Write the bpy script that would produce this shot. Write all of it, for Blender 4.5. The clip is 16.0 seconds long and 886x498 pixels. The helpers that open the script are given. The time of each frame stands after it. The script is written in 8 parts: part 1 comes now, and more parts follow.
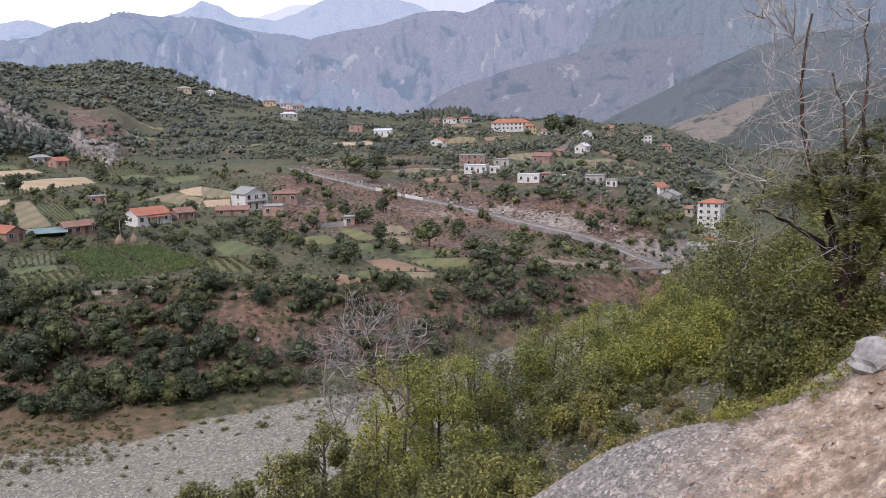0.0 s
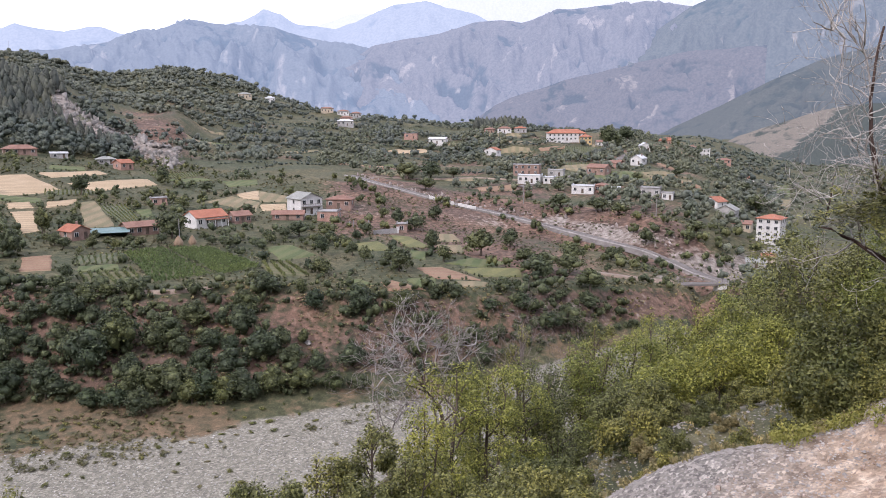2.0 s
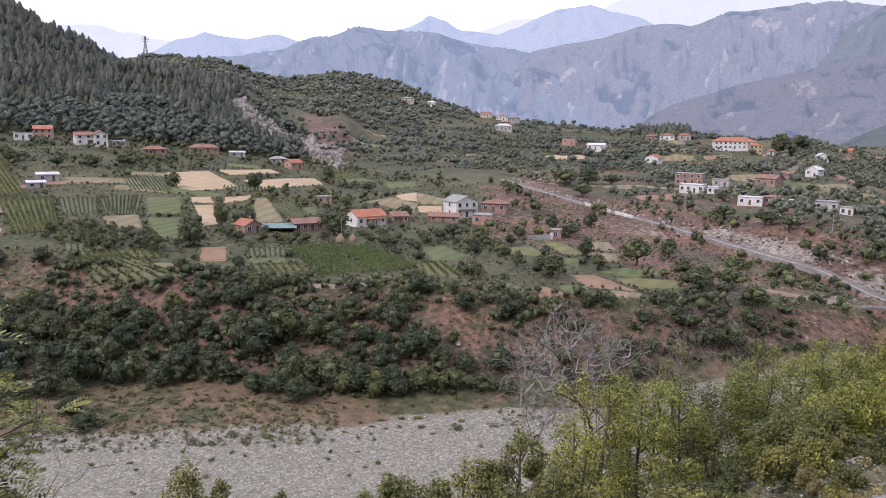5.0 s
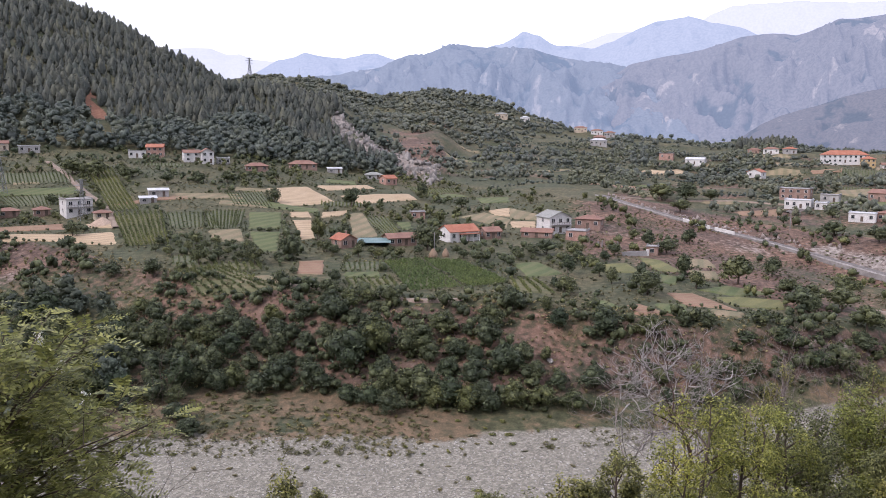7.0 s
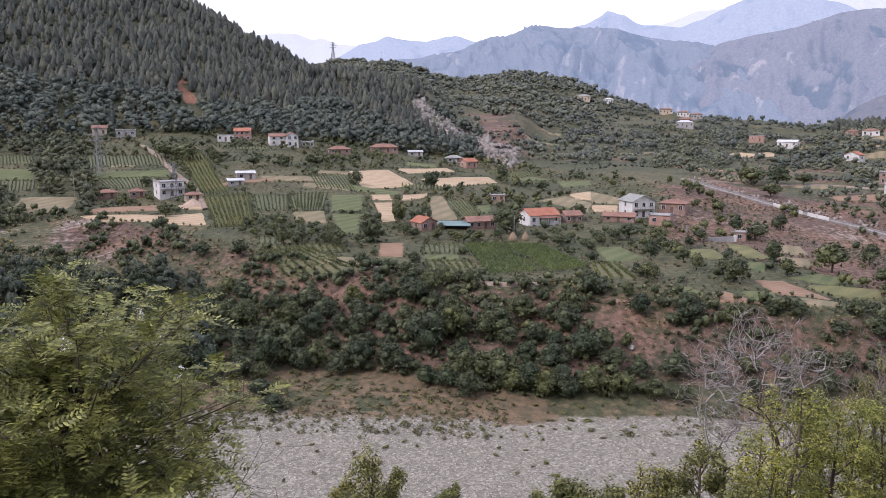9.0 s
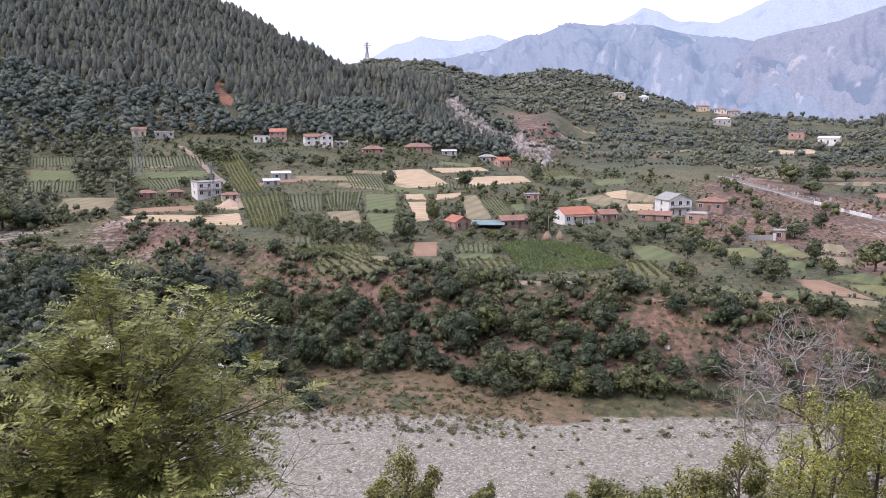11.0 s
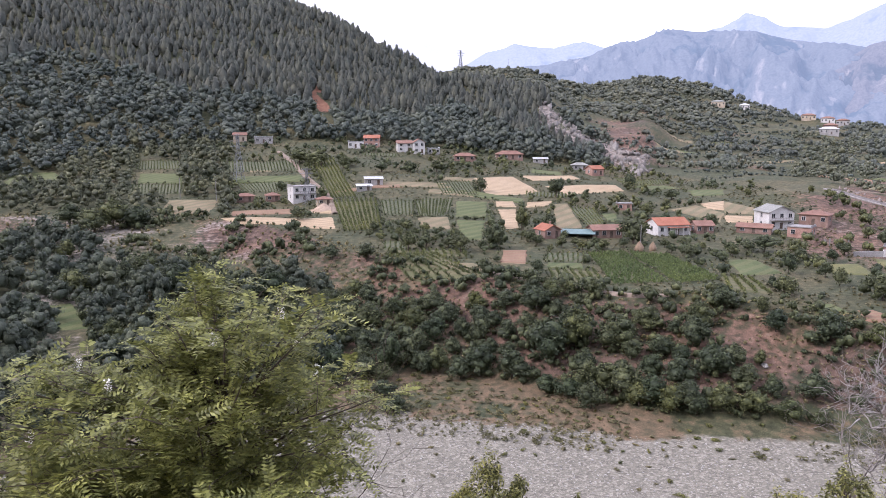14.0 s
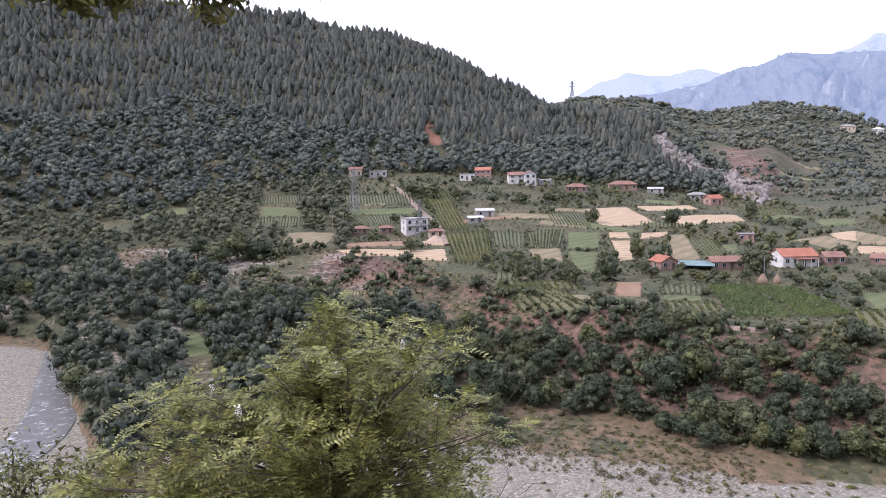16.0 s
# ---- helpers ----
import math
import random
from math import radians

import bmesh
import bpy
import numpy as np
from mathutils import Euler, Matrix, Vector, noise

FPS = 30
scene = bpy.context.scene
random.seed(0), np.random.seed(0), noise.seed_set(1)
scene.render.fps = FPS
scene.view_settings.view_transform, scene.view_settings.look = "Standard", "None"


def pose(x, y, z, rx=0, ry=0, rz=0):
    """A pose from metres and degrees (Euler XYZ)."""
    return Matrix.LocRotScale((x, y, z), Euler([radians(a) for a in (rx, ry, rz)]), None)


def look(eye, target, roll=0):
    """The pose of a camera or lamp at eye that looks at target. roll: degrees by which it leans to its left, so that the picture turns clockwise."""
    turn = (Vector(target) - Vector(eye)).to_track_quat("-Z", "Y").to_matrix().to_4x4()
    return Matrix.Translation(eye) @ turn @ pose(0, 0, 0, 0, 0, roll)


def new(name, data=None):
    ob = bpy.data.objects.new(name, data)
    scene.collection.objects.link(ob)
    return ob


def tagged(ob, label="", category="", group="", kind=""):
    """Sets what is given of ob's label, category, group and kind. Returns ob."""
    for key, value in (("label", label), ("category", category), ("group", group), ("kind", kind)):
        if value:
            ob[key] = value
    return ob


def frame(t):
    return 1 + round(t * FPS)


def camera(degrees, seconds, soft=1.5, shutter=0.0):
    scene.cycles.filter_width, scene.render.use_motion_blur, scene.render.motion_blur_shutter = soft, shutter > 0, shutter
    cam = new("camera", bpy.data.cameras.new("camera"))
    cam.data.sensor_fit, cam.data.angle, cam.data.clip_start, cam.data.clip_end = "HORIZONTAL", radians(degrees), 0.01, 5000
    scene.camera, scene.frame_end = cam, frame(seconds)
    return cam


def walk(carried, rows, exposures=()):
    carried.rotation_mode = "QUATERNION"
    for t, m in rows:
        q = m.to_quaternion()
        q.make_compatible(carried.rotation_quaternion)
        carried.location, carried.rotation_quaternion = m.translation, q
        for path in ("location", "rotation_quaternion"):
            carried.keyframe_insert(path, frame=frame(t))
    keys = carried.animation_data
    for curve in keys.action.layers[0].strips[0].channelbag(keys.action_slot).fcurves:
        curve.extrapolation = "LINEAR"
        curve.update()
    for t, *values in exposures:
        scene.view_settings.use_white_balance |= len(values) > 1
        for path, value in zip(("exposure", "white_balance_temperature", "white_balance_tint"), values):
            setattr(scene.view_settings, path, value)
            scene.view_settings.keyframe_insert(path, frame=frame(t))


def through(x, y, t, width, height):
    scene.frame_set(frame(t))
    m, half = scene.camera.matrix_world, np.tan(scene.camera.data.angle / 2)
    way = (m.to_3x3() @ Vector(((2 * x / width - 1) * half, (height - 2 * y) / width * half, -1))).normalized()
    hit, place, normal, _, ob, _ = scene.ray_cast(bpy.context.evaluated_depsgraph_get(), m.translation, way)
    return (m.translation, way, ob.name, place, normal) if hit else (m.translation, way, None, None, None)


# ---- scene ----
# ---------------------------------------------------------------- camera
EYE = 54.0          # height of the viewpoint over the river bed
ARM = 0.5           # the phone swings on an outstretched arm
# seconds, heading (degrees right of ahead), tilt, lean
SWING = [
    (0.0, 21.90, -9.67, -0.88), (0.5, 21.47, -10.09, -1.03), (1.0, 20.78, -9.53, -0.36),
    (1.5, 19.72, -9.05, -0.11), (2.0, 18.10, -9.00, 0.04), (2.5, 16.20, -8.46, 0.06),
    (3.0, 14.63, -8.27, 0.39), (3.5, 12.54, -8.62, 0.48), (4.0, 10.49, -8.69, 0.49),
]
SWING += [
    (6.5, 1.72, -8.67, 0.70), (7.0, 0.04, -7.68, 0.33), (7.5, -1.26, -7.66, 0.44),
    (8.0, -2.76, -8.08, 0.28), (8.5, -4.18, -8.42, 0.20), (9.0, -5.80, -8.92, 0.09),
    (11.5, -8.93, -8.95, -0.16), (12.0, -10.01, -8.45, 0.24), (12.5, -11.36, -8.61, 0.24),
]
SWING += [
    (13.0, -12.47, -8.66, -0.01), (13.5, -13.95, -8.73, 0.07), (14.0, -14.84, -8.43, 0.04),
    (14.5, -16.36, -8.21, 0.07), (15.0, -18.22, -8.56, -0.07), (15.5, -20.57, -8.04, -0.84),
    (16.0, -22.98, -6.06, -0.96),
]


def held(az, el, lean):
    a, e = radians(az), radians(el)
    eye = Vector((ARM * math.sin(a), ARM * math.cos(a) - ARM, EYE))
    way = Vector((math.sin(a) * math.cos(e), math.cos(a) * math.cos(e), math.sin(e)))
    return look(eye, eye + way, lean)


cam = camera(58.9, 16.0, soft=0.85)
walk(cam, [(t, held(a, e, l)) for t, a, e, l in SWING], [(0.0, 0.70, 6270, 19.0), (0.5, 0.95, 6270, 19.5), (1.0, 1.08, 6270, 20.0), (1.5, 1.04, 6270, 20.5), (2.5, 0.90, 6270, 21.0), (3.5, 0.76, 6270, 22.0), (6.5, 0.86, 6250, 23.0), (7.0, 0.84, 6240, 23.0), (7.5, 0.68, 6230, 23.5), (8.0, 0.60, 6230, 23.5), (9.0, 0.82, 6210, 24.0), (11.5, 1.14, 6180, 24.5), (12.5, 1.09, 6170, 25.0), (16.0, 1.16, 6060, 26.0)])

# ---------------------------------------------------------------- light
SUN_AZ, SUN_EL = -125.0, 42.0      # where the hazy sun stands, from straight ahead
world = bpy.data.worlds.new("hazy_sky")
scene.world = world
world.use_nodes = True
wn, wl = world.node_tree.nodes, world.node_tree.links
sky = wn.new("ShaderNodeTexSky")
sky.sky_type, sky.sun_disc = "NISHITA", False
sky.sun_elevation, sky.sun_rotation = radians(SUN_EL), radians(SUN_AZ)
sky.dust_density, sky.air_density, sky.altitude = 4.0, 1.2, 300
veil = wn.new("ShaderNodeMix")      # thin high cloud whitens the whole sky
veil.data_type = "RGBA"
veil.inputs[0].default_value = 0.8
veil.inputs[7].default_value = (9.2, 9.6, 10.6, 1)
wl.new(sky.outputs[0], veil.inputs[6])
wl.new(veil.outputs[2], wn["Background"].inputs[0])
wn["Background"].inputs[1].default_value = 0.1
sun = new("sun", bpy.data.lights.new("sun", "SUN"))
sun.data.energy, sun.data.angle, sun.data.color = 1.5, radians(14), (1.0, 0.95, 0.89)
sa, se = radians(SUN_AZ), radians(SUN_EL)
sun.matrix_world = look((0, 0, 400), Vector((0, 0, 400)) - Vector((math.sin(sa) * math.cos(se), math.cos(sa) * math.cos(se), math.sin(se))))
# ---------------------------------------------------------------- materials
def material(name, rough=0.85):
    m = bpy.data.materials.new(name)
    m.use_nodes = True
    b = m.node_tree.nodes["Principled BSDF"]
    b.inputs["Roughness"].default_value = rough
    b.inputs["Specular IOR Level"].default_value = 0.25
    return m, m.node_tree.nodes, m.node_tree.links, b


def tex(n, l, kind="Noise", scale=1.0, detail=4.0, coord=None, stretch=None):
    t = n.new("ShaderNodeTex" + kind)
    t.inputs["Scale"].default_value = scale
    if kind == "Noise":
        t.inputs["Detail"].default_value = detail
    c = n.new("ShaderNodeTexCoord") if coord is None else None
    src = coord if coord is not None else c.outputs["Object"]
    if stretch:
        mp = n.new("ShaderNodeMapping")
        mp.inputs["Scale"].default_value = stretch
        l.new(src, mp.inputs[0])
        src = mp.outputs[0]
    l.new(src, t.inputs["Vector"])
    return t


def ramp(n, l, value, stops):
    r = n.new("ShaderNodeValToRGB")
    e = r.color_ramp.elements
    while len(e) < len(stops):
        e.new(0.5)
    for k, (p, c) in zip(e, stops):
        k.position, k.color = p, (*c, 1)
    l.new(value, r.inputs[0])
    return r.outputs[0]


def mix(n, l, fac, a, b, how="MIX"):
    m = n.new("ShaderNodeMix")
    m.data_type, m.blend_type = "RGBA", how
    for k, v in ((0, fac), (6, a), (7, b)):
        if isinstance(v, (int, float)):
            m.inputs[k].default_value = v
        elif isinstance(v, tuple):
            m.inputs[k].default_value = (*v, 1)
        else:
            l.new(v, m.inputs[k])
    return m.outputs[2]


def bump(n, l, b, value, strength=0.4, depth=0.05):
    k = n.new("ShaderNodeBump")
    k.inputs["Strength"].default_value, k.inputs["Distance"].default_value = strength, depth
    l.new(value, k.inputs["Height"])
    l.new(k.outputs[0], b.inputs["Normal"])


def mat_two(name, c1, c2, scale, fine=None, rough=0.85, relief=0.3, stretch=None, depth=0.03):
    """Two tones in large blotches, with a finer grain over them."""
    m, n, l, b = material(name, rough)
    big = tex(n, l, scale=scale, detail=5, stretch=stretch)
    small = tex(n, l, scale=fine or scale * 9, detail=3, stretch=stretch)
    col = ramp(n, l, big.outputs[0], [(0.35, c1), (0.65, c2)])
    grain = ramp(n, l, small.outputs[0], [(0.3, (0.62, 0.62, 0.62)), (0.7, (1.25, 1.25, 1.25))])
    l.new(mix(n, l, 0.75, col, grain, "MULTIPLY"), b.inputs["Base Color"])
    bump(n, l, b, small.outputs[0], relief, depth)
    return m


def mat_leaf(name, dark, mid, light, through=0.25, rough=0.6, vary=0.2, grain=0.85):
    """Leaves: tone by tree, by clump, and some light passing through."""
    m, n, l, b = material(name, rough)
    info, geo = n.new("ShaderNodeObjectInfo"), n.new("ShaderNodeNewGeometry")
    col = ramp(n, l, geo.outputs["Random Per Island"], [(0.0, dark), (0.55, mid), (1.0, light)])
    tone = ramp(n, l, info.outputs["Random"], [(0.0, (1 - vary, 1 - 0.7 * vary, 1 - 0.8 * vary)), (0.5, (1.0, 1.0, 1.0)), (1.0, (1 + 1.2 * vary, 1 + 0.9 * vary, 1 - 0.15 * vary))])
    col = mix(n, l, 1.0, col, tone, "MULTIPLY")
    drift = tex(n, l, scale=0.07, detail=3, coord=geo.outputs["Position"])
    kind = ramp(n, l, drift.outputs[0], [(0.32, (0.72, 0.78, 0.80)), (0.5, (1.0, 1.0, 1.0)), (0.68, (1.28, 1.2, 1.05))])
    col = mix(n, l, 0.9, col, kind, "MULTIPLY")
    twig = tex(n, l, scale=2.6, detail=3, coord=geo.outputs["Position"])
    col = mix(n, l, grain, col, ramp(n, l, twig.outputs[0], [(0.34, (0.55, 0.57, 0.58)), (0.5, (0.95, 0.95, 0.95)), (0.66, (1.45, 1.42, 1.3))]), "MULTIPLY")
    l.new(col, b.inputs["Base Color"])
    t, s = n.new("ShaderNodeBsdfTranslucent"), n.new("ShaderNodeMixShader")
    l.new(col, t.inputs[0])
    s.inputs[0].default_value = through
    l.new(b.outputs[0], s.inputs[1])
    l.new(t.outputs[0], s.inputs[2])
    l.new(s.outputs[0], n["Material Output"].inputs[0])
    return m


def mat_plain(name, c, rough=0.7, vary=0.12, scale=0.8, metal=0.0):
    lo, hi = tuple(v * (1 - vary) for v in c), tuple(min(1, v * (1 + vary)) for v in c)
    m = mat_two(name, lo, hi, scale, scale * 12, rough, 0.15, depth=0.01)
    m.node_tree.nodes["Principled BSDF"].inputs["Metallic"].default_value = metal
    return m


LEAF_BANK = mat_leaf("bank_leaves", (0.028, 0.036, 0.020), (0.056, 0.070, 0.038), (0.100, 0.117, 0.062), 0.2, 0.6, 0.35)
LEAF_FIELD = mat_leaf("orchard_leaves", (0.040, 0.049, 0.028), (0.076, 0.090, 0.048), (0.125, 0.141, 0.074), 0.22)
# lifted, blue-grey leaf colour stands in for haze over the far woods
LEAF_WOOD_HAZE = mat_leaf("hazed_wood_leaves", (0.076, 0.089, 0.080), (0.104, 0.121, 0.103), (0.136, 0.154, 0.126), 0.22)
# greyed and low in contrast: distance haze painted into the leaves
LEAF_FAR_HAZE = mat_leaf("hazed_far_leaves", (0.080, 0.091, 0.080), (0.102, 0.115, 0.098), (0.130, 0.143, 0.117), 0.2)
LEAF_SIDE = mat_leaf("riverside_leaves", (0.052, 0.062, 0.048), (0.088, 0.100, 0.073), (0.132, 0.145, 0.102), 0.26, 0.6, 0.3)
# needle colour raised and blued to carry the hill's haze
LEAF_PINE_HAZE = mat_leaf("hazed_pine_needles", (0.058, 0.067, 0.068), (0.071, 0.081, 0.079), (0.085, 0.096, 0.089), 0.12, 0.8, 0.2, 0.6)
LEAF_NEAR = mat_leaf("slope_leaves", (0.060, 0.069, 0.018), (0.196, 0.208, 0.049), (0.375, 0.380, 0.096), 0.34, 0.5, 0.15, 0.35)
LEAF_DULL = mat_leaf("dull_leaves", (0.038, 0.042, 0.016), (0.126, 0.132, 0.046), (0.250, 0.250, 0.088), 0.28, 0.5, 0.2, 0.4)
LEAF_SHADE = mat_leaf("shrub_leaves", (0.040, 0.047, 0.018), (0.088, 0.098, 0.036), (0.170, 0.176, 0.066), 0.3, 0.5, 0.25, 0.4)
LEAF_LOCUST = mat_leaf("locust_leaflets", (0.098, 0.106, 0.037), (0.200, 0.207, 0.068), (0.370, 0.374, 0.122), 0.36, 0.45, 0.2, 0.4)
LEAF_DRY = mat_leaf("dry_scrub", (0.085, 0.082, 0.046), (0.145, 0.132, 0.076), (0.215, 0.190, 0.115), 0.25)
LEAF_CROP = mat_leaf("crop_leaves", (0.082, 0.110, 0.042), (0.126, 0.162, 0.062), (0.182, 0.218, 0.088), 0.3)
LEAF_VINE = mat_leaf("vine_leaves", (0.074, 0.090, 0.042), (0.116, 0.134, 0.060), (0.172, 0.188, 0.084), 0.25)
BARK = mat_two("bark", (0.060, 0.045, 0.035), (0.140, 0.115, 0.090), 2.0, 14, 0.9, 0.8, (1, 1, 0.25))
TWIGS = mat_two("dry_twigs", (0.13, 0.108, 0.098), (0.25, 0.215, 0.20), 3.0, 18, 0.9, 0.6, (1, 1, 0.3))
DEADWOOD = mat_two("bleached_wood", (0.25, 0.228, 0.212), (0.47, 0.445, 0.42), 3.0, 18, 0.9, 0.6, (1, 1, 0.3))


def mat_ground():
    """The land: river gravel, sand, red earth and dry grass, by where each lies."""
    m, n, l, b = material("land", 0.95)
    at = n.new("ShaderNodeAttribute")
    at.attribute_name = "cover"
    sep = n.new("ShaderNodeSeparateColor")
    l.new(at.outputs["Color"], sep.inputs[0])
    n1 = tex(n, l, scale=0.05, detail=6)
    n2 = tex(n, l, scale=0.6, detail=6)
    n3 = tex(n, l, scale=3.5, detail=3)
    v = tex(n, l, "Voronoi", scale=2.2)
    v2 = tex(n, l, "Voronoi", scale=17)
    grass = ramp(n, l, n2.outputs[0], [(0.3, (0.036, 0.041, 0.025)), (0.5, (0.063, 0.067, 0.041)), (0.72, (0.112, 0.103, 0.067))])
    dry = ramp(n, l, n1.outputs[0], [(0.42, (0.82, 0.9, 0.8)), (0.64, (1.28, 1.14, 1.0))])
    grass = mix(n, l, 1.0, grass, dry, "MULTIPLY")
    earth = ramp(n, l, n2.outputs[0], [(0.30, (0.054, 0.040, 0.033)), (0.46, (0.102, 0.068, 0.053)), (0.58, (0.152, 0.099, 0.075)), (0.75, (0.200, 0.152, 0.122))])
    patches = ramp(n, l, n1.outputs[0], [(0.40, (0.78, 0.80, 0.82)), (0.60, (1.12, 1.06, 1.0))])
    earth = mix(n, l, 1.0, earth, patches, "MULTIPLY")
    stone = ramp(n, l, v.outputs["Color"], [(0.0, (0.112, 0.106, 0.088)), (0.6, (0.188, 0.179, 0.148)), (1.0, (0.305, 0.291, 0.246))])
    small = ramp(n, l, v2.outputs["Color"], [(0.0, (0.125, 0.115, 0.104)), (0.6, (0.205, 0.190, 0.172)), (1.0, (0.32, 0.30, 0.275))])
    a5 = n.new("ShaderNodeAttribute")
    a5.attribute_name = "grit"
    stone = mix(n, l, a5.outputs["Fac"], stone, small)
    sand = ramp(n, l, n2.outputs[0], [(0.35, (0.076, 0.067, 0.041)), (0.65, (0.158, 0.112, 0.071))])
    rock = ramp(n, l, n2.outputs[0], [(0.3, (0.105, 0.088, 0.076)), (0.5, (0.20, 0.175, 0.155)), (0.7, (0.30, 0.272, 0.248))])

    def edge(channel, soft=0.25):
        a = n.new("ShaderNodeMath")
        a.operation = "MULTIPLY_ADD"
        l.new(n2.outputs[0], a.inputs[0])
        a.inputs[1].default_value = soft * 2
        l.new(channel, a.inputs[2])
        r = n.new("ShaderNodeMapRange")
        r.inputs[1].default_value, r.inputs[2].default_value = 0.38 + soft, 0.62 + soft
        l.new(a.outputs[0], r.inputs[0])
        return r.outputs[0]

    col = mix(n, l, edge(sep.outputs[1], 0.45), grass, earth)
    col = mix(n, l, edge(sep.outputs[2], 0.3), col, rock)
    col = mix(n, l, edge(sep.outputs[0], 0.2), col, stone)
    a2 = n.new("ShaderNodeAttribute")
    a2.attribute_name = "sand"
    col = mix(n, l, edge(a2.outputs["Fac"], 0.35), col, sand)
    clay = ramp(n, l, n3.outputs[0], [(0.32, (0.215, 0.152, 0.108)), (0.5, (0.285, 0.216, 0.160)), (0.68, (0.36, 0.293, 0.230))])
    a4 = n.new("ShaderNodeAttribute")
    a4.attribute_name = "clay"
    col = mix(n, l, a4.outputs["Fac"], col, clay)
    a3 = n.new("ShaderNodeAttribute")
    a3.attribute_name = "slip"
    col = mix(n, l, edge(a3.outputs["Fac"], 0.3), col, ramp(n, l, n2.outputs[0], [(0.35, (0.150, 0.072, 0.046)), (0.65, (0.225, 0.118, 0.078))]))
    n4 = tex(n, l, scale=22, detail=4)
    chips = ramp(n, l, v2.outputs["Color"], [(0.1, (0.72, 0.72, 0.72)), (0.6, (1.0, 0.99, 0.97)), (0.95, (1.5, 1.47, 1.42))])
    col = mix(n, l, 0.8, col, chips, "MULTIPLY")
    grit = ramp(n, l, n4.outputs[0], [(0.3, (0.7, 0.7, 0.7)), (0.7, (1.25, 1.23, 1.2))])
    col = mix(n, l, 0.8, col, grit, "MULTIPLY")
    grain = ramp(n, l, n3.outputs[0], [(0.3, (0.72, 0.72, 0.72)), (0.7, (1.22, 1.22, 1.22))])
    l.new(mix(n, l, 0.8, col, grain, "MULTIPLY"), b.inputs["Base Color"])
    bump(n, l, b, n4.outputs[0], 0.5, 0.05)
    return m


LAND = mat_ground()
# ---------------------------------------------------------------- helpers
def mesh_of(name, verts, faces, mat=None, smooth=False):
    """A mesh from arrays of corners and of equal-sided faces."""
    verts, faces = np.asarray(verts, np.float32), np.asarray(faces, np.int32)
    me = bpy.data.meshes.new(name)
    k, c = faces.shape
    me.vertices.add(len(verts))
    me.vertices.foreach_set("co", verts.ravel())
    me.loops.add(k * c)
    me.loops.foreach_set("vertex_index", faces.ravel())
    me.polygons.add(k)
    me.polygons.foreach_set("loop_start", np.arange(0, k * c, c, dtype=np.int32))
    me.polygons.foreach_set("loop_total", np.full(k, c, np.int32))
    if smooth:
        me.polygons.foreach_set("use_smooth", np.ones(k, bool))
    me.update(calc_edges=True)
    if mat:
        me.materials.append(mat)
    return me


def part(name, bm, mat, parent, label=""):
    """Links a bmesh (or mesh) as one part under its thing."""
    if isinstance(bm, bmesh.types.BMesh):
        me = bpy.data.meshes.new(name)
        bm.to_mesh(me)
        bm.free()
        me.materials.append(mat)
    else:
        me = bm
    ob = new(name, me)
    ob.parent = parent
    return tagged(ob, label) if label else ob


def empty(name, m, label, category, group="", kind=""):
    ob = new(name)
    ob.matrix_world = m
    ob.empty_display_size = 0.3
    return tagged(ob, label, category, group, kind)


def hash2(i, j, seed):
    h = (i * 374761393 + j * 668265263 + seed * 974634533) & 0x7FFFFFFF
    h = ((h ^ (h >> 13)) * 1274126177) & 0x7FFFFFFF
    return ((h ^ (h >> 16)) & 0xFFFF) / 65535.0


def wave(x, y, size, seed=0, octaves=4):
    """Smooth noise in the plan, about -1 to 1."""
    x, y = np.asarray(x, float) / size, np.asarray(y, float) / size
    out, amp = np.zeros(np.broadcast(x, y).shape), 1.0
    for o in range(octaves):
        i, j = np.floor(x).astype(np.int64), np.floor(y).astype(np.int64)
        u, v = x - i, y - j
        u, v = u * u * (3 - 2 * u), v * v * (3 - 2 * v)
        a, b = hash2(i, j, seed + o), hash2(i + 1, j, seed + o)
        c, d = hash2(i, j + 1, seed + o), hash2(i + 1, j + 1, seed + o)
        out = out + amp * (2 * (a + (b - a) * u + (c - a) * v + (a - b - c + d) * u * v) - 1)
        x, y, amp = x * 2.03 + 17.1, y * 2.03 + 5.7, amp * 0.5
    return out / 1.6


# ---------------------------------------------------------------- the land
AZ = np.arange(-64, 64.01, 0.25)


def contour(keys, smooth=1.2):
    """A landform line over the headings: soft between its keys."""
    k = np.array(keys, float)
    v = np.interp(AZ, k[:, 0], k[:, 1])
    w = np.exp(-0.5 * (np.arange(-16, 17) * 0.25 / smooth) ** 2)
    return np.convolve(np.pad(v, 16, "edge"), w / w.sum(), "valid")


def up(r, el):
    """Height of what stands r away and shows el degrees over the horizon."""
    return EYE + r * np.tan(np.radians(el))


FORM = []      # lines of the land from the viewer's feet outwards: (distance, height)
FORM.append((contour([(-64, 0.3), (64, 0.3)]), contour([(-64, 52.3), (64, 52.3)])))
FORM.append((contour([(-64, 12), (64, 12)]),
             contour([(-64, 46.5), (-20, 46), (15, 46.2), (28, 47.6), (35, 48.7), (40, 49.2), (44, 49.4), (48.3, 49.8), (51, 50.2), (53, 50.5), (64, 52.2)])))
FORM.append((contour([(-64, 26), (64, 26)]),
             contour([(-64, 40), (-20, 38), (10, 38.3), (20, 39.5), (28, 41.9), (32, 43.9), (35, 44.9), (39, 45.5), (43, 46.1), (46, 47.2), (50, 48.6), (64, 52)])))
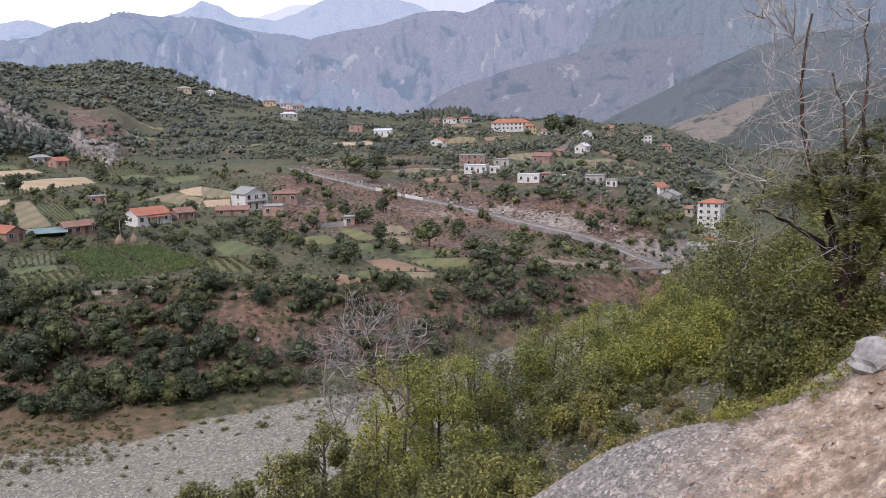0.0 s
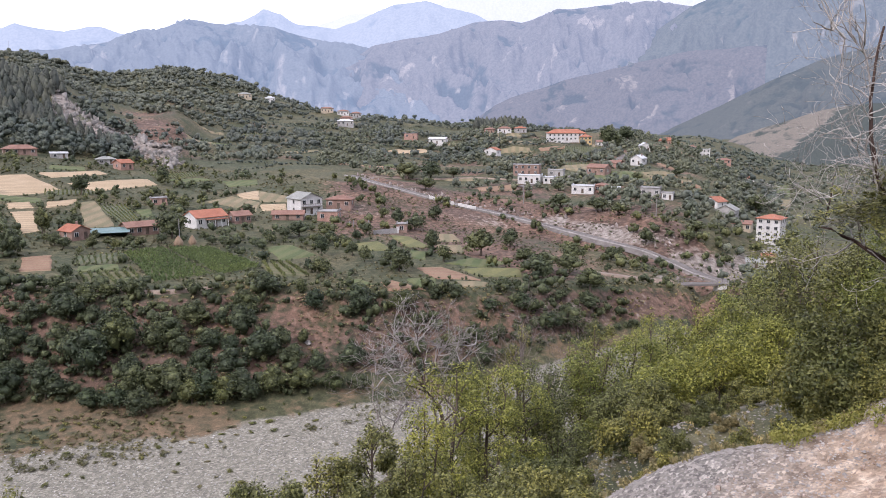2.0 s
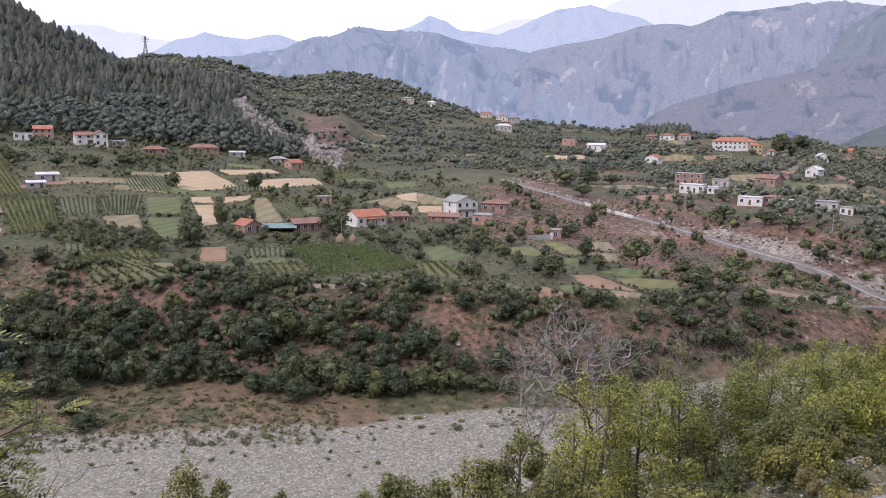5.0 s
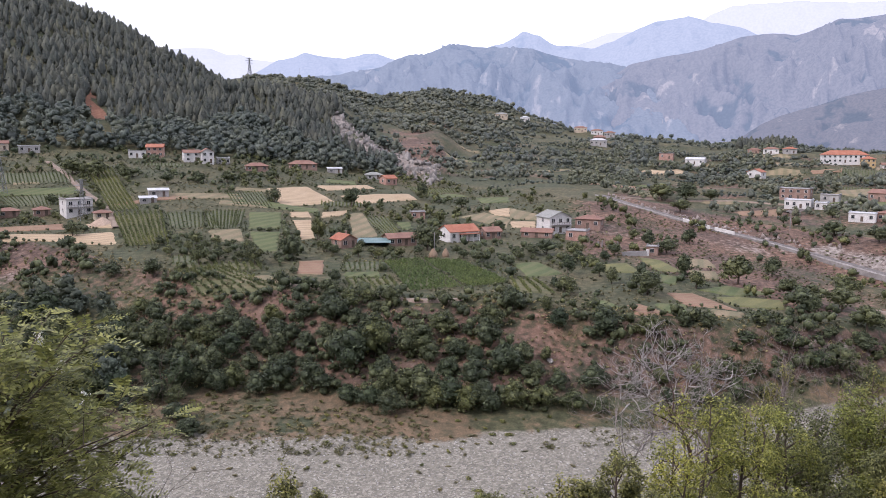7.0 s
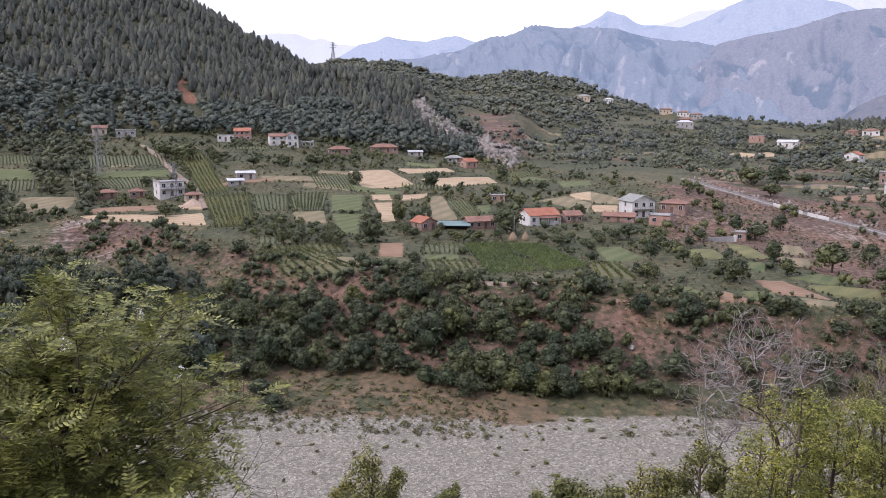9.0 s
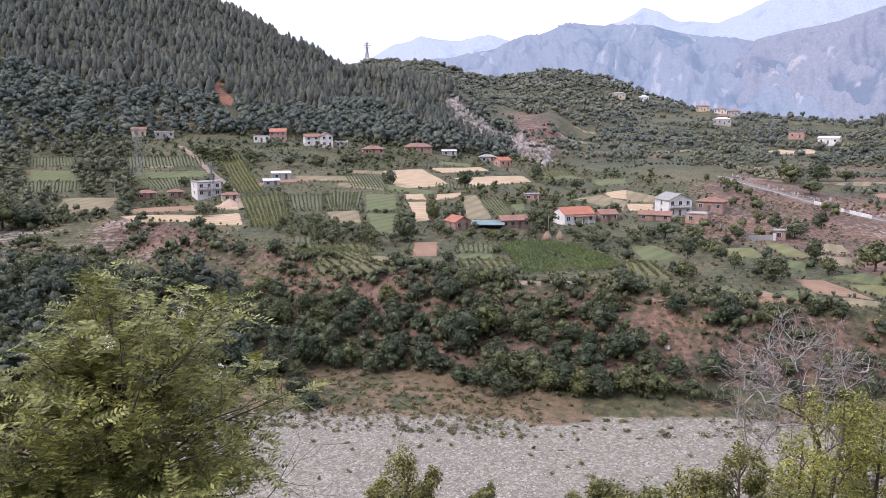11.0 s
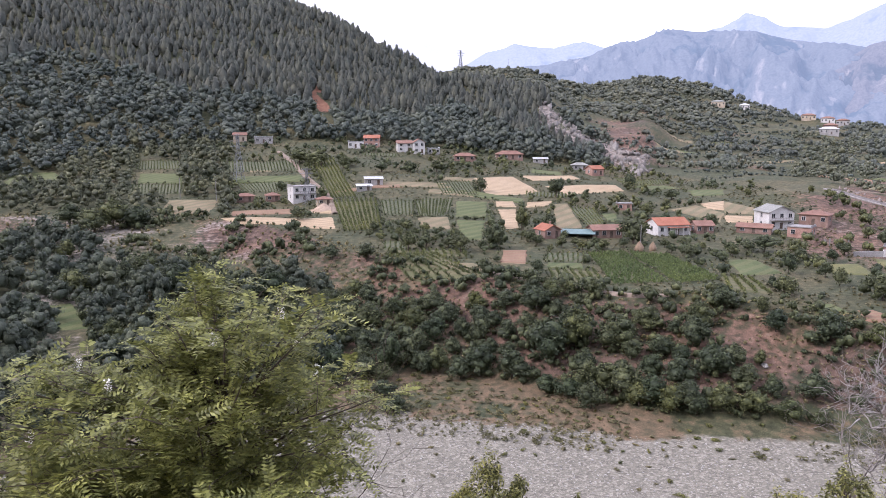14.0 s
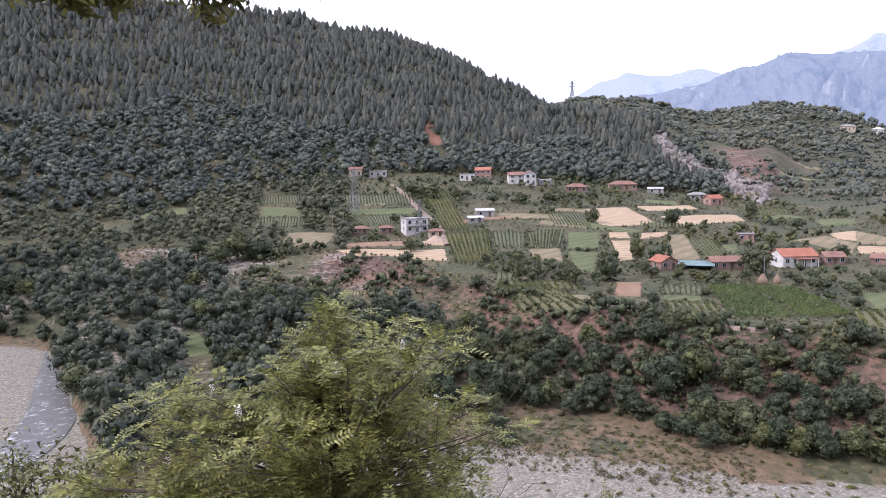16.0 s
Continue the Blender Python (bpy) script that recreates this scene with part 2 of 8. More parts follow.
FORM.append((contour([(-64, 140), (-50, 125), (-40, 110), (-25, 98), (0, 95), (20, 100), (30, 115), (40, 150), (55, 190), (64, 200)]),
             contour([(-64, 0.4), (30, 0.4), (40, 1), (55, 4), (64, 6)])))
FORM.append((contour([(-64, 320), (-53, 276), (-50, 262), (-48.6, 165), (-47, 140), (-40, 138), (-32, 150), (-20, 147), (-16, 142), (-9, 140), (-1.4, 137), (6.9, 141), (12, 146), (18, 150), (26, 172), (33, 200), (42, 226), (55, 262), (64, 280)], 0.5),
             contour([(-64, 0.5), (64, 0.7)])))
FORM.append((contour([(-64, 330), (-53, 286), (-50, 272), (-48.4, 172), (-46.8, 147), (-40, 146), (-32, 160), (-20, 163), (-16, 169), (-9, 158), (-4.7, 151), (0.5, 146), (6, 147), (11, 152), (18, 156), (26, 178), (33, 206), (42, 232), (55, 268), (64, 290)], 0.5),
             contour([(-64, 2), (64, 2)])))
edge_r = contour([(-64, 360), (-48, 340), (-42, 330), (-34, 300), (-27, 258), (-20, 215), (-12, 194), (-2, 180), (13, 178), (20, 180), (26, 192), (33, 222), (42, 250), (55, 290), (64, 310)])
FORM.append((edge_r, up(edge_r, contour([(-64, -5.6), (-48, -5.6), (-42, -5.2), (-34, -5.5), (-27, -6.6), (-20, -8.9), (-12, -10.5), (-2, -11.6), (4, -11.2), (10, -11.9), (20, -12.1), (26, -11.8), (33, -11.2), (39, -11.2), (45, -10.2), (64, -9)]))))
mid_r = contour([(-64, 390), (-50, 372), (-42, 355), (-34, 340), (-25, 296), (-20, 272), (-12, 270), (0, 265), (7, 280), (16, 272), (26, 288), (31, 272), (34, 258), (39, 265), (42, 300), (55, 330), (64, 340)])
FORM.append((mid_r, up(mid_r, contour([(-64, -4.8), (-50, -4.6), (-42, -4.3), (-34, -4.2), (-25, -5.4), (-20, -5.5), (-12, -6.2), (0, -7.1), (7, -6.4), (16, -7.2), (22, -7.8), (26, -8.3), (31, -9.1), (34, -9.7), (39, -10.9), (42, -8.6), (55, -8), (64, -8)]))))
back_r = contour([(-64, 430), (-42, 425), (-34, 440), (-25, 440), (-16, 430), (-6, 425), (0, 420), (5, 380), (10, 332), (18, 342), (26, 326), (34, 288), (39, 300), (42, 365), (50, 400), (64, 420)])
FORM.append((back_r, up(back_r, contour([(-64, -3), (-48, -3), (-42, -2.8), (-34, -0.9), (-25, -0.5), (-16, -1.0), (-6, -2.2), (0, -3.0), (5, -3.6), (10, -4.0), (18, -4.9), (26, -5.9), (34, -6.6), (37, -7.2), (39, -8.2), (42, -6.6), (50, -6), (64, -6)]))))
hill_r = contour([(-64, 800), (-30, 800), (-22, 780), (-18, 720), (-14, 650), (-10, 590), (-7.4, 540), (-5.6, 510), (-3, 475), (-1.2, 446), (-0.4, 450), (1.4, 590), (4, 640), (10, 620), (18, 560), (36, 540), (40, 560), (44, 600), (64, 700)], 0.5)
FORM.append((hill_r, up(hill_r, contour([(-64, 11), (-45, 11.1), (-38.7, 10.6), (-34.7, 10.2), (-30, 9.55), (-26, 8.75), (-24, 8.3), (-22.5, 7.7), (-20.9, 6.8), (-18.7, 5.5), (-16.3, 4.3), (-15.4, 3.8), (-14.4, 3.3), (-13, 3.1), (-11.8, 2.9), (-10.2, 2.3), (-9, 2.1), (-7.9, 1.95), (-7.4, 1.8), (-5.9, 0.5), (-4.2, -0.6), (-2.6, -1.4), (-1.2, -2.2), (-0.4, -2.4), (1.4, -0.9), (4, -0.5), (10, -1.3), (18, -1.9), (26, -1.5), (32, -1.9), (36, -2.9), (40, -4.5), (44, -4.4), (64, -4)], 0.4))))
top_r = contour([(-64, 1100), (-38, 1020), (-20, 1000), (-6, 1000), (2, 950), (7, 900), (13, 800), (26, 730), (37, 720), (40, 900), (44, 1100), (64, 1200)])
FORM.append((top_r, up(top_r, contour([(-64, 7), (-38, 7.5), (-20, 4.2), (-15, 4.2), (-13.3, 4.3), (-11.4, 4.25), (-9.8, 4.4), (-8.2, 4.05), (-6.6, 3.5), (-5, 3.25), (-3.4, 3.2), (-1.8, 3.65), (-0.5, 3.8), (0.6, 3.7), (1.8, 3.45), (3.9, 3.0), (5.1, 2.45), (6.7, 1.9), (8.3, 1.5), (10.3, 1.05), (12.7, 0.7), (14.6, 0.4), (18.5, 0.15), (22, 0), (26, -0.35), (30.8, -0.65), (33, -0.95), (36.6, -1.7), (40, -2.9), (44, -2.6), (64, -2)], 0.5))))
FORM.append((contour([(-64, 1700), (64, 1700)]), contour([(-64, 60), (0, 35), (64, 25)])))
FORM.append((contour([(-64, 4900), (64, 4900)]), contour([(-64, 20), (64, 20)])))
ROUGH = [0.05, 0.35, 0.7, 0.25, 0.12, 0.5, 0.5, 0.5, 1.2, 5.0, 5.0, 6.0, 6.0]      # unevenness at each line


def lines_at(az):
    return [(np.interp(az, AZ, r), np.interp(az, AZ, z)) for r, z in FORM]


def crag_at(az, r, L):
    """The bare crag that ends the spur, 0 to 1."""
    high = np.clip((r - L[9][0] + 62 - 2.6 * (az + 8)) / 14, 0, 1) * np.clip((L[9][0] + 14 - r) / 10, 0, 1)
    return high * np.clip((az + 8.3) / 0.8, 0, 1) * np.clip((-0.1 - az) / 0.7, 0, 1)


def scar_at(x, y, az, r):
    """The ragged red slip on the wooded hill, bent like a sickle."""
    t = np.clip((r - 494) / 52, 0, 1)
    mid = np.interp(t, [0, 0.3, 0.6, 1], [-23.25, -23.75, -23.95, -23.7])
    half = np.interp(t, [0, 0.25, 0.7, 1], [0.42, 0.36, 0.27, 0.1]) * (1 + 0.55 * wave(x, y, 7, 37, 3))
    return (np.abs(az - mid) < half) & (r > 494 + 5 * wave(x, y, 8, 38, 2)) & (r < 546)


def bare_slip(x, y, az, r, L):
    """Raw earth slips on the upper bank below the flat-roofed house, 0 to 1."""
    t = (r - L[5][0]) / (L[6][0] - L[5][0])
    zone = np.clip((az + 25.5) / 1.5, 0, 1) * np.clip((-14.5 - az) / 1.5, 0, 1) * np.clip(t * 3 - 1.2, 0, 1) * np.clip((1.12 - t) * 6, 0, 1)
    return np.clip(zone * (0.42 + 1.6 * wave(x, y, 15, 58, 3)), 0, 1)


def ground(x, y):
    """Height of the land."""
    x, y = np.asarray(x, float), np.asarray(y, float)
    az, r = np.degrees(np.arctan2(x, y)), np.hypot(x, y)
    L = lines_at(np.clip(az, -64, 64))
    z, amp = L[0][1], np.full(np.shape(r), ROUGH[0])
    for k in range(len(L) - 1):
        w = np.clip((r - L[k][0]) / (L[k + 1][0] - L[k][0]), 0, 1)
        z = z + w * (L[k + 1][1] - L[k][1])
        amp = amp + w * (ROUGH[k + 1] - ROUGH[k])
    # the near slope is dished so that the camera sees it less edge-on
    z = z - 1.5 * np.clip((az - 18) / 10, 0, 1) * np.sin(np.pi * np.clip((r - 1.2) / 10.8, 0, 1))
    # a shallow gully behind the edge of the slope
    z = z - 0.75 * np.exp(-((r - 15.2) / 1.7) ** 2) * np.clip((az - 26) / 4, 0, 1) * np.clip((49 - az) / 5, 0, 1)
    # crumbling ledges of clay
    z = z + 0.27 * np.abs(wave(x, y, 1.3, 47, 4)) * np.clip((az - 41) / 4, 0, 1) * np.clip((13.2 - r) / 1.5, 0, 1) * np.clip((r - 4) / 2, 0, 1)
    # the gully that the bridge spans
    z = z - 4.2 * np.exp(-((az - 36.75) / 0.75) ** 2) * np.clip((r - 205) / 12, 0, 1) * np.clip((250 - r) / 8, 0, 1)
    # the bank is torn by gullies
    w = np.clip((r - L[5][0]) / 8, 0, 1) * np.clip((L[6][0] - r) / 6, 0, 1)
    amp = amp + w * 1.6
    # crags along the flank of the spur
    crag = np.clip(crag_at(az, r, L), 0, 1)
    z = z + crag * (4.5 * np.abs(wave(x + 0.6 * y, y * 0.35, 16, 15, 4)) - 1.0)
    # the hillside goes on rising behind the viewer
    w = np.clip((np.abs(az) - 66) / 45, 0, 1)
    z = z * (1 - w) + w * (52.3 + 0.35 * np.minimum(np.maximum(r - 4, 0), 400))
    amp = amp * (1 - w) + w * 0.3
    return z + amp * (wave(x, y, 26, 3, 5) * 0.8 + np.where(amp > 3, wave(x, y, 110, 9, 4) * 1.2, 0))


def cover(x, y):
    """What lies on the land: gravel, red earth, bare rock (0 to 1 each) and sand."""
    az, r = np.degrees(np.arctan2(x, y)), np.hypot(x, y)
    L = lines_at(np.clip(az, -64, 64))
    big = wave(x, y, 45, 21, 4)
    gravel = np.clip((r - L[3][0] + 6) / 6, 0, 1) * np.clip((L[4][0] + 3 - r) / 4 + 0.5 * big, 0, 1)
    near = np.clip((az - 24) / 6, 0, 1) * np.clip((31 - r) / 6, 0, 1) * np.clip(1.5 - 1.1 * np.clip((r - 12.6) / 2, 0, 1) + 0.6 * wave(x, y, 5, 33, 3), 0, 1)
    sand = np.clip((r - L[4][0] + 4) / 4, 0, 1) * np.clip((L[5][0] + 4 - r) / 5, 0, 1) * np.clip(0.62 + 0.55 * wave(x, y, 9, 35, 3), 0, 1)
    clay = np.clip((15 - r) / 2, 0, 1) * np.clip(np.clip((az - 38) / 9, 0, 1) * 1.15 + 0.3 * np.clip((az - 33) / 6, 0, 1) * wave(x, y, 1.6, 36, 4) - 0.05, 0, 1)
    bank = np.clip((r - L[5][0]) / 4, 0, 1) * np.clip((L[6][0] + 3 - r) / 6, 0, 1)
    cut = np.clip((r - L[6][0] - 40 + 37 * np.clip((az - 20) / 6, 0, 1)) / 10, 0, 1) * np.clip((L[8][0] + 8 - r) / 8, 0, 1) * np.clip((az - 7) / 4, 0, 1) * np.clip((41 - az) / 3, 0, 1)
    dull = np.clip((-25 - az) / 4, 0, 1)
    earth = bank * (0.52 - 0.32 * dull + 0.5 * big + 0.3 * np.clip((az - 10) / 6, 0, 1)) + cut * (0.62 + 0.55 * big)
    t = (r - L[5][0]) / (L[6][0] - L[5][0])
    earth = earth + 0.5 * np.clip((az + 33) / 4, 0, 1) * np.clip((-9 - az) / 3, 0, 1) * np.clip((t - 0.35) * 4, 0, 1) * np.clip((1.15 - t) * 5, 0, 1) * (0.75 + 0.7 * big)
    slope = np.clip((az + 8) / 2, 0, 1) * np.clip((10 - az) / 3, 0, 1) * np.clip((r - 430) / 20, 0, 1) * np.clip((820 - r) / 80, 0, 1)
    # the raw cutting above the road, and the spoil below it
    road_r = np.interp(az, [11, 18.1, 22.4, 26.7, 30.5, 36.8, 39.2], [359, 322, 309, 298, 280, 257, 252])
    over = (r - road_r) / 24
    torn = np.clip((az - 12) / 3, 0, 1) * np.clip((40 - az) / 1.5, 0, 1) * np.clip((r - road_r + 16) / 6, 0, 1) * np.clip((1.5 + 0.6 * big - over) * 3, 0, 1)
    earth = earth + torn * (0.62 + 0.5 * wave(x, y, 18, 45, 3))
    earth = earth + slope * (0.2 + 0.5 * wave(x, y, 30, 57, 3))
    lanes = np.clip((az - 10) / 3, 0, 1) * np.clip((39 - az) / 3, 0, 1) * np.clip((r - L[8][0]) / 12, 0, 1) * np.clip((700 - r) / 60, 0, 1)
    earth = earth + lanes * (0.32 + 0.6 * wave(x, y * 1.6, 24, 59, 3))
    ravine = np.clip((r - L[8][0] + 10) / 30, 0, 1) * np.clip((640 - r) / 60, 0, 1) * np.exp(-((az + 3.5 - (r - 450) * 0.012) / 2.6) ** 2)
    bald = np.clip(1 - np.abs(az + 26.6) / 2.0, 0, 1) * np.clip((r - 444) / 8, 0, 1) * np.clip((500 - r) / 10, 0, 1)
    earth = earth + bald * (0.35 + 0.8 * wave(x, y, 14, 43, 3))
    slide = crag_at(az, r, L)
    scar = scar_at(x, y, az, r) * 1.0
    bare = bare_slip(x, y, az, r, L)
    sand = np.maximum(sand, bare * 0.9)
    earth = np.maximum(earth, bare)
    earth = np.clip(earth + 0.5 * ravine + scar * 1.5, 0, 1)
    face = np.clip((az - 31) / 3, 0, 1) * np.clip((41 - az) / 2, 0, 1) * np.clip((r - L[6][0] - 4) / 8, 0, 1) * np.clip((L[8][0] - 14 - r) / 10, 0, 1)
    rock = np.clip(0.9 * torn * np.clip(1 - np.abs(over - 0.35) * 1.6, 0, 1) * np.clip(0.35 + 1.1 * wave(x, y, 13, 46, 3), 0, 1) + 0.5 * face * (0.6 + wave(x, y, 11, 44, 3)) + 0.5 * cut * np.clip((r - L[7][0]) / 10, 0, 1) * np.clip((L[7][0] + 34 - r) / 14, 0, 1) + ravine * 0.45 + slide * 1.2 + bank * (np.clip((az - 20) / 6, 0, 1) * 0.45 + 0.5 * dull), 0, 1) * (0.75 + 0.6 * wave(x, y, 14, 55, 3))
    return np.maximum(gravel, near), earth, np.clip(rock, 0, 1), sand, scar, clay, near


def land():
    az = np.concatenate([np.arange(-180, -64, 4.0), np.arange(-64, 64, 0.36), np.arange(64, 180, 4.0)])
    rs = np.concatenate([np.geomspace(0.02, 4.3, 16), np.arange(4.5, 15, 0.22), np.geomspace(15.2, 90, 32), np.geomspace(92, 480, 125), np.geomspace(486, 1150, 48), np.geomspace(1200, 4900, 20)])
    A, Rr = np.meshgrid(np.radians(az), rs)
    X, Y = Rr * np.sin(A), Rr * np.cos(A)
    Z = ground(X, Y)
    na, nr = len(az), len(rs)
    i, j = np.meshgrid(np.arange(nr - 1), np.arange(na), indexing="ij")
    j2 = (j + 1) % na
    faces = np.stack([i * na + j, i * na + j2, (i + 1) * na + j2, (i + 1) * na + j], -1).reshape(-1, 4)[:, ::-1]
    me = mesh_of("ground", np.stack([X, Y, Z], -1).reshape(-1, 3), faces, LAND, True)
    c = cover(X.ravel(), Y.ravel())
    col = np.ones((X.size, 4), np.float32)
    col[:, 0], col[:, 1], col[:, 2] = c[0], c[1], c[2]
    me.attributes.new("cover", "FLOAT_COLOR", "POINT").data.foreach_set("color", col.ravel())
    me.attributes.new("sand", "FLOAT", "POINT").data.foreach_set("value", c[3].astype(np.float32))
    me.attributes.new("slip", "FLOAT", "POINT").data.foreach_set("value", c[4].astype(np.float32))
    me.attributes.new("grit", "FLOAT", "POINT").data.foreach_set("value", c[6].astype(np.float32))
    me.attributes.new("clay", "FLOAT", "POINT").data.foreach_set("value", c[5].astype(np.float32))
    return tagged(new("ground", me), "river valley land with gravel bed, red earth banks and terraces", "ground", kind="structure")


land()


def at(az, r, dz=0.0):
    """The point of the land at a heading and distance."""
    x, y = r * math.sin(radians(az)), r * math.cos(radians(az))
    return Vector((x, y, float(ground(x, y)) + dz))


# ---------------------------------------------------------------- mountains
def mat_range(name, c1, c2, scar, haze_glow, size):
    """A far mountain side: woods in the folds, dry slopes, pale scree; bluish emission paints the haze before it."""
    m, n, l, b = material(name, 1.0)
    b.inputs["Specular IOR Level"].default_value = 0
    fine = tex(n, l, scale=9 / size, detail=10)
    speck = tex(n, l, scale=50 / size, detail=4)

    def lies(kind):
        k = n.new("ShaderNodeAttribute")
        k.attribute_name = kind
        return k.outputs["Fac"]

    def worn(value, amount):
        k = n.new("ShaderNodeMath")
        k.operation = "MULTIPLY_ADD"
        l.new(fine.outputs[0], k.inputs[0])
        k.inputs[1].default_value = amount
        l.new(value, k.inputs[2])
        return k.outputs[0]

    col = ramp(n, l, worn(lies("woods"), 0.7), [(0.60, c2), (0.86, c1)])
    mask = ramp(n, l, worn(lies("bare"), 0.8), [(0.66, (0, 0, 0)), (0.95, (0.5, 0.5, 0.5))])
    col = mix(n, l, mask, col, scar)
    dots = ramp(n, l, speck.outputs[0], [(0.38, (0.70, 0.74, 0.74)), (0.60, (1.20, 1.18, 1.16))])
    l.new(mix(n, l, 0.8, col, dots, "MULTIPLY"), b.inputs["Base Color"])
    # no light source: this emission stands in for hazy air
    b.inputs["Emission Color"].default_value = (*haze_glow, 1)
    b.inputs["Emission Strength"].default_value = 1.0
    return m


def mountain_range(name, sky_line, r_top, r_foot, foot_el, mat, label, seed, relief=1.0, crest=0.1, scree=1.0, slides=(), wooded=None):
    """A range under its skyline (heading, elevation); slides: pale slips (heading, elevation, half length, half width, slant)."""
    k = np.array(sky_line, float)
    az = np.arange(k[0, 0], k[-1, 0] + 0.01, 0.12 if r_top < 4000 else 0.2)
    el = np.interp(az, k[:, 0], k[:, 1]) + crest * wave(az, az * 0, 1.1, seed, 4) * 0.5
    s = np.linspace(0, 1.2, 72 if r_top < 4000 else 28)
    A, S = np.meshgrid(az, s)
    E = np.interp(A, az, el)
    R = r_foot + (r_top - r_foot) * S
    crest_z, foot_z = up(r_top, E), up(r_foot, foot_el) - 40
    rise = np.where(S <= 1, S ** 0.9, 1 - (S - 1) * 2.2)
    X, Y = R * np.sin(np.radians(A)), R * np.cos(np.radians(A))
    body = np.sin(np.clip(S, 0, 1) * math.pi) ** 0.8 * np.clip((E - foot_el - 0.8) / 5, 0, 1)
    # buttresses fall aslant from the crest, cut by finer gullies
    slant = A + 7.0 * S + 2.2 * wave(A, S * 8, 3.5, seed + 8, 4)
    spur = 0.55 - np.abs(wave(slant, S * 4.0, 4.2, seed + 3, 4)) * 1.3
    slant2 = A - 4.5 * S + 1.6 * wave(A, S * 8, 2.2, seed + 9, 4)
    rib = 0.5 - np.abs(wave(slant2, S * 4.0, 1.9, seed + 21, 4)) * 1.2
    gully = 0.42 - np.abs(wave(slant2 + 0.4 * slant, S * 5, 0.9, seed + 6, 4))
    rill = 0.42 - np.abs(wave(slant + 0.7 * slant2, S * 6, 0.6, seed + 31, 3))
    Z = foot_z + (crest_z - foot_z) * rise
    Z = Z + relief * body * (spur * 0.24 + rib * 0.15 + gully * 0.07 + rill * 0.03) * (crest_z - foot_z)
    na = len(az)
    i, j = np.meshgrid(np.arange(len(s) - 1), np.arange(na - 1), indexing="ij")
    faces = np.stack([i * na + j, (i + 1) * na + j, (i + 1) * na + j + 1, i * na + j + 1], -1).reshape(-1, 4)[:, ::-1]
    me = mesh_of(name, np.stack([X, Y, Z], -1).reshape(-1, 3), faces, mat, True)
    # woods thicken in hollows, thin on spurs: relief shading put into the colour
    woods = np.clip(0.40 - 0.40 * spur - 0.45 * rib - 0.35 * gully + 0.30 * wave(A, S * 9, 2.6, seed + 13, 5) + 0.40 * wave(slant, S * 14, 0.8, seed + 15, 4), 0, 1)
    chute = wave(slant2, S * 7, 0.62, seed + 12, 4)
    patch = wave(A, S * 5, 2.6, seed + 14, 3)
    bare = scree * np.clip(1.3 * (chute - 0.32) + 0.35 * patch + 0.35 * (0.4 - S), 0, 0.6)
    shown = np.degrees(np.arctan2(Z - EYE, R))
    torn = 1.25 * wave(slant2 * 2.4 + slant, S * 24, 0.8, seed + 17, 5) - 0.15
    for ca, ce, long, wide, tilt in slides:
        c, q = math.cos(radians(tilt)), math.sin(radians(tilt))
        u, v = (A - ca) * c + (shown - ce) * q, (shown - ce) * c - (A - ca) * q
        bare = np.maximum(bare, np.clip(0.55 * (1 - (u / long) ** 2 - (v / wide) ** 2 + torn), 0, 0.62))
    if wooded:
        woods = 0.85 * woods + np.clip((A - wooded(shown)) / 0.5 + 0.6 * wave(A, S * 9, 0.8, seed + 19, 3), 0, 1)
    for kind, value in (("woods", woods), ("bare", bare)):
        me.attributes.new(kind, "FLOAT", "POINT").data.foreach_set("value", value.ravel().astype(np.float32))
    return tagged(new("backdrop_" + name, me), label, "mountain", kind="structure")


# fourth colour: emission in place of haze, strongest on the farthest ranges
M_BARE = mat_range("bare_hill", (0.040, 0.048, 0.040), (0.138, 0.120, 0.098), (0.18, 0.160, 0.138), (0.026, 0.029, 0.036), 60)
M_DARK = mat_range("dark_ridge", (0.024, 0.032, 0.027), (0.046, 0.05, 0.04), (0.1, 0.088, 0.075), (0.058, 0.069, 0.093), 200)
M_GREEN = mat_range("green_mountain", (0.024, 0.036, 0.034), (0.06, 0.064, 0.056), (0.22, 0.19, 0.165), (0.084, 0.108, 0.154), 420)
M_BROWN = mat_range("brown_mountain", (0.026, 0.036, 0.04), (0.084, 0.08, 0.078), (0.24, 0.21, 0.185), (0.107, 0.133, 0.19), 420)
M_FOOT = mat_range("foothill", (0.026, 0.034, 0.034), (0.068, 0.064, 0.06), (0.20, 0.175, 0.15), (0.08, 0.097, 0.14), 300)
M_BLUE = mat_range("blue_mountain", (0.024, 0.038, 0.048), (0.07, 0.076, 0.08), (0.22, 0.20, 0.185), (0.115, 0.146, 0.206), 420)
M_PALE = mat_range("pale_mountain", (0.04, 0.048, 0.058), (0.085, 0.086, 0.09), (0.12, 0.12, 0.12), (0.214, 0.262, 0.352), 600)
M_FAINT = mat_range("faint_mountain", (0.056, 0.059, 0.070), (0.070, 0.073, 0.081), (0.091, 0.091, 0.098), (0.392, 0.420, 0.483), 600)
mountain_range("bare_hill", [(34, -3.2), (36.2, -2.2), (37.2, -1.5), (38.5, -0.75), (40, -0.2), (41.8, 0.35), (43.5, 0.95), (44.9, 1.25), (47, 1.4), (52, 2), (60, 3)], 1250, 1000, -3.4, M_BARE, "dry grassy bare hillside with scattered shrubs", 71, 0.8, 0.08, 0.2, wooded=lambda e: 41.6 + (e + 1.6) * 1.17)
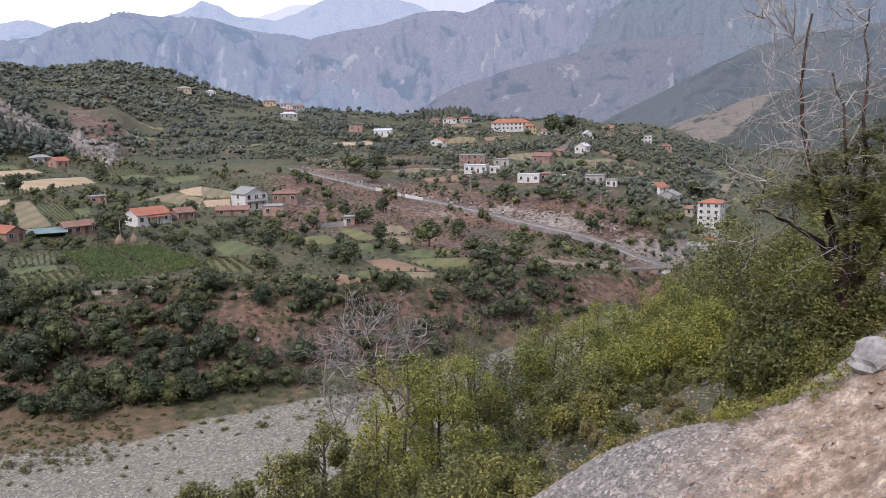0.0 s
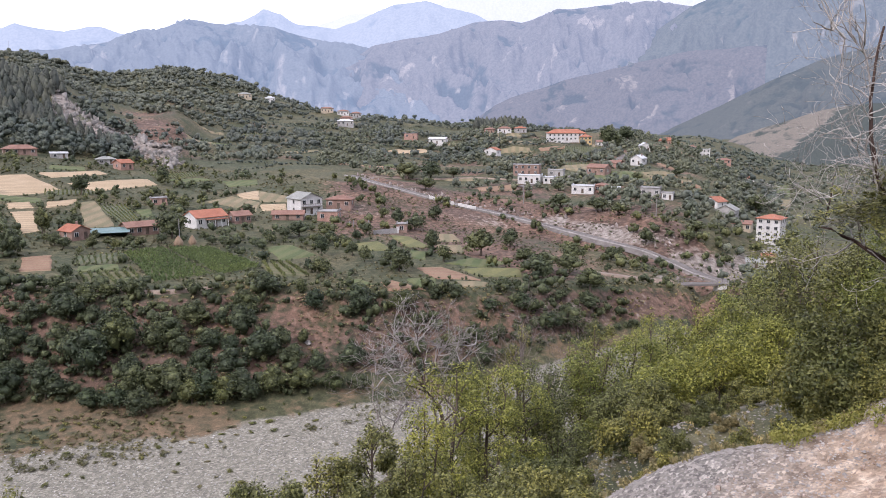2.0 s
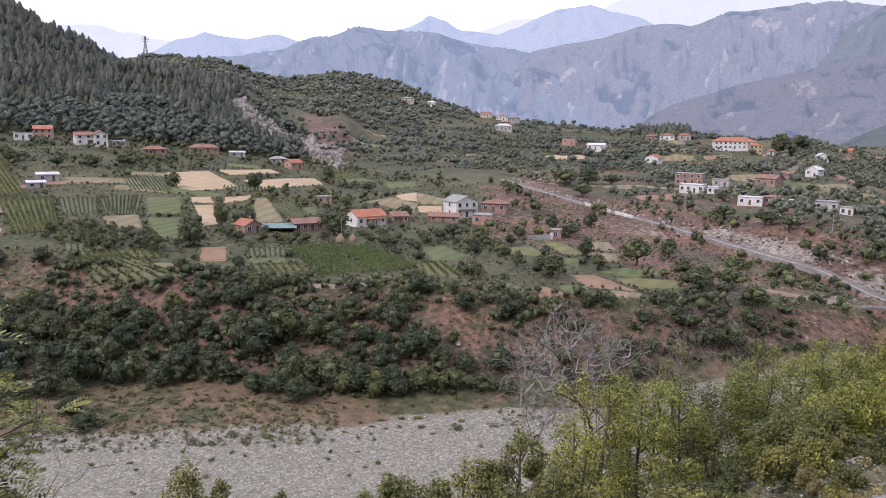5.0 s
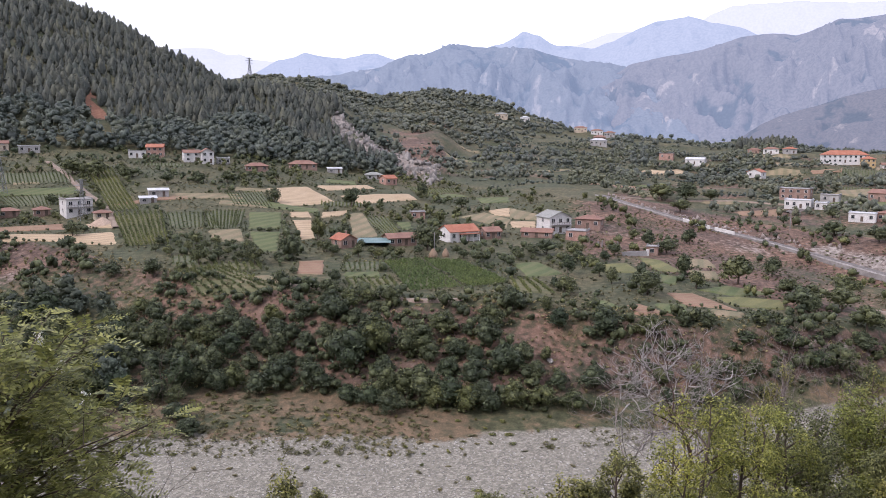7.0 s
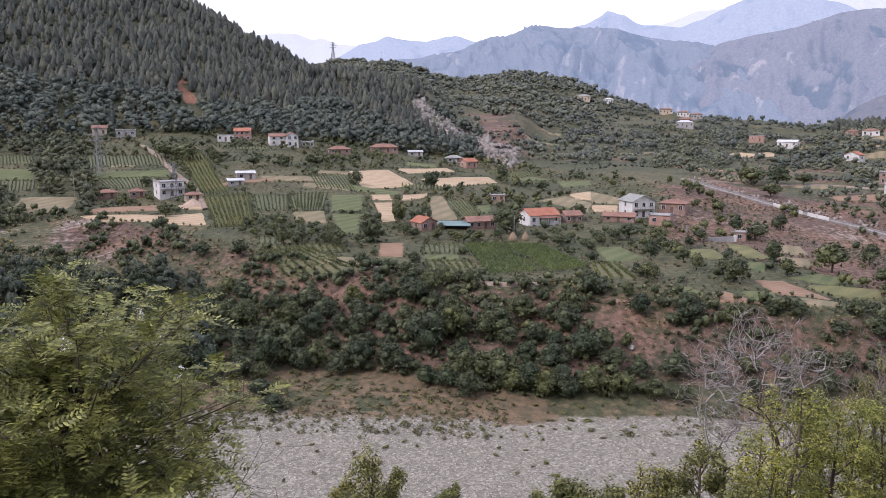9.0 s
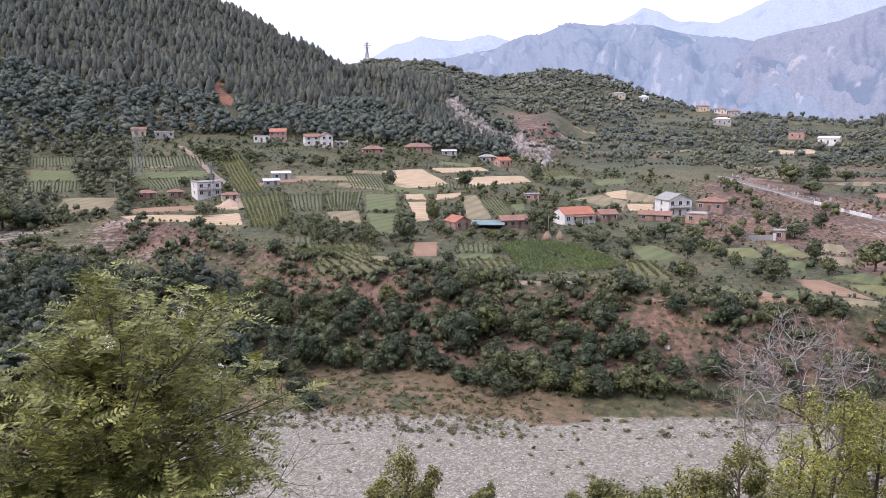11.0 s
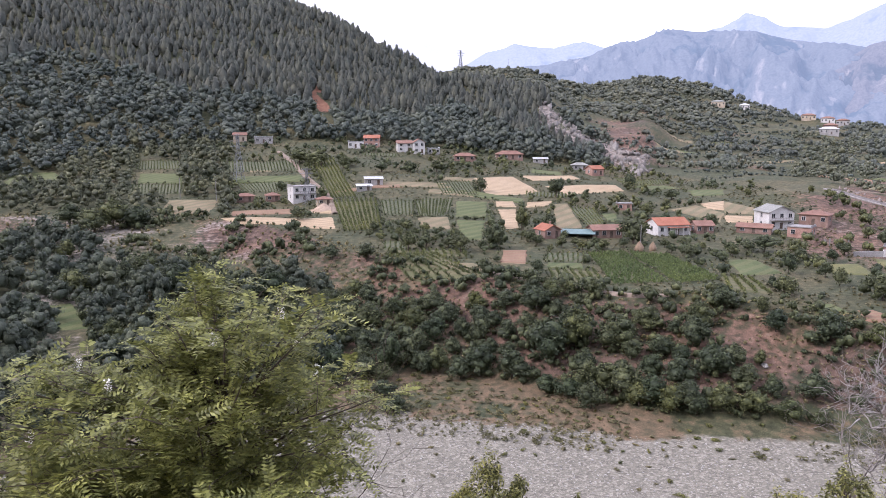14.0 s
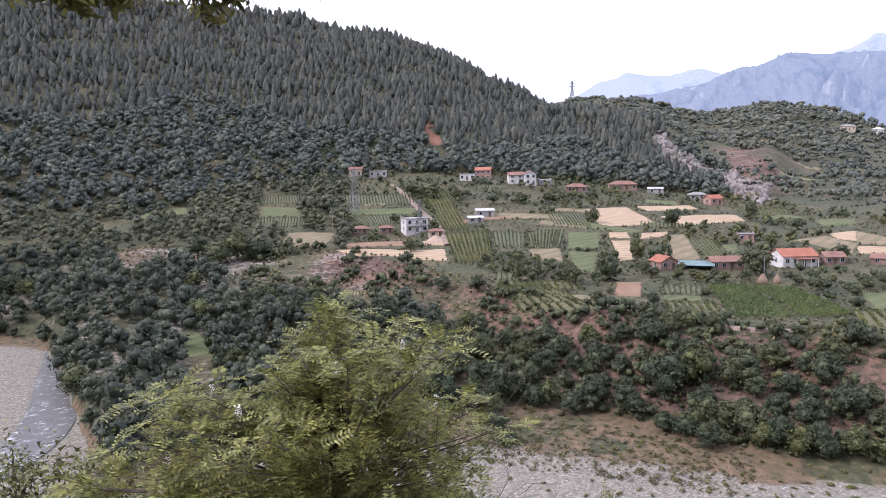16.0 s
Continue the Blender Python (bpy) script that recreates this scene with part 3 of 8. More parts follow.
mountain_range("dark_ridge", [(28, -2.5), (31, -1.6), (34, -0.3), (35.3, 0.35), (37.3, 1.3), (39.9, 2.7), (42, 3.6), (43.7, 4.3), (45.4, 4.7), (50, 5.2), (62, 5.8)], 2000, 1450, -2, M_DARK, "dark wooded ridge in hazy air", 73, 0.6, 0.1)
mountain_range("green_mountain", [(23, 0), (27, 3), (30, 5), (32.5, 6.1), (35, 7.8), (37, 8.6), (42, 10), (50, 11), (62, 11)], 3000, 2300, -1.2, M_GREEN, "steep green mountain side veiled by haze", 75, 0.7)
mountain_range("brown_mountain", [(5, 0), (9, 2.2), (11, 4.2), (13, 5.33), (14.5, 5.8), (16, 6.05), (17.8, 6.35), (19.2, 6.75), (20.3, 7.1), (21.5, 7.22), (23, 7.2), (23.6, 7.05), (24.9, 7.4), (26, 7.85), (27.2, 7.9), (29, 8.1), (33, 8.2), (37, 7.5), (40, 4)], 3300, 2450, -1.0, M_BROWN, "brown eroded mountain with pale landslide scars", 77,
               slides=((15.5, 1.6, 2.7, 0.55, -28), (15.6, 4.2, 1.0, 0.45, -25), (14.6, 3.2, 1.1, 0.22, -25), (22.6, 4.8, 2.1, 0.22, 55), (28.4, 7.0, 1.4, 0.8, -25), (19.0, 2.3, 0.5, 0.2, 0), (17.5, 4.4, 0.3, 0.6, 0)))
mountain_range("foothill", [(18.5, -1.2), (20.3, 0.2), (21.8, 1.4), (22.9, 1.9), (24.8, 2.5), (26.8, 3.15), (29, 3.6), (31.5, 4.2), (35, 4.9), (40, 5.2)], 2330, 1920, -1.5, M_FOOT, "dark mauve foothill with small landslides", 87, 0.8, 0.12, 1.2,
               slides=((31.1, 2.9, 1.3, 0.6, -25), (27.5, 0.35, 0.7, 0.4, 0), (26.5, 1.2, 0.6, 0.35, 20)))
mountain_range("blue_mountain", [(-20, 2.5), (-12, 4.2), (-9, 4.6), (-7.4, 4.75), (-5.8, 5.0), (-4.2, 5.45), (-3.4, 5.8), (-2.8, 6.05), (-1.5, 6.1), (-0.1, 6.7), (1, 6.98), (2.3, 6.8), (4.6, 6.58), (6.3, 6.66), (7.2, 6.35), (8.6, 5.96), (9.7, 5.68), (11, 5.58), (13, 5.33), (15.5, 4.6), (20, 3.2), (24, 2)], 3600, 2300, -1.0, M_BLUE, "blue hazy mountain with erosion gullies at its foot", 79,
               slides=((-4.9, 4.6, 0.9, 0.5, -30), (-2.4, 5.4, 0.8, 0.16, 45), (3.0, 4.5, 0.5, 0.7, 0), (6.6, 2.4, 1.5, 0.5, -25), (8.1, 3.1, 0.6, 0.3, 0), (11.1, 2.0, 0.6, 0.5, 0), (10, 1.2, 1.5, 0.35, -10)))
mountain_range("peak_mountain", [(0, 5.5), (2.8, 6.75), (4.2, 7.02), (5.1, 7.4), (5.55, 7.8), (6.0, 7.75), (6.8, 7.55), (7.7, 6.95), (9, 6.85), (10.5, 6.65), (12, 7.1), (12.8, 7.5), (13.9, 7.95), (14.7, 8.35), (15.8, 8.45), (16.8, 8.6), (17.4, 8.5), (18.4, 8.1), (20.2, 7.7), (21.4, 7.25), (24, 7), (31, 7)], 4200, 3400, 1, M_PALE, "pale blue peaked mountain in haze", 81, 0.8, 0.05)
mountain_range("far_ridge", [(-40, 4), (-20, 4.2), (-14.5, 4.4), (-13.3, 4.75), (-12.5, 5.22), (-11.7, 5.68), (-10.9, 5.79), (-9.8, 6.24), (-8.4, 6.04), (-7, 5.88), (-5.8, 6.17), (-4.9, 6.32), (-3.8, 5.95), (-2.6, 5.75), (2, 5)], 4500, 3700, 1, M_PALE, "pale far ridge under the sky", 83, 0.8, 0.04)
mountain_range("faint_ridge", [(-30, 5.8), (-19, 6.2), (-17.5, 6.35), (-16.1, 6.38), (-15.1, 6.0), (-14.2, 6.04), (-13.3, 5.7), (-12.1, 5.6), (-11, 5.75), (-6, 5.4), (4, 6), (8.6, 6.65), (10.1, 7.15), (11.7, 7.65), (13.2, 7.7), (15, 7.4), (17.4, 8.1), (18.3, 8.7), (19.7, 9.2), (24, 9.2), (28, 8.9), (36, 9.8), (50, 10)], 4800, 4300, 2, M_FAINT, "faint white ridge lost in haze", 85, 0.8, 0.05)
# ---------------------------------------------------------------- plant shapes
def tube(points, radii, sides=6):
    """A tapering limb along points: corners and quads."""
    pts = [Vector(p) for p in points]
    vs, fs = [], []
    for k, p in enumerate(pts):
        d = (pts[min(k + 1, len(pts) - 1)] - pts[max(k - 1, 0)]).normalized()
        a = d.orthogonal().normalized()
        b = d.cross(a)
        for s in range(sides):
            t = 2 * math.pi * s / sides
            vs.append(p + (a * math.cos(t) + b * math.sin(t)) * radii[k])
    for k in range(len(pts) - 1):
        for s in range(sides):
            s2 = (s + 1) % sides
            fs.append((k * sides + s, k * sides + s2, (k + 1) * sides + s2, (k + 1) * sides + s))
    return np.array([tuple(v) for v in vs]), np.array(fs)


def joined(pieces):
    """Several (corners, faces) as one."""
    vs, fs, n = [], [], 0
    for v, f in pieces:
        vs.append(v)
        fs.append(f + n)
        n += len(v)
    return np.concatenate(vs), np.concatenate(fs)


def unit(v):
    return v / (np.linalg.norm(v, axis=-1, keepdims=True) + 1e-9)


def sprays(rng, p, normal, size, long=1.5, tri=False):
    """A leafy quad (or a plain three-cornered spray) at each point, facing about its normal."""
    n = len(p)
    nrm = unit(normal)
    a = unit(np.cross(nrm, rng.normal(size=(n, 3))))
    b = np.cross(nrm, a)
    s = size * rng.uniform(0.55, 1.3, (n, 1))
    bend = nrm * s * rng.uniform(-0.35, 0.1, (n, 1))
    if tri:
        v = np.stack([p - a * s * long * 0.5, p + a * s * long * 0.28 - b * s * 0.55, p + a * s * long * 0.28 + b * s * 0.55 + bend], 1)
        return v.reshape(-1, 3), np.arange(n * 3).reshape(-1, 3)
    v = np.stack([p - a * s * long * 0.5, p - b * s * 0.42 + bend * 0.3, p + a * s * long * 0.5 + bend, p + b * s * 0.42], 1)
    return v.reshape(-1, 3), np.arange(n * 4).reshape(-1, 4)


def lobed(rng, lobes, n, size, inner=0.55, lift=0.35, long=1.5, tri=False, jitter=0.45):
    """Foliage over several rounded lobes (x, y, z, rx, rz)."""
    L = np.array(lobes)
    w = L[:, 3] ** 2
    k = rng.choice(len(L), n, p=w / w.sum())
    d = unit(rng.normal(size=(n, 3)) + np.array([0, 0, 0.25]))
    rad = inner + (1.08 - inner) * rng.random((n, 1)) ** 0.6
    lump = 1 + 0.22 * np.sin(d[:, :1] * 7 + k[:, None]) * np.cos(d[:, 1:2] * 6 - k[:, None] * 2)
    p = L[k, :3] + d * rad * lump * np.stack([L[k, 3], L[k, 3], L[k, 4]], 1)
    return sprays(rng, p, d + rng.normal(size=(n, 3)) * jitter + np.array([0, 0, lift]), size, long, tri)


def ball(sub):
    bm = bmesh.new()
    bmesh.ops.create_icosphere(bm, subdivisions=sub, radius=1)
    out = np.array([tuple(v.co) for v in bm.verts]), np.array([[v.index for v in f.verts] for f in bm.faces])
    bm.free()
    return out


BALL = {1: ball(1), 2: ball(2)}


def puffs(rng, lobes, sub=1, rough=0.16, shrink=1.0):
    """The dense leafy body of each lobe: lumpy, uneven, flat-faced."""
    out = []
    for x, y, z, rx, rz in lobes:
        v, f = BALL[sub]
        q, _ = np.linalg.qr(rng.normal(size=(3, 3)))
        if np.linalg.det(q) < 0:
            q[:, 0] *= -1
        v = (v @ q.T) * (1 + rng.normal(0, rough, (len(v), 1)))
        out.append((v * np.array([rx, rx, rz]) * shrink + np.array([x, y, z]), f))
    return out


def crown_lobes(rng, low, slim, count, buds):
    """Rounded masses of a crown one metre tall, each with smaller ones on it."""
    big, small = [], []
    for k in range(count):
        a = 2.4 * k + rng.uniform(-0.6, 0.6)
        t = (k + 0.5) / count
        rx = (0.23 - 0.08 * t) * rng.uniform(0.85, 1.15)
        rz = rx * rng.uniform(0.95, 1.3)
        h = low + rz * 0.8 + (0.97 - low - rz * 1.8) * t ** 0.8
        out = 0.22 * math.sin(math.pi * (0.25 + 0.72 * t)) * rng.uniform(0.4, 1.15) * slim
        big.append((out * math.cos(a), out * math.sin(a), h, rx * slim, rz))
    for x, y, z, rx, rz in big:
        for _ in range(buds):
            d = unit(rng.normal(size=3) + np.array([0, 0, 0.35]))
            k = rng.uniform(0.34, 0.58)
            small.append((x + d[0] * rx * 0.85, y + d[1] * rx * 0.85, z + d[2] * rz * 0.85, rx * k, rz * k * 1.05))
    return big, small


def broad_tree(seed, n, leaf, slim=1.0, low=0.22, limbs=5):
    """A broad-leaved tree one metre tall: trunk with limbs, and its crown."""
    rng = np.random.default_rng(seed)
    big, small = crown_lobes(rng, low, slim, limbs + 3, 5)
    lean = rng.uniform(-0.04, 0.04, 2)
    spine = [(0, 0, -0.05), (lean[0], lean[1], low), (lean[0] * 2, lean[1] * 2, 0.5), (lean[0], lean[1], 0.82)]
    wood = [tube(spine, [0.035, 0.026, 0.016, 0.004])]
    for x, y, z, rx, rz in big[:limbs]:
        s = Vector((lean[0], lean[1], max(low * 0.8, z - 0.2)))
        e = Vector((x, y, z))
        wood.append(tube([s, s.lerp(e, 0.5) + Vector((0, 0, 0.02)), e], [0.014, 0.009, 0.003], 4))
    leaves = [lobed(rng, small, int(n * 1.0), leaf, 0.45, 0.35, 1.35, True, 0.4), lobed(rng, big, int(n * 0.5), leaf, 0.7, 0.3, 1.35, True, 0.4)]
    return joined(wood), joined(puffs(rng, big, 1, 0.14, 0.72) + leaves)


def far_tree(seed, n, leaf, slim=1.0, low=0.06, count=5, buds=2):
    """The crown of a broad-leaved tree seen from far: lumpy masses with leaf sprays between."""
    rng = np.random.default_rng(seed)
    big, small = crown_lobes(rng, low, slim, count, buds)
    return joined(puffs(rng, big, 1, 0.22, 0.76) + [lobed(rng, big + small, n, leaf, 0.7, 0.3, 1.3, True, 0.5)])


def far_bush(seed, n, leaf, count=3):
    """A low rounded bush one metre tall, seen from far."""
    rng = np.random.default_rng(seed)
    lobes = [(rng.uniform(-0.32, 0.32), rng.uniform(-0.32, 0.32), rng.uniform(0.28, 0.6), rng.uniform(0.26, 0.40), rng.uniform(0.26, 0.38)) for _ in range(count)]
    return joined(puffs(rng, lobes, 1, 0.24, 0.86) + [lobed(rng, lobes, n, leaf, 0.8, 0.4, 1.3, True)])


def pine(seed):
    """A full conifer one metre tall, for far woods: a ragged cone of needles over lower boughs."""
    rng = np.random.default_rng(seed)
    k, vs, fs = 5, [], []
    for h, r in ((0.05, 0.13), (0.25, 0.20), (0.50, 0.185), (0.72, 0.13), (0.90, 0.06)):
        spin = rng.uniform(0, 1)
        for s in range(k):
            a = 6.283 * (s + spin + rng.uniform(-0.25, 0.25)) / k
            long = s % 2 == 0
            q = r * (1.14 if long else 0.82) * rng.uniform(0.82, 1.18)
            vs.append((q * math.cos(a), q * math.sin(a), h + (-0.035 if long else 0.03) + rng.uniform(-0.03, 0.03)))
    n = len(vs)
    vs.append((rng.uniform(-0.02, 0.02), rng.uniform(-0.02, 0.02), 1.0))
    for i in range(n // k - 1):
        for s in range(k):
            a, b, c, d = i * k + s, i * k + (s + 1) % k, (i + 1) * k + (s + 1) % k, (i + 1) * k + s
            fs += [(a, b, c), (a, c, d)] if rng.random() < 0.5 else [(a, b, d), (b, c, d)]
    fs += [(n - k + s, n - k + (s + 1) % k, n) for s in range(k)]
    h = rng.uniform(0.05, 0.97, 34)
    a = rng.uniform(0, 6.283, 34)
    r = np.interp(h, [0.05, 0.3, 0.55, 0.8, 1.0], [0.17, 0.22, 0.19, 0.12, 0.02]) * rng.uniform(0.85, 1.2, 34)
    p = np.column_stack([r * np.cos(a), r * np.sin(a), h])
    d = np.column_stack([np.cos(a), np.sin(a), rng.uniform(0.2, 1.2, 34)])
    return joined([(np.array(vs), np.array(fs)), sprays(rng, p, d, 0.085, 1.6, True)])


def bush_shape(seed, n=46, size=0.34):
    """A low rounded bush one metre tall."""
    rng = np.random.default_rng(seed)
    lobes = [(rng.uniform(-0.35, 0.35), rng.uniform(-0.35, 0.35), rng.uniform(0.3, 0.6), rng.uniform(0.28, 0.42), rng.uniform(0.28, 0.42)) for _ in range(4)]
    return lobed(rng, lobes, int(n * 1.6), size * 0.8, 0.45, 0.4, 1.5, True)


def strewn(name, shapes, pts, size, mat, label, category, seed=0, squash=1.0):
    """Many small growths or stones joined into one object."""
    rng = np.random.default_rng(seed)
    pts, size = np.asarray(pts, float), np.asarray(size, float)
    pick = rng.integers(0, len(shapes), len(pts))
    turn = rng.uniform(0, 6.283, len(pts))
    tall = rng.uniform(0.85, 1.2, len(pts))
    vs, fs, n = [], [], 0
    for k, (v, f) in enumerate(shapes):
        m = pick == k
        if not m.any():
            continue
        c, s = np.cos(turn[m])[:, None], np.sin(turn[m])[:, None]
        sc = size[m][:, None]
        x = (v[None, :, 0] * c - v[None, :, 1] * s) * sc * squash
        y = (v[None, :, 0] * s + v[None, :, 1] * c) * sc * squash
        z = v[None, :, 2] * sc * tall[m][:, None]
        q = np.stack([x + pts[m, 0:1], y + pts[m, 1:2], z + pts[m, 2:3]], -1)
        cnt = len(q)
        fs.append((f[None] + (np.arange(cnt) * len(v))[:, None, None]).reshape(-1, f.shape[1]) + n)
        vs.append(q.reshape(-1, 3))
        n += cnt * len(v)
    ob = new(name, mesh_of(name, np.concatenate(vs), np.concatenate(fs), mat))
    return tagged(ob, label, category, kind="stuff")


def spread(rng, az0, az1, r_in, r_out, gap, keep, tries=60000):
    """Points of the plan between two headings and two lines, about gap apart, where keep() allows."""
    az = rng.uniform(az0, az1, tries)
    lo, hi = r_in(az), r_out(az)
    u = rng.random(len(az))
    r = np.sqrt(lo ** 2 + u * np.maximum(hi ** 2 - lo ** 2, 0))
    x, y = r * np.sin(np.radians(az)), r * np.cos(np.radians(az))
    ok = (hi > lo) & keep(x, y, az, r)
    x, y = x[ok], y[ok]
    cell = {}
    out = []
    for a, b in zip(x.tolist(), y.tolist()):
        i, j = int(a // gap), int(b // gap)
        if any((a - p) ** 2 + (b - q) ** 2 < gap * gap for di in (-1, 0, 1) for dj in (-1, 0, 1) for p, q in cell.get((i + di, j + dj), ())):
            continue
        cell.setdefault((i, j), []).append((a, b))
        out.append((a, b))
    P = np.array(out) if out else np.zeros((0, 2))
    return np.column_stack([P, ground(P[:, 0], P[:, 1])]) if len(P) else np.zeros((0, 3))


def line_r(k):
    return lambda az: np.interp(az, AZ, FORM[k][0])


# ---------------------------------------------------------------- fields
FIELDS = []


def field(kind, *corners):
    FIELDS.append((kind, np.array(corners, float)))


# terrace before the houses
field("corn", (-17, 225), (-7, 231), (5, 193), (-8, 190))
field("corn", (-6, 231), (5, 228), (17, 196), (7, 191))
field("meadow", (20, 224), (28, 226), (34, 212), (22, 203))
field("earth", (-41, 221), (-34, 224), (-31, 206), (-39, 205))
field("vegetable", (-29, 222), (-18, 225), (-17, 213), (-27, 211))
field("meadow", (-27, 210), (-17, 212), (-16, 205), (-26, 203))
field("vineyard", (-26, 202), (-13, 205), (-9, 188), (-22, 186))
field("drygrass", (-55, 200), (-45, 203), (-38, 195), (-52, 194))
field("vineyard", (-71, 202), (-57, 210), (-36, 189), (-60, 190))
field("vineyard", (-72, 208), (-51, 216), (-48, 208), (-69, 201))
field("vegetable", (-76, 217), (-69, 219), (-66, 210), (-73, 208))
field("vineyard", (17, 202), (25, 203), (29, 188), (17, 185))
field("pasture", (60, 242), (67, 239), (70, 222), (61, 222))
field("pasture", (45, 227), (55, 231), (57, 217), (46, 217))
field("meadow", (61, 218), (67, 217), (62, 205), (59, 207))
field("drygrass", (76, 247), (86, 250), (84, 236), (73, 232))
field("drygrass", (72, 228), (82, 231), (78, 216), (70, 214))
field("meadow", (65, 201), (77, 210), (90, 206), (75, 196))
field("pasture", (68, 195), (88, 199), (84, 187), (70, 186))
field("earth", (56, 195), (64, 198), (71, 181), (57, 181))
field("meadow", (50, 182), (58, 183), (56, 175), (50, 174))
field("earth", (43, 180), (46, 181), (53, 172), (43, 173))
field("meadow", (35, 184), (39, 184), (42, 177), (34, 175))
field("drygrass", (63, 180), (71, 180), (68, 174), (59, 173))
# terrace behind the houses
field("stubble", (-78, 340), (-62, 361), (-42, 324), (-63, 305))
field("stubble", (-60, 363), (-36, 386), (-31, 375), (-53, 352))
field("stubble", (-47, 344), (-15, 373), (-10, 357), (-34, 328))
field("stubble", (-58, 296), (-51, 300), (-48, 289), (-56, 286))
field("stubble", (-55, 283), (-48, 287), (-41, 252), (-45, 248))
field("stubble", (-47, 302), (-37, 312), (-38, 298), (-45, 290))
field("drygrass", (-37, 305), (-32, 311), (-21, 264), (-30, 258))
field("vegetable", (-30, 298), (-21, 303), (-15, 275), (-20, 266))
field("meadow", (-72, 289), (-60, 295), (-54, 263), (-65, 259))
field("meadow", (-64, 257), (-54, 262), (-49, 230), (-55, 228))
field("vegetable", (-84, 284), (-73, 292), (-68, 266), (-76, 257))
field("drygrass", (-75, 254), (-67, 259), (-62, 243), (-69, 237))
field("vegetable", (-88, 318), (-76, 332), (-65, 303), (-79, 296))
field("drygrass", (5, 316), (17, 326), (27, 307), (24, 286))
field("stubble", (18, 329), (29, 335), (27, 311), (21, 316))
field("stubble", (26, 302), (36, 300), (35, 288), (25, 287))
field("drygrass", (28, 334), (39, 313), (37, 302), (26, 306))
field("meadow", (15, 370), (31, 367), (30, 346), (17, 350))
field("meadow", (-9, 376), (6, 386), (14, 376), (-4, 369))
field("vegetable", (-19, 394), (6, 403), (7, 390), (-13, 376))
field("meadow", (-18, 295), (-12, 299), (-11, 283), (-14, 278))
# fields by the flat-roofed house
field("stubble", (-147, 242), (-105, 251), (-96, 233), (-134, 235))
field("earth", (-148, 254), (-128, 268), (-123, 256), (-143, 245))
field("stubble", (-121, 264), (-113, 266), (-107, 254), (-117, 258))
field("vineyard", (-116, 274), (-98, 272), (-81, 230), (-93, 229))
field("vineyard", (-155, 344), (-149, 356), (-107, 277), (-118, 278))
field("drygrass", (-185, 272), (-164, 277), (-152, 247), (-171, 242))
field("meadow", (-227, 312), (-206, 316), (-193, 297), (-216, 295))
field("vegetable", (-217, 293), (-192, 296), (-184, 282), (-207, 279))
field("vegetable", (-243, 333), (-218, 335), (-208, 321), (-233, 318))
field("meadow", (-182, 312), (-148, 320), (-142, 308), (-174, 302))
field("vegetable", (-199, 340), (-164, 349), (-153, 329), (-186, 318))
field("drygrass", (-179, 326), (-168, 328), (-165, 323), (-176, 321))
field("vegetable", (-172, 301), (-149, 308), (-141, 291), (-160, 288))
field("meadow", (-275, 319), (-268, 317), (-252, 298), (-256, 297))
field("vegetable", (-85, 278), (-74, 289), (-68, 259), (-76, 254))
field("drygrass", (-76, 252), (-67, 260), (-61, 241), (-70, 237))
field("vegetable", (-96, 271), (-85, 278), (-78, 255), (-87, 249))
field("meadow", (-297, 310), (-283, 325), (-255, 301), (-280, 287))
field("meadow", (-150, 163), (-143, 166), (-125, 155), (-133, 150))
# upper village and side valley
field("meadow", (190, 358), (234, 367), (220, 340), (186, 343))
field("drygrass", (213, 526), (252, 549), (231, 499), (208, 507))
field("stubble", (126, 508), (158, 516), (154, 496), (126, 498))
field("drygrass", (176, 542), (195, 533), (186, 521), (175, 532))
field("meadow", (403, 464), (439, 488), (357, 395), (369, 422))
field("drygrass", (345, 394), (353, 391), (284, 314), (301, 342))
field("earth", (128, 342), (151, 353), (148, 335), (125, 331))
field("drygrass", (287, 525), (300, 512), (290, 495), (251, 457))
field("drygrass", (123, 375), (141, 373), (139, 367), (121, 371))
field("drygrass", (211, 417), (222, 397), (203, 375), (191, 384))


strip_rng = np.random.default_rng(12)
for a0, a1, r0, r1, count in ((-24, -6, 300, 400, 8), (9, 37, 390, 690, 22), (0, 9, 470, 640, 7), (28, 40, 340, 520, 6)):
    for _ in range(count):
        a, r = strip_rng.uniform(a0, a1), strip_rng.uniform(r0, r1)
        w, d = strip_rng.uniform(14, 36), strip_rng.uniform(6, 13)
        c, s_ = math.cos(radians(a)), math.sin(radians(a))
        tilt = strip_rng.uniform(-0.15, 0.15)
        q = [(s_ * (r + dy) + c * dx, c * (r + dy) - s_ * dx) for dx, dy in ((-w / 2, d / 2 - tilt * w), (w / 2, d / 2 + tilt * w), (w / 2, -d / 2 + tilt * w), (-w / 2, -d / 2 - tilt * w))]
        field(("drygrass", "meadow", "vegetable", "earth", "meadow", "drygrass")[int(strip_rng.integers(6))], *q)


def in_fields(x, y, grow=0.0):
    hit = np.zeros(np.shape(x), bool)
    for _, q in FIELDS:
        c = q.mean(0)
        p = c + (q - c) * (1 + grow)
        ins = np.zeros(np.shape(x), bool)
        for k in range(len(p)):
            (x0, y0), (x1, y1) = p[k], p[(k + 1) % len(p)]
            cross = (y0 > y) != (y1 > y)
            ins ^= cross & (x < (x1 - x0) * (y - y0) / (y1 - y0 + 1e-9) + x0)
        hit |= ins
    return hit


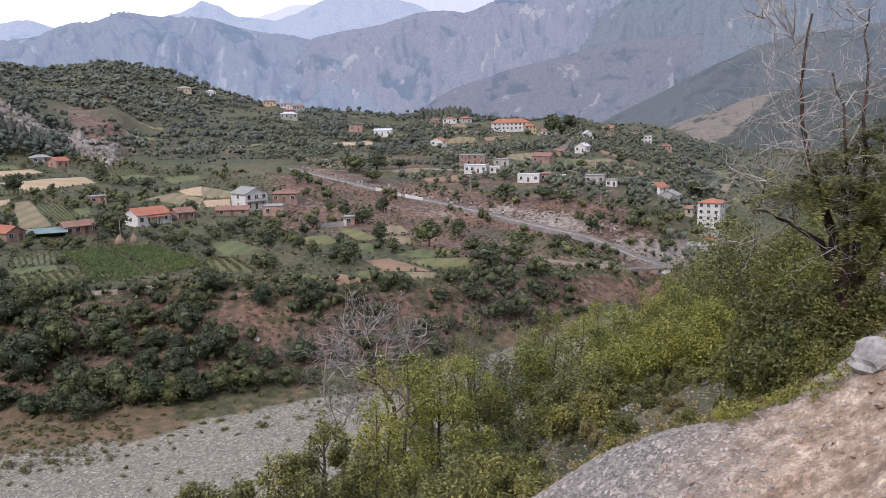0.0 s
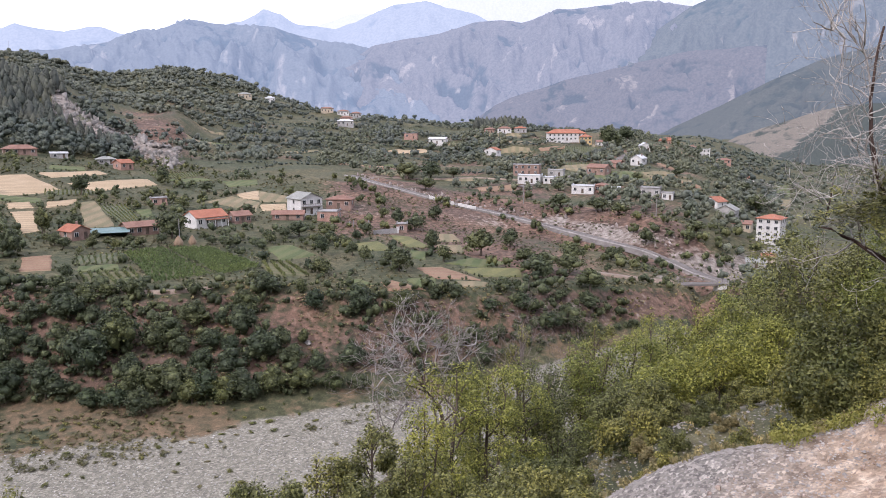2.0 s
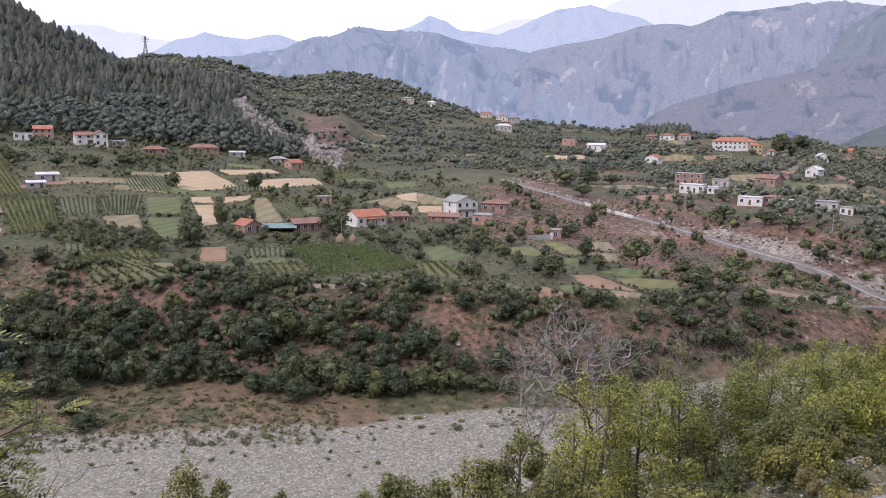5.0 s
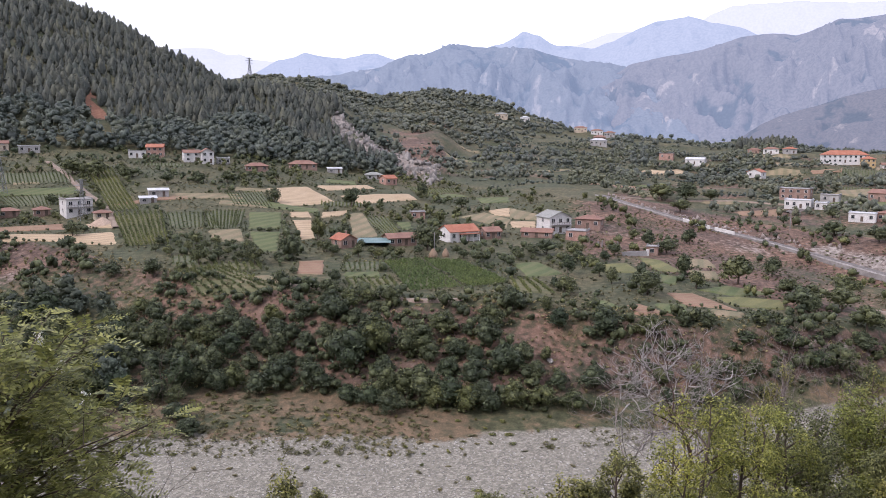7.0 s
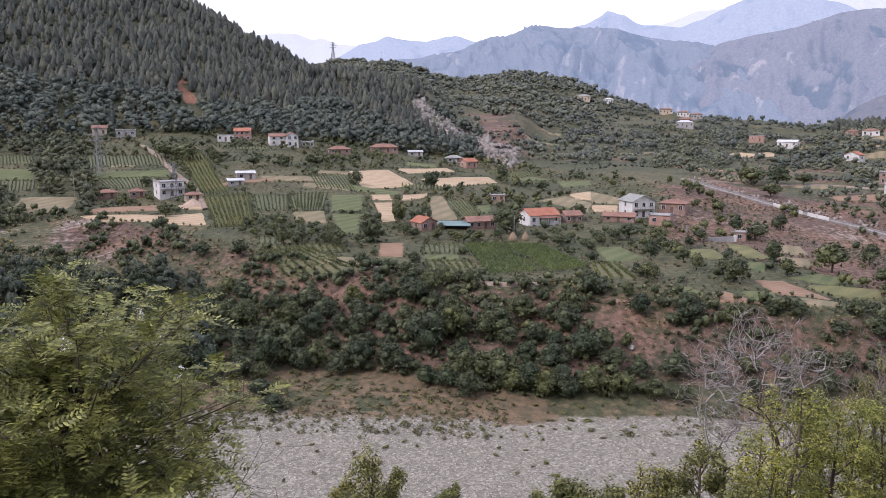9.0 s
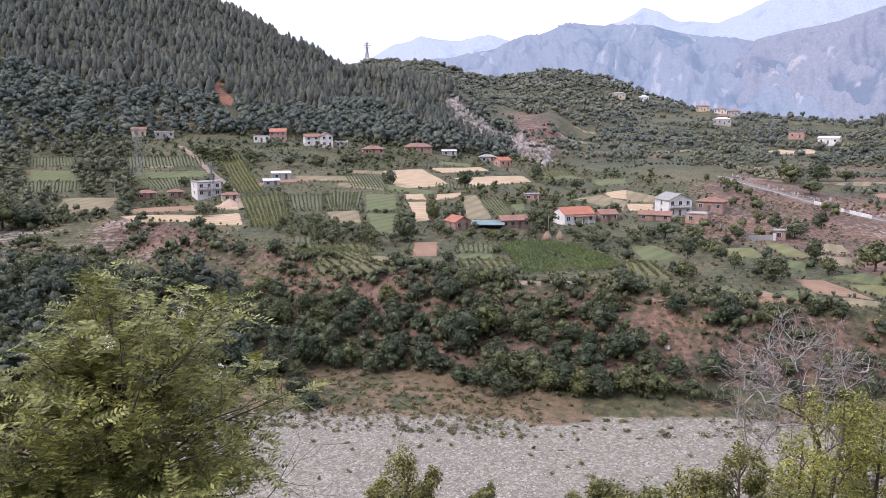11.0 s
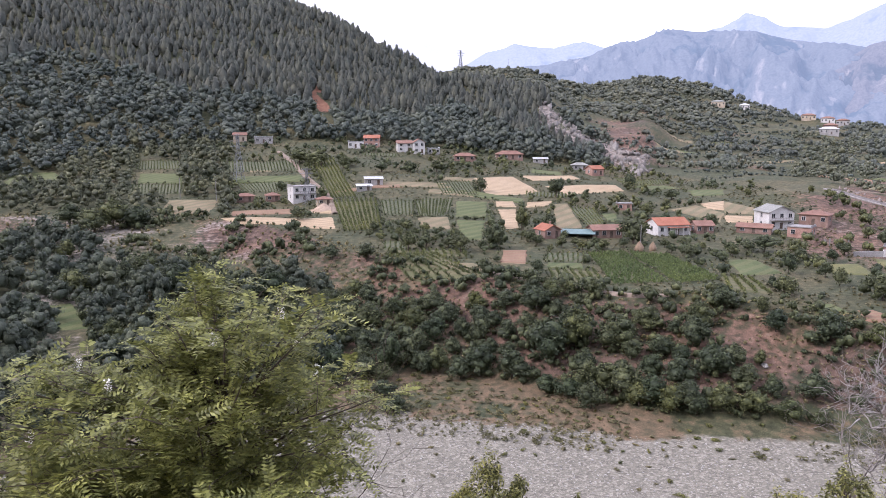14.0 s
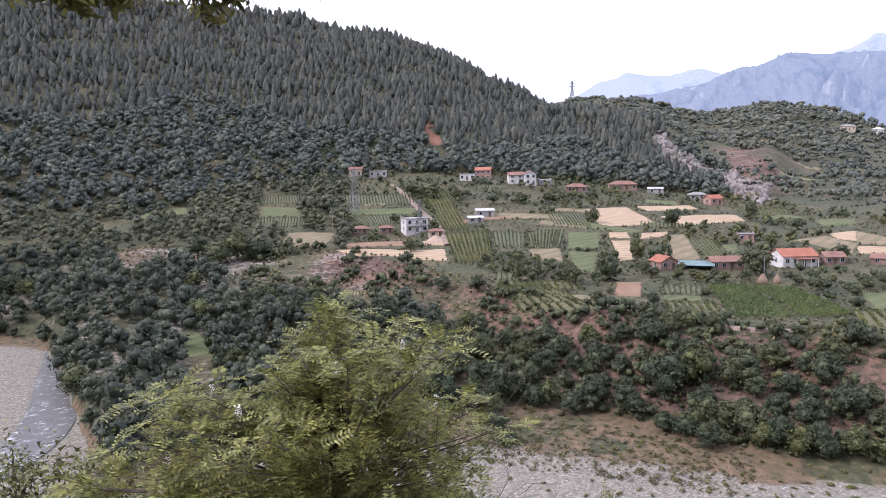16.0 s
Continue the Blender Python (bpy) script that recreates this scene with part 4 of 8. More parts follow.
def hides_field(x, y, reach=(7, 15, 24, 34)):
    """Whether tall growth here would hide a field behind it from the camera."""
    r = np.hypot(x, y)
    out = np.zeros(np.shape(x), bool)
    for d in reach:
        k = 1 + d / r
        out |= in_fields(x * k, y * k)
    return out


def mat_field(name, c1, c2, c3, across, turn=0.0):
    m, n, l, b = material(name, 0.95)
    big = tex(n, l, scale=0.12, detail=5)
    w = n.new("ShaderNodeTexWave")
    w.inputs["Scale"].default_value = 0.32 / across
    w.inputs["Distortion"].default_value = 1.5
    w.inputs["Detail"].default_value = 3
    c = n.new("ShaderNodeTexCoord")
    mp = n.new("ShaderNodeMapping")
    mp.inputs["Rotation"].default_value = (0, 0, radians(turn))
    l.new(c.outputs["Object"], mp.inputs[0])
    l.new(mp.outputs[0], w.inputs["Vector"])
    fine = tex(n, l, scale=2.5, detail=4)
    col = ramp(n, l, big.outputs[0], [(0.35, c1), (0.65, c2)])
    col = mix(n, l, ramp(n, l, w.outputs[0], [(0.35, (0, 0, 0)), (0.8, (0.7, 0.7, 0.7))]), col, c3)
    grain = ramp(n, l, fine.outputs[0], [(0.3, (0.75, 0.75, 0.75)), (0.7, (1.2, 1.2, 1.2))])
    l.new(mix(n, l, 0.8, col, grain, "MULTIPLY"), b.inputs["Base Color"])
    bump(n, l, b, fine.outputs[0], 0.5, 0.12)
    return m


SOIL = {
    "corn": (mat_field("corn_soil", (0.039, 0.058, 0.020), (0.058, 0.082, 0.027), (0.078, 0.070, 0.039), 1.6), "corn_field", "green maize field on the river terrace"),
    "meadow": (mat_field("meadow_grass", (0.062, 0.082, 0.034), (0.094, 0.112, 0.047), (0.112, 0.116, 0.054), 4.0, 30), "meadow", "mown green meadow among hedges"),
    "pasture": (mat_field("pasture_grass", (0.105, 0.108, 0.045), (0.145, 0.140, 0.060), (0.100, 0.104, 0.046), 5.0, 40), "pasture", "yellow-green pasture strip between hedges"),
    "stubble": (mat_field("stubble", (0.315, 0.238, 0.148), (0.385, 0.298, 0.195), (0.262, 0.196, 0.122), 3.0, 70), "stubble_field", "pale tan harvested stubble field"),
    "drygrass": (mat_field("dry_grass", (0.160, 0.130, 0.078), (0.215, 0.172, 0.106), (0.125, 0.120, 0.068), 5.0, 20), "dry_field", "dry yellow grass field"),
    "earth": (mat_field("ploughed_earth", (0.172, 0.098, 0.066), (0.234, 0.144, 0.098), (0.203, 0.156, 0.094), 2.0, 80), "ploughed_field", "bare reddish ploughed field"),
    "vegetable": (mat_field("garden_soil", (0.060, 0.076, 0.042), (0.084, 0.095, 0.054), (0.115, 0.106, 0.068), 2.0, 10), "vegetable_plot", "vegetable plot with green rows"),
    "vineyard": (mat_field("vineyard_soil", (0.080, 0.088, 0.042), (0.105, 0.106, 0.054), (0.135, 0.118, 0.070), 3.0, 100), "vineyard", "vineyard with rows of green vines"),
}


def blend(q, u, v):
    a, b, c, d = q
    return ((1 - u) * (1 - v))[:, None] * a + (u * (1 - v))[:, None] * b + (u * v)[:, None] * c + ((1 - u) * v)[:, None] * d


def lay_field(kind, q, seed):
    mat, name, label = SOIL[kind]
    k = 14
    u, v = [g.ravel() for g in np.meshgrid(np.linspace(0, 1, k), np.linspace(0, 1, k))]
    rim = (u < 0.01) | (u > 0.99) | (v < 0.01) | (v > 0.99)
    p = blend(q, u, v) + np.where(rim, 1, 0)[:, None] * np.stack([wave(u * 9, v * 9, 1.7, seed), wave(u * 9, v * 9, 1.7, seed + 5)], 1) * 1.2
    z = ground(p[:, 0], p[:, 1]) + np.where(rim, -0.25, 0.22)
    i, j = np.meshgrid(np.arange(k - 1), np.arange(k - 1), indexing="ij")
    f = np.stack([i * k + j, i * k + j + 1, (i + 1) * k + j + 1, (i + 1) * k + j], -1).reshape(-1, 4)
    a = q[1] - q[0]
    b = q[3] - q[0]
    if a[0] * b[1] - a[1] * b[0] < 0:
        f = f[:, ::-1]
    tagged(new(name, mesh_of(name, np.column_stack([p, z]), f, mat, True)), label, "field", kind="structure")
    rng = np.random.default_rng(seed)
    wide, deep = np.linalg.norm(q[1] - q[0]), np.linalg.norm(q[3] - q[0])
    if kind == "corn":
        rows, step, tall, leaf = 0.9, 0.75, 0.8, LEAF_CROP
    elif kind == "vineyard":
        rows, step, tall, leaf = 1.9, 0.45, 0.9, LEAF_VINE
    elif kind == "vegetable":
        rows, step, tall, leaf = 1.5, 0.7, 0.55, LEAF_VINE
    else:
        return
    uu, vv = np.meshgrid(np.arange(rows / 2, wide, rows) / wide, np.arange(0.4, deep, step) / deep)
    uu, vv = uu.ravel(), vv.ravel()
    if kind != "vineyard":
        stays = rng.random(len(uu)) > 0.05
        uu, vv = uu[stays], vv[stays]
    uu = np.clip(uu + rng.normal(0, 0.12, len(uu)) / wide, 0, 1)
    vv = np.clip(vv + rng.normal(0, 0.2, len(vv)) / deep, 0, 1)
    p = blend(q, uu, vv)
    thin = wave(p[:, 0], p[:, 1], 9, seed + 2, 3) > -1.1
    p = p[thin]
    pts = np.column_stack([p, ground(p[:, 0], p[:, 1]) + 0.15])
    shapes = [bush_shape(400 + s, 9, 0.62) for s in range(3)]
    strewn(name + "_plants", shapes, pts, tall * rng.uniform(0.7, 1.25, len(pts)), leaf, "rows of leafy green crop plants", "crop", seed, 0.7)


for k, (kind, q) in enumerate(FIELDS):
    lay_field(kind, q, 500 + k)
# ---------------------------------------------------------------- roads
ASPHALT = mat_two("asphalt", (0.115, 0.103, 0.095), (0.165, 0.150, 0.138), 0.4, 9, 0.97, 0.2)
DIRT = mat_two("dirt_track", (0.165, 0.125, 0.098), (0.245, 0.195, 0.152), 0.3, 5, 0.95, 0.4)
CONCRETE = mat_two("concrete", (0.20, 0.195, 0.188), (0.29, 0.28, 0.27), 0.6, 9, 0.9, 0.2)
WHITEWASH = mat_two("whitewash", (0.44, 0.43, 0.41), (0.56, 0.55, 0.53), 0.5, 8, 0.85, 0.15)
ROADS = []


def way_along(points, step=2.0):
    p = np.array(points, float)
    d = np.concatenate([[0], np.cumsum(np.linalg.norm(np.diff(p, axis=0), axis=1))])
    s = np.arange(0, d[-1], step)
    q = np.column_stack([np.interp(s, d, p[:, k]) for k in range(2)])
    w = np.exp(-0.5 * (np.arange(-6, 7) * step / 7) ** 2)
    w /= w.sum()
    return np.column_stack([np.convolve(np.pad(q[:, k], 6, "reflect", reflect_type="odd"), w, "valid") for k in range(2)])


def road(name, points, wide, mat, label, lift=0.3):
    q = way_along(points)
    ROADS.append((q, wide))
    t = unit(np.gradient(q, axis=0))
    side = np.column_stack([t[:, 1], -t[:, 0]])
    z = ground(q[:, 0], q[:, 1])
    w = np.ones(9) / 9
    z = np.convolve(np.pad(z, 4, "edge"), w, "valid") + lift
    prof = ((-wide / 2 - 1.2, -1.6), (-wide / 2, 0.0), (0, 0.05), (wide / 2, 0.0), (wide / 2 + 1.2, -1.6))
    vs = np.concatenate([np.column_stack([q + side * o, z + dz]) for o, dz in prof])
    n = len(q)
    i, j = np.meshgrid(np.arange(len(prof) - 1), np.arange(n - 1), indexing="ij")
    f = np.stack([i * n + j, i * n + j + 1, (i + 1) * n + j + 1, (i + 1) * n + j], -1).reshape(-1, 4)[:, ::-1]
    ob = tagged(new(name, mesh_of(name, vs, f, mat)), label, "road", kind="structure")
    return q, side, z


main_road = road("road", [(70, 352), (77, 339), (83, 327), (92, 316), (100, 306), (110, 294), (118, 286), (134, 266), (142, 241), (148, 220), (154, 206), (159, 195)], 4.2, ASPHALT, "grey asphalt road cut into the red slope", 0.6)
road("road_lower", [(108, 199), (114, 196), (122, 193), (128, 192), (134, 192.6)], 3.4, DIRT, "pale dirt road under the cut slope", 0.4)
road("road_farm", [(-186, 371), (-180, 363), (-163, 342), (-146, 317), (-134, 301), (-121, 284), (-106, 254)], 2.2, DIRT, "pale farm track beside the vineyards", 0.25)
road("road_village", [(300, 490), (289, 475), (266, 440), (246, 414), (234, 405), (200, 372), (167, 353), (150, 344)], 3.6, ASPHALT, "narrow village lane", 0.3)
road("road_upper", [(78, 352), (95, 368), (112, 374), (135, 377), (150, 369), (168, 353)], 3.0, DIRT, "pale dirt lane along the upper terrace", 0.3)
road("road_bank_path", [(-40, 195), (-28, 189), (-19, 186), (-8, 182), (-3, 180), (6, 181)], 1.6, DIRT, "trodden path on the bank edge", 0.25)


def near_roads(x, y, more=1.5):
    hit = np.zeros(np.shape(x), bool)
    for q, wide in ROADS:
        for a, b in q[::1]:
            hit |= (x - a) ** 2 + (y - b) ** 2 < (wide / 2 + more) ** 2
    return hit


def box(bm, c, s, turn=0.0):
    """A block in a bmesh: centre, sizes, turn about the upright."""
    m = Matrix.Translation(c) @ Matrix.Rotation(radians(turn), 4, "Z") @ Matrix.Diagonal((*s, 1))
    return bmesh.ops.create_cube(bm, size=1, matrix=m)["verts"]


def barrier():
    """White guard wall on the road's valley side, in two lengths."""
    q, side, z = main_road
    sel = [k for k in range(len(q)) if 292 < q[k][1] < 311]
    for a, b in ((sel[0], sel[len(sel) // 2]), (sel[len(sel) // 2] + 1, sel[-1])):
        p0, p1 = q[a] + side[a] * 2.35, q[b] + side[b] * 2.35
        d = p1 - p0
        base = empty("guard_wall", Matrix.Translation((*((p0 + p1) / 2), (z[a] + z[b]) / 2)), "low whitewashed guard wall beside the road", "wall", "road guard walls")
        bm = bmesh.new()
        v = box(bm, (0, 0, 0.35), (np.linalg.norm(d), 0.35, 1.3), math.degrees(math.atan2(d[1], d[0])))
        for w in v:
            t = (w.co.x * d[0] + w.co.y * d[1]) / np.dot(d, d)
            w.co.z += t * (z[b] - z[a])
        bmesh.ops.bevel(bm, geom=bm.edges[:], offset=0.04, segments=1, affect="EDGES")
        part("wall_body", bm, WHITEWASH, base)


barrier()
q, side, z = main_road
rail_base = empty("road_edge_line", Matrix.Identity(4), "pale concrete kerb on the road edge", "kerb")
KERB = mat_two("kerb_stone", (0.20, 0.19, 0.18), (0.30, 0.285, 0.27), 0.6, 9, 0.95, 0.2)
vs, fs = [], []
for k in range(len(q)):
    e = q[k] + side[k] * 2.05
    for dz in (-0.5, 0.25):
        for o in (0, 0.15):
            vs.append((*(e + side[k] * o), z[k] + dz))
for k in range(len(q) - 1):
    a, b = 4 * k, 4 * k + 4
    fs += [(a + 2, b + 2, b + 3, a + 3), (a, b, b + 2, a + 2), (a + 1, a + 3, b + 3, b + 1)]
part("kerb_body", mesh_of("kerb_body", vs, fs, KERB), KERB, rail_base)


def bridge():
    """Concrete bridge with railing where the road meets the gorge."""
    a, b = np.array([135.5, 192.5]), np.array([148.5, 189.5])
    c, d = (a + b) / 2, b - a
    zc = EYE - np.hypot(*c) * math.tan(radians(10.95))
    base = empty("road_bridge", Matrix.Translation((*c, zc)) @ Matrix.Rotation(math.atan2(d[1], d[0]), 4, "Z"), "concrete road bridge with metal railing over the gorge", "bridge")
    L = np.linalg.norm(d)
    bm = bmesh.new()
    box(bm, (0, 0, 0), (L + 2, 3.6, 0.45))
    part("deck", bm, ASPHALT, base, "dark bridge deck")
    for x, w in ((-L / 2 + 0.3, 0.8), (L / 2 - 0.6, 2.6)):
        bm = bmesh.new()
        box(bm, (x, 0, -3.2), (w, 3.3, 6.0))
        part("pier", bm, WHITEWASH, base, "pale concrete abutment")
    for y in (-1.7, 1.7):
        bm = bmesh.new()
        for h in (0.65, 1.05):
            box(bm, (0, y, 0.3 + h), (L + 2, 0.07, 0.07))
        for k in range(11):
            box(bm, (-L / 2 - 0.8 + k * (L + 1.6) / 10, y, 0.8), (0.09, 0.09, 1.1))
        part("railing", bm, mat_plain("railing_paint", (0.17, 0.155, 0.145)) if y < 0 else bpy.data.materials["railing_paint"], base, "weathered metal railing")


bridge()
# ---------------------------------------------------------------- houses
def mat_tiles(name, c1, c2):
    m, n, l, b = material(name, 0.8)
    big = tex(n, l, scale=0.35, detail=5)
    fine = tex(n, l, scale=5.0, detail=3)
    w = n.new("ShaderNodeTexWave")
    w.bands_direction = "Y"
    w.inputs["Scale"].default_value = 1.0
    w.inputs["Distortion"].default_value = 0.4
    c = n.new("ShaderNodeTexCoord")
    l.new(c.outputs["Object"], w.inputs["Vector"])
    col = ramp(n, l, big.outputs[0], [(0.3, c1), (0.7, c2)])
    grain = ramp(n, l, fine.outputs[0], [(0.3, (0.7, 0.7, 0.7)), (0.7, (1.25, 1.2, 1.15))])
    l.new(mix(n, l, 0.8, col, grain, "MULTIPLY"), b.inputs["Base Color"])
    bump(n, l, b, w.outputs[0], 0.6, 0.08)
    return m


TILE = mat_tiles("orange_tiles", (0.255, 0.100, 0.062), (0.345, 0.150, 0.098))
TILE_OLD = mat_tiles("old_red_tiles", (0.170, 0.095, 0.074), (0.245, 0.145, 0.112))
TILE_GREY = mat_tiles("grey_roof", (0.19, 0.20, 0.188), (0.27, 0.28, 0.262))
TIN = mat_two("white_tin", (0.38, 0.39, 0.40), (0.50, 0.51, 0.51), 0.5, 7, 0.5, 0.1)
TEAL = mat_two("teal_sheet", (0.10, 0.165, 0.165), (0.15, 0.22, 0.215), 0.4, 6, 0.6, 0.15)
PLASTER = mat_two("white_plaster", (0.46, 0.45, 0.435), (0.58, 0.57, 0.55), 0.4, 6, 0.9, 0.1)
CREAM = mat_two("cream_plaster", (0.36, 0.30, 0.225), (0.44, 0.375, 0.285), 0.4, 6, 0.9, 0.1)
GREYWALL = mat_two("grey_render", (0.26, 0.252, 0.242), (0.35, 0.342, 0.328), 0.4, 6, 0.9, 0.15)
YELLOW = mat_two("ochre_plaster", (0.42, 0.30, 0.15), (0.50, 0.37, 0.20), 0.4, 6, 0.9, 0.1)
BRICK = mat_two("brick_wall", (0.20, 0.130, 0.105), (0.29, 0.20, 0.165), 0.6, 8, 0.9, 0.4)
PINK = mat_two("hollow_brick", (0.29, 0.170, 0.135), (0.36, 0.235, 0.19), 0.5, 7, 0.9, 0.4)
TIMBER = mat_two("dark_timber", (0.07, 0.05, 0.04), (0.13, 0.10, 0.08), 1.0, 9, 0.8, 0.3)
GLASS, gn, gl, gb = material("window_glass", 0.12)
gb.inputs["Base Color"].default_value = (0.025, 0.03, 0.035, 1)
gb.inputs["Specular IOR Level"].default_value = 0.6
HOUSES = []


def gable_roof(bm, w, d, z, rise, over=0.45, thick=0.16, along="x"):
    if along == "y":
        w, d = d, w
    hw, hd = w / 2 + over, d / 2 + over
    drop = rise * over / (d / 2)
    prof = [(-hd, z - drop), (0, z + rise), (hd, z - drop), (hd, z - drop - thick), (0, z + rise - thick), (-hd, z - drop - thick)]
    rows = []
    for x in (-hw, hw):
        rows.append([bm.verts.new((x, y, h) if along == "x" else (y, x, h)) for y, h in prof])
    n = len(prof)
    for k in range(n):
        bm.faces.new((rows[0][k], rows[0][(k + 1) % n], rows[1][(k + 1) % n], rows[1][k]))
    bm.faces.new((rows[0][0], rows[0][1], rows[0][4], rows[0][5]))
    bm.faces.new((rows[0][1], rows[0][2], rows[0][3], rows[0][4]))
    bm.faces.new((rows[1][0], rows[1][1], rows[1][4], rows[1][5]))
    bm.faces.new((rows[1][1], rows[1][2], rows[1][3], rows[1][4]))
    bmesh.ops.recalc_face_normals(bm, faces=bm.faces[:])


def hip_roof(bm, w, d, z, rise, over=0.5, thick=0.16):
    hw, hd = w / 2 + over, d / 2 + over
    if w >= d:
        r = [(-(w - d) / 2 - 0.01, 0), ((w - d) / 2 + 0.01, 0)]
    else:
        r = [(0, -(d - w) / 2 - 0.01), (0, (d - w) / 2 + 0.01)]
    lo = [bm.verts.new((x, y, z - thick)) for x, y in ((-hw, -hd), (hw, -hd), (hw, hd), (-hw, hd))]
    e = [bm.verts.new((v.co.x, v.co.y, z)) for v in lo]
    t = [bm.verts.new((x, y, z + rise)) for x, y in r]
    bm.faces.new(lo[::-1])
    for k in range(4):
        bm.faces.new((lo[k], lo[(k + 1) % 4], e[(k + 1) % 4], e[k]))
    if w >= d:
        for f in ((e[0], e[1], t[1], t[0]), (e[1], e[2], t[1]), (e[2], e[3], t[0], t[1]), (e[3], e[0], t[0])):
            bm.faces.new(f)
    else:
        for f in ((e[0], e[1], t[0]), (e[1], e[2], t[1], t[0]), (e[2], e[3], t[1]), (e[3], e[0], t[0], t[1])):
            bm.faces.new(f)
    bmesh.ops.recalc_face_normals(bm, faces=bm.faces[:])


def window(parent, x, y, z, w, h, side):
    """A window set in a wall; side: which wall it is in (-y, +x or -x)."""
    t = {"f": 0.0, "r": 90.0, "l": -90.0}[side]
    m = Matrix.Translation((x, y, z)) @ Matrix.Rotation(radians(t), 4, "Z")
    bm = bmesh.new()
    for c, s in (((-w / 2, 0, 0), (0.09, 0.12, h + 0.09)), ((w / 2, 0, 0), (0.09, 0.12, h + 0.09)), ((0, 0, h / 2), (w, 0.12, 0.09)), ((0, 0, 0), (0.05, 0.1, h))):
        box(bm, c, s)
    bm.transform(m)
    win = part("window", bm, PLASTER, parent)
    bm = bmesh.new()
    box(bm, (0, 0.02, 0), (w, 0.06, h))
    bm.transform(m)
    part("pane", bm, GLASS, win, "dark window pane")
    bm = bmesh.new()
    box(bm, (0, -0.06, -h / 2 - 0.06), (w + 0.25, 0.24, 0.08))
    bm.transform(m)
    part("sill", bm, CONCRETE, win)


def house(x, y, w, d, h, wall, roof="hip", tiles=TILE, rise=1.6, turn=0.0, storeys=1, wins=3, label="", name="house", door=True, chimney=True, eye_turn=True, group="", balcony=False, side_wins=1):
    """A house whose front is turned to the camera; turn swings it from there."""
    HOUSES.append((x, y, max(w, d) * 0.62 + 1.5))
    face = math.degrees(math.atan2(-x, y)) if eye_turn else 0.0
    z0 = float(ground(x, y))
    th = empty(name, Matrix.Translation((x, y, z0)) @ Matrix.Rotation(radians(face + turn), 4, "Z"), label, "house", group)
    bm = bmesh.new()
    box(bm, (0, 0, h / 2 - 1.0), (w, d, h + 2.0))
    if roof in ("gable", "gable_y"):
        along = "x" if roof == "gable" else "y"
        a, b = (w / 2, d / 2) if along == "x" else (d / 2, w / 2)
        for s in (-1, 1):
            tri = [bm.verts.new(((s * a, q, p) if along == "x" else (q, s * a, p))) for q, p in ((-b, h - 0.02), (b, h - 0.02), (0, h + rise - 0.12))]
            tri2 = [bm.verts.new(((s * (a - 0.25), q, p) if along == "x" else (q, s * (a - 0.25), p))) for q, p in ((-b, h - 0.02), (b, h - 0.02), (0, h + rise - 0.12))]
            bm.faces.new(tri)
            bm.faces.new(tri2[::-1])
            for k in range(3):
                bm.faces.new((tri[k], tri[(k + 1) % 3], tri2[(k + 1) % 3], tri2[k]))
        bmesh.ops.recalc_face_normals(bm, faces=bm.faces[:])
    part("wall", bm, wall, th)
    bm = bmesh.new()
    if roof == "gable":
        gable_roof(bm, w, d, h, rise)
    elif roof == "gable_y":
        gable_roof(bm, w, d, h, rise, along="y")
    elif roof == "hip":
        hip_roof(bm, w, d, h, rise)
    elif roof == "shed":
        v = box(bm, (0, 0, h + 0.25), (w + 0.7, d + 0.7, 0.18))
        for q in v:
            q.co.z += 0.12 * (q.co.y)
    else:
        box(bm, (0, 0, h + 0.12), (w + 0.5, d + 0.5, 0.24))
        for s in (-1, 1):
            box(bm, (s * (w / 2 - 0.05), 0, h + 0.45), (0.16, d, 0.5))
    part("roof", bm, tiles, th)
    sh = h / storeys
    ww, wh = min(1.25, w / (wins + 1) * 0.75), min(1.3, sh * 0.46)
    for s in range(storeys):
        zc = s * sh + sh * 0.56
        for k in range(wins):
            if s == 0 and door and k == wins // 2:
                continue
            window(th, -w / 2 + w * (k + 0.5) / wins, -d / 2 - 0.01, zc, ww, wh, "f")
        for k in range(side_wins):
            yy = -d / 2 + d * (k + 0.5) / side_wins
            window(th, w / 2 + 0.01, yy, zc, min(1.1, d * 0.2), wh, "r")
            window(th, -w / 2 - 0.01, yy, zc, min(1.1, d * 0.2), wh, "l")
        if balcony and s > 0:
            bm = bmesh.new()
            box(bm, (0, -d / 2 - 0.55, s * sh), (w * 0.9, 1.1, 0.16))
            bal = part("balcony", bm, CONCRETE, th)
            bm = bmesh.new()
            box(bm, (0, -d / 2 - 1.05, s * sh + 0.85), (w * 0.9, 0.06, 0.07))
            for k in range(9):
                box(bm, (-w * 0.45 + 0.04 + k * (w * 0.9 - 0.08) / 8, -d / 2 - 1.05, s * sh + 0.45), (0.05, 0.05, 0.8))
            part("railing", bm, TIMBER, bal)
    if door:
        bm = bmesh.new()
        box(bm, (-w / 2 + w * (wins // 2 + 0.5) / wins, -d / 2 - 0.02, 1.02), (1.0, 0.1, 2.04))
        part("door", bm, TIMBER, th, "dark wooden door")
    if chimney and roof != "flat":
        bm = bmesh.new()
        box(bm, (w * 0.22, d * 0.12, h + rise * 0.8), (0.5, 0.5, 1.6))
        box(bm, (w * 0.22, d * 0.12, h + rise * 0.8 + 0.85), (0.66, 0.66, 0.14))
        part("chimney", bm, BRICK, th)
    return th


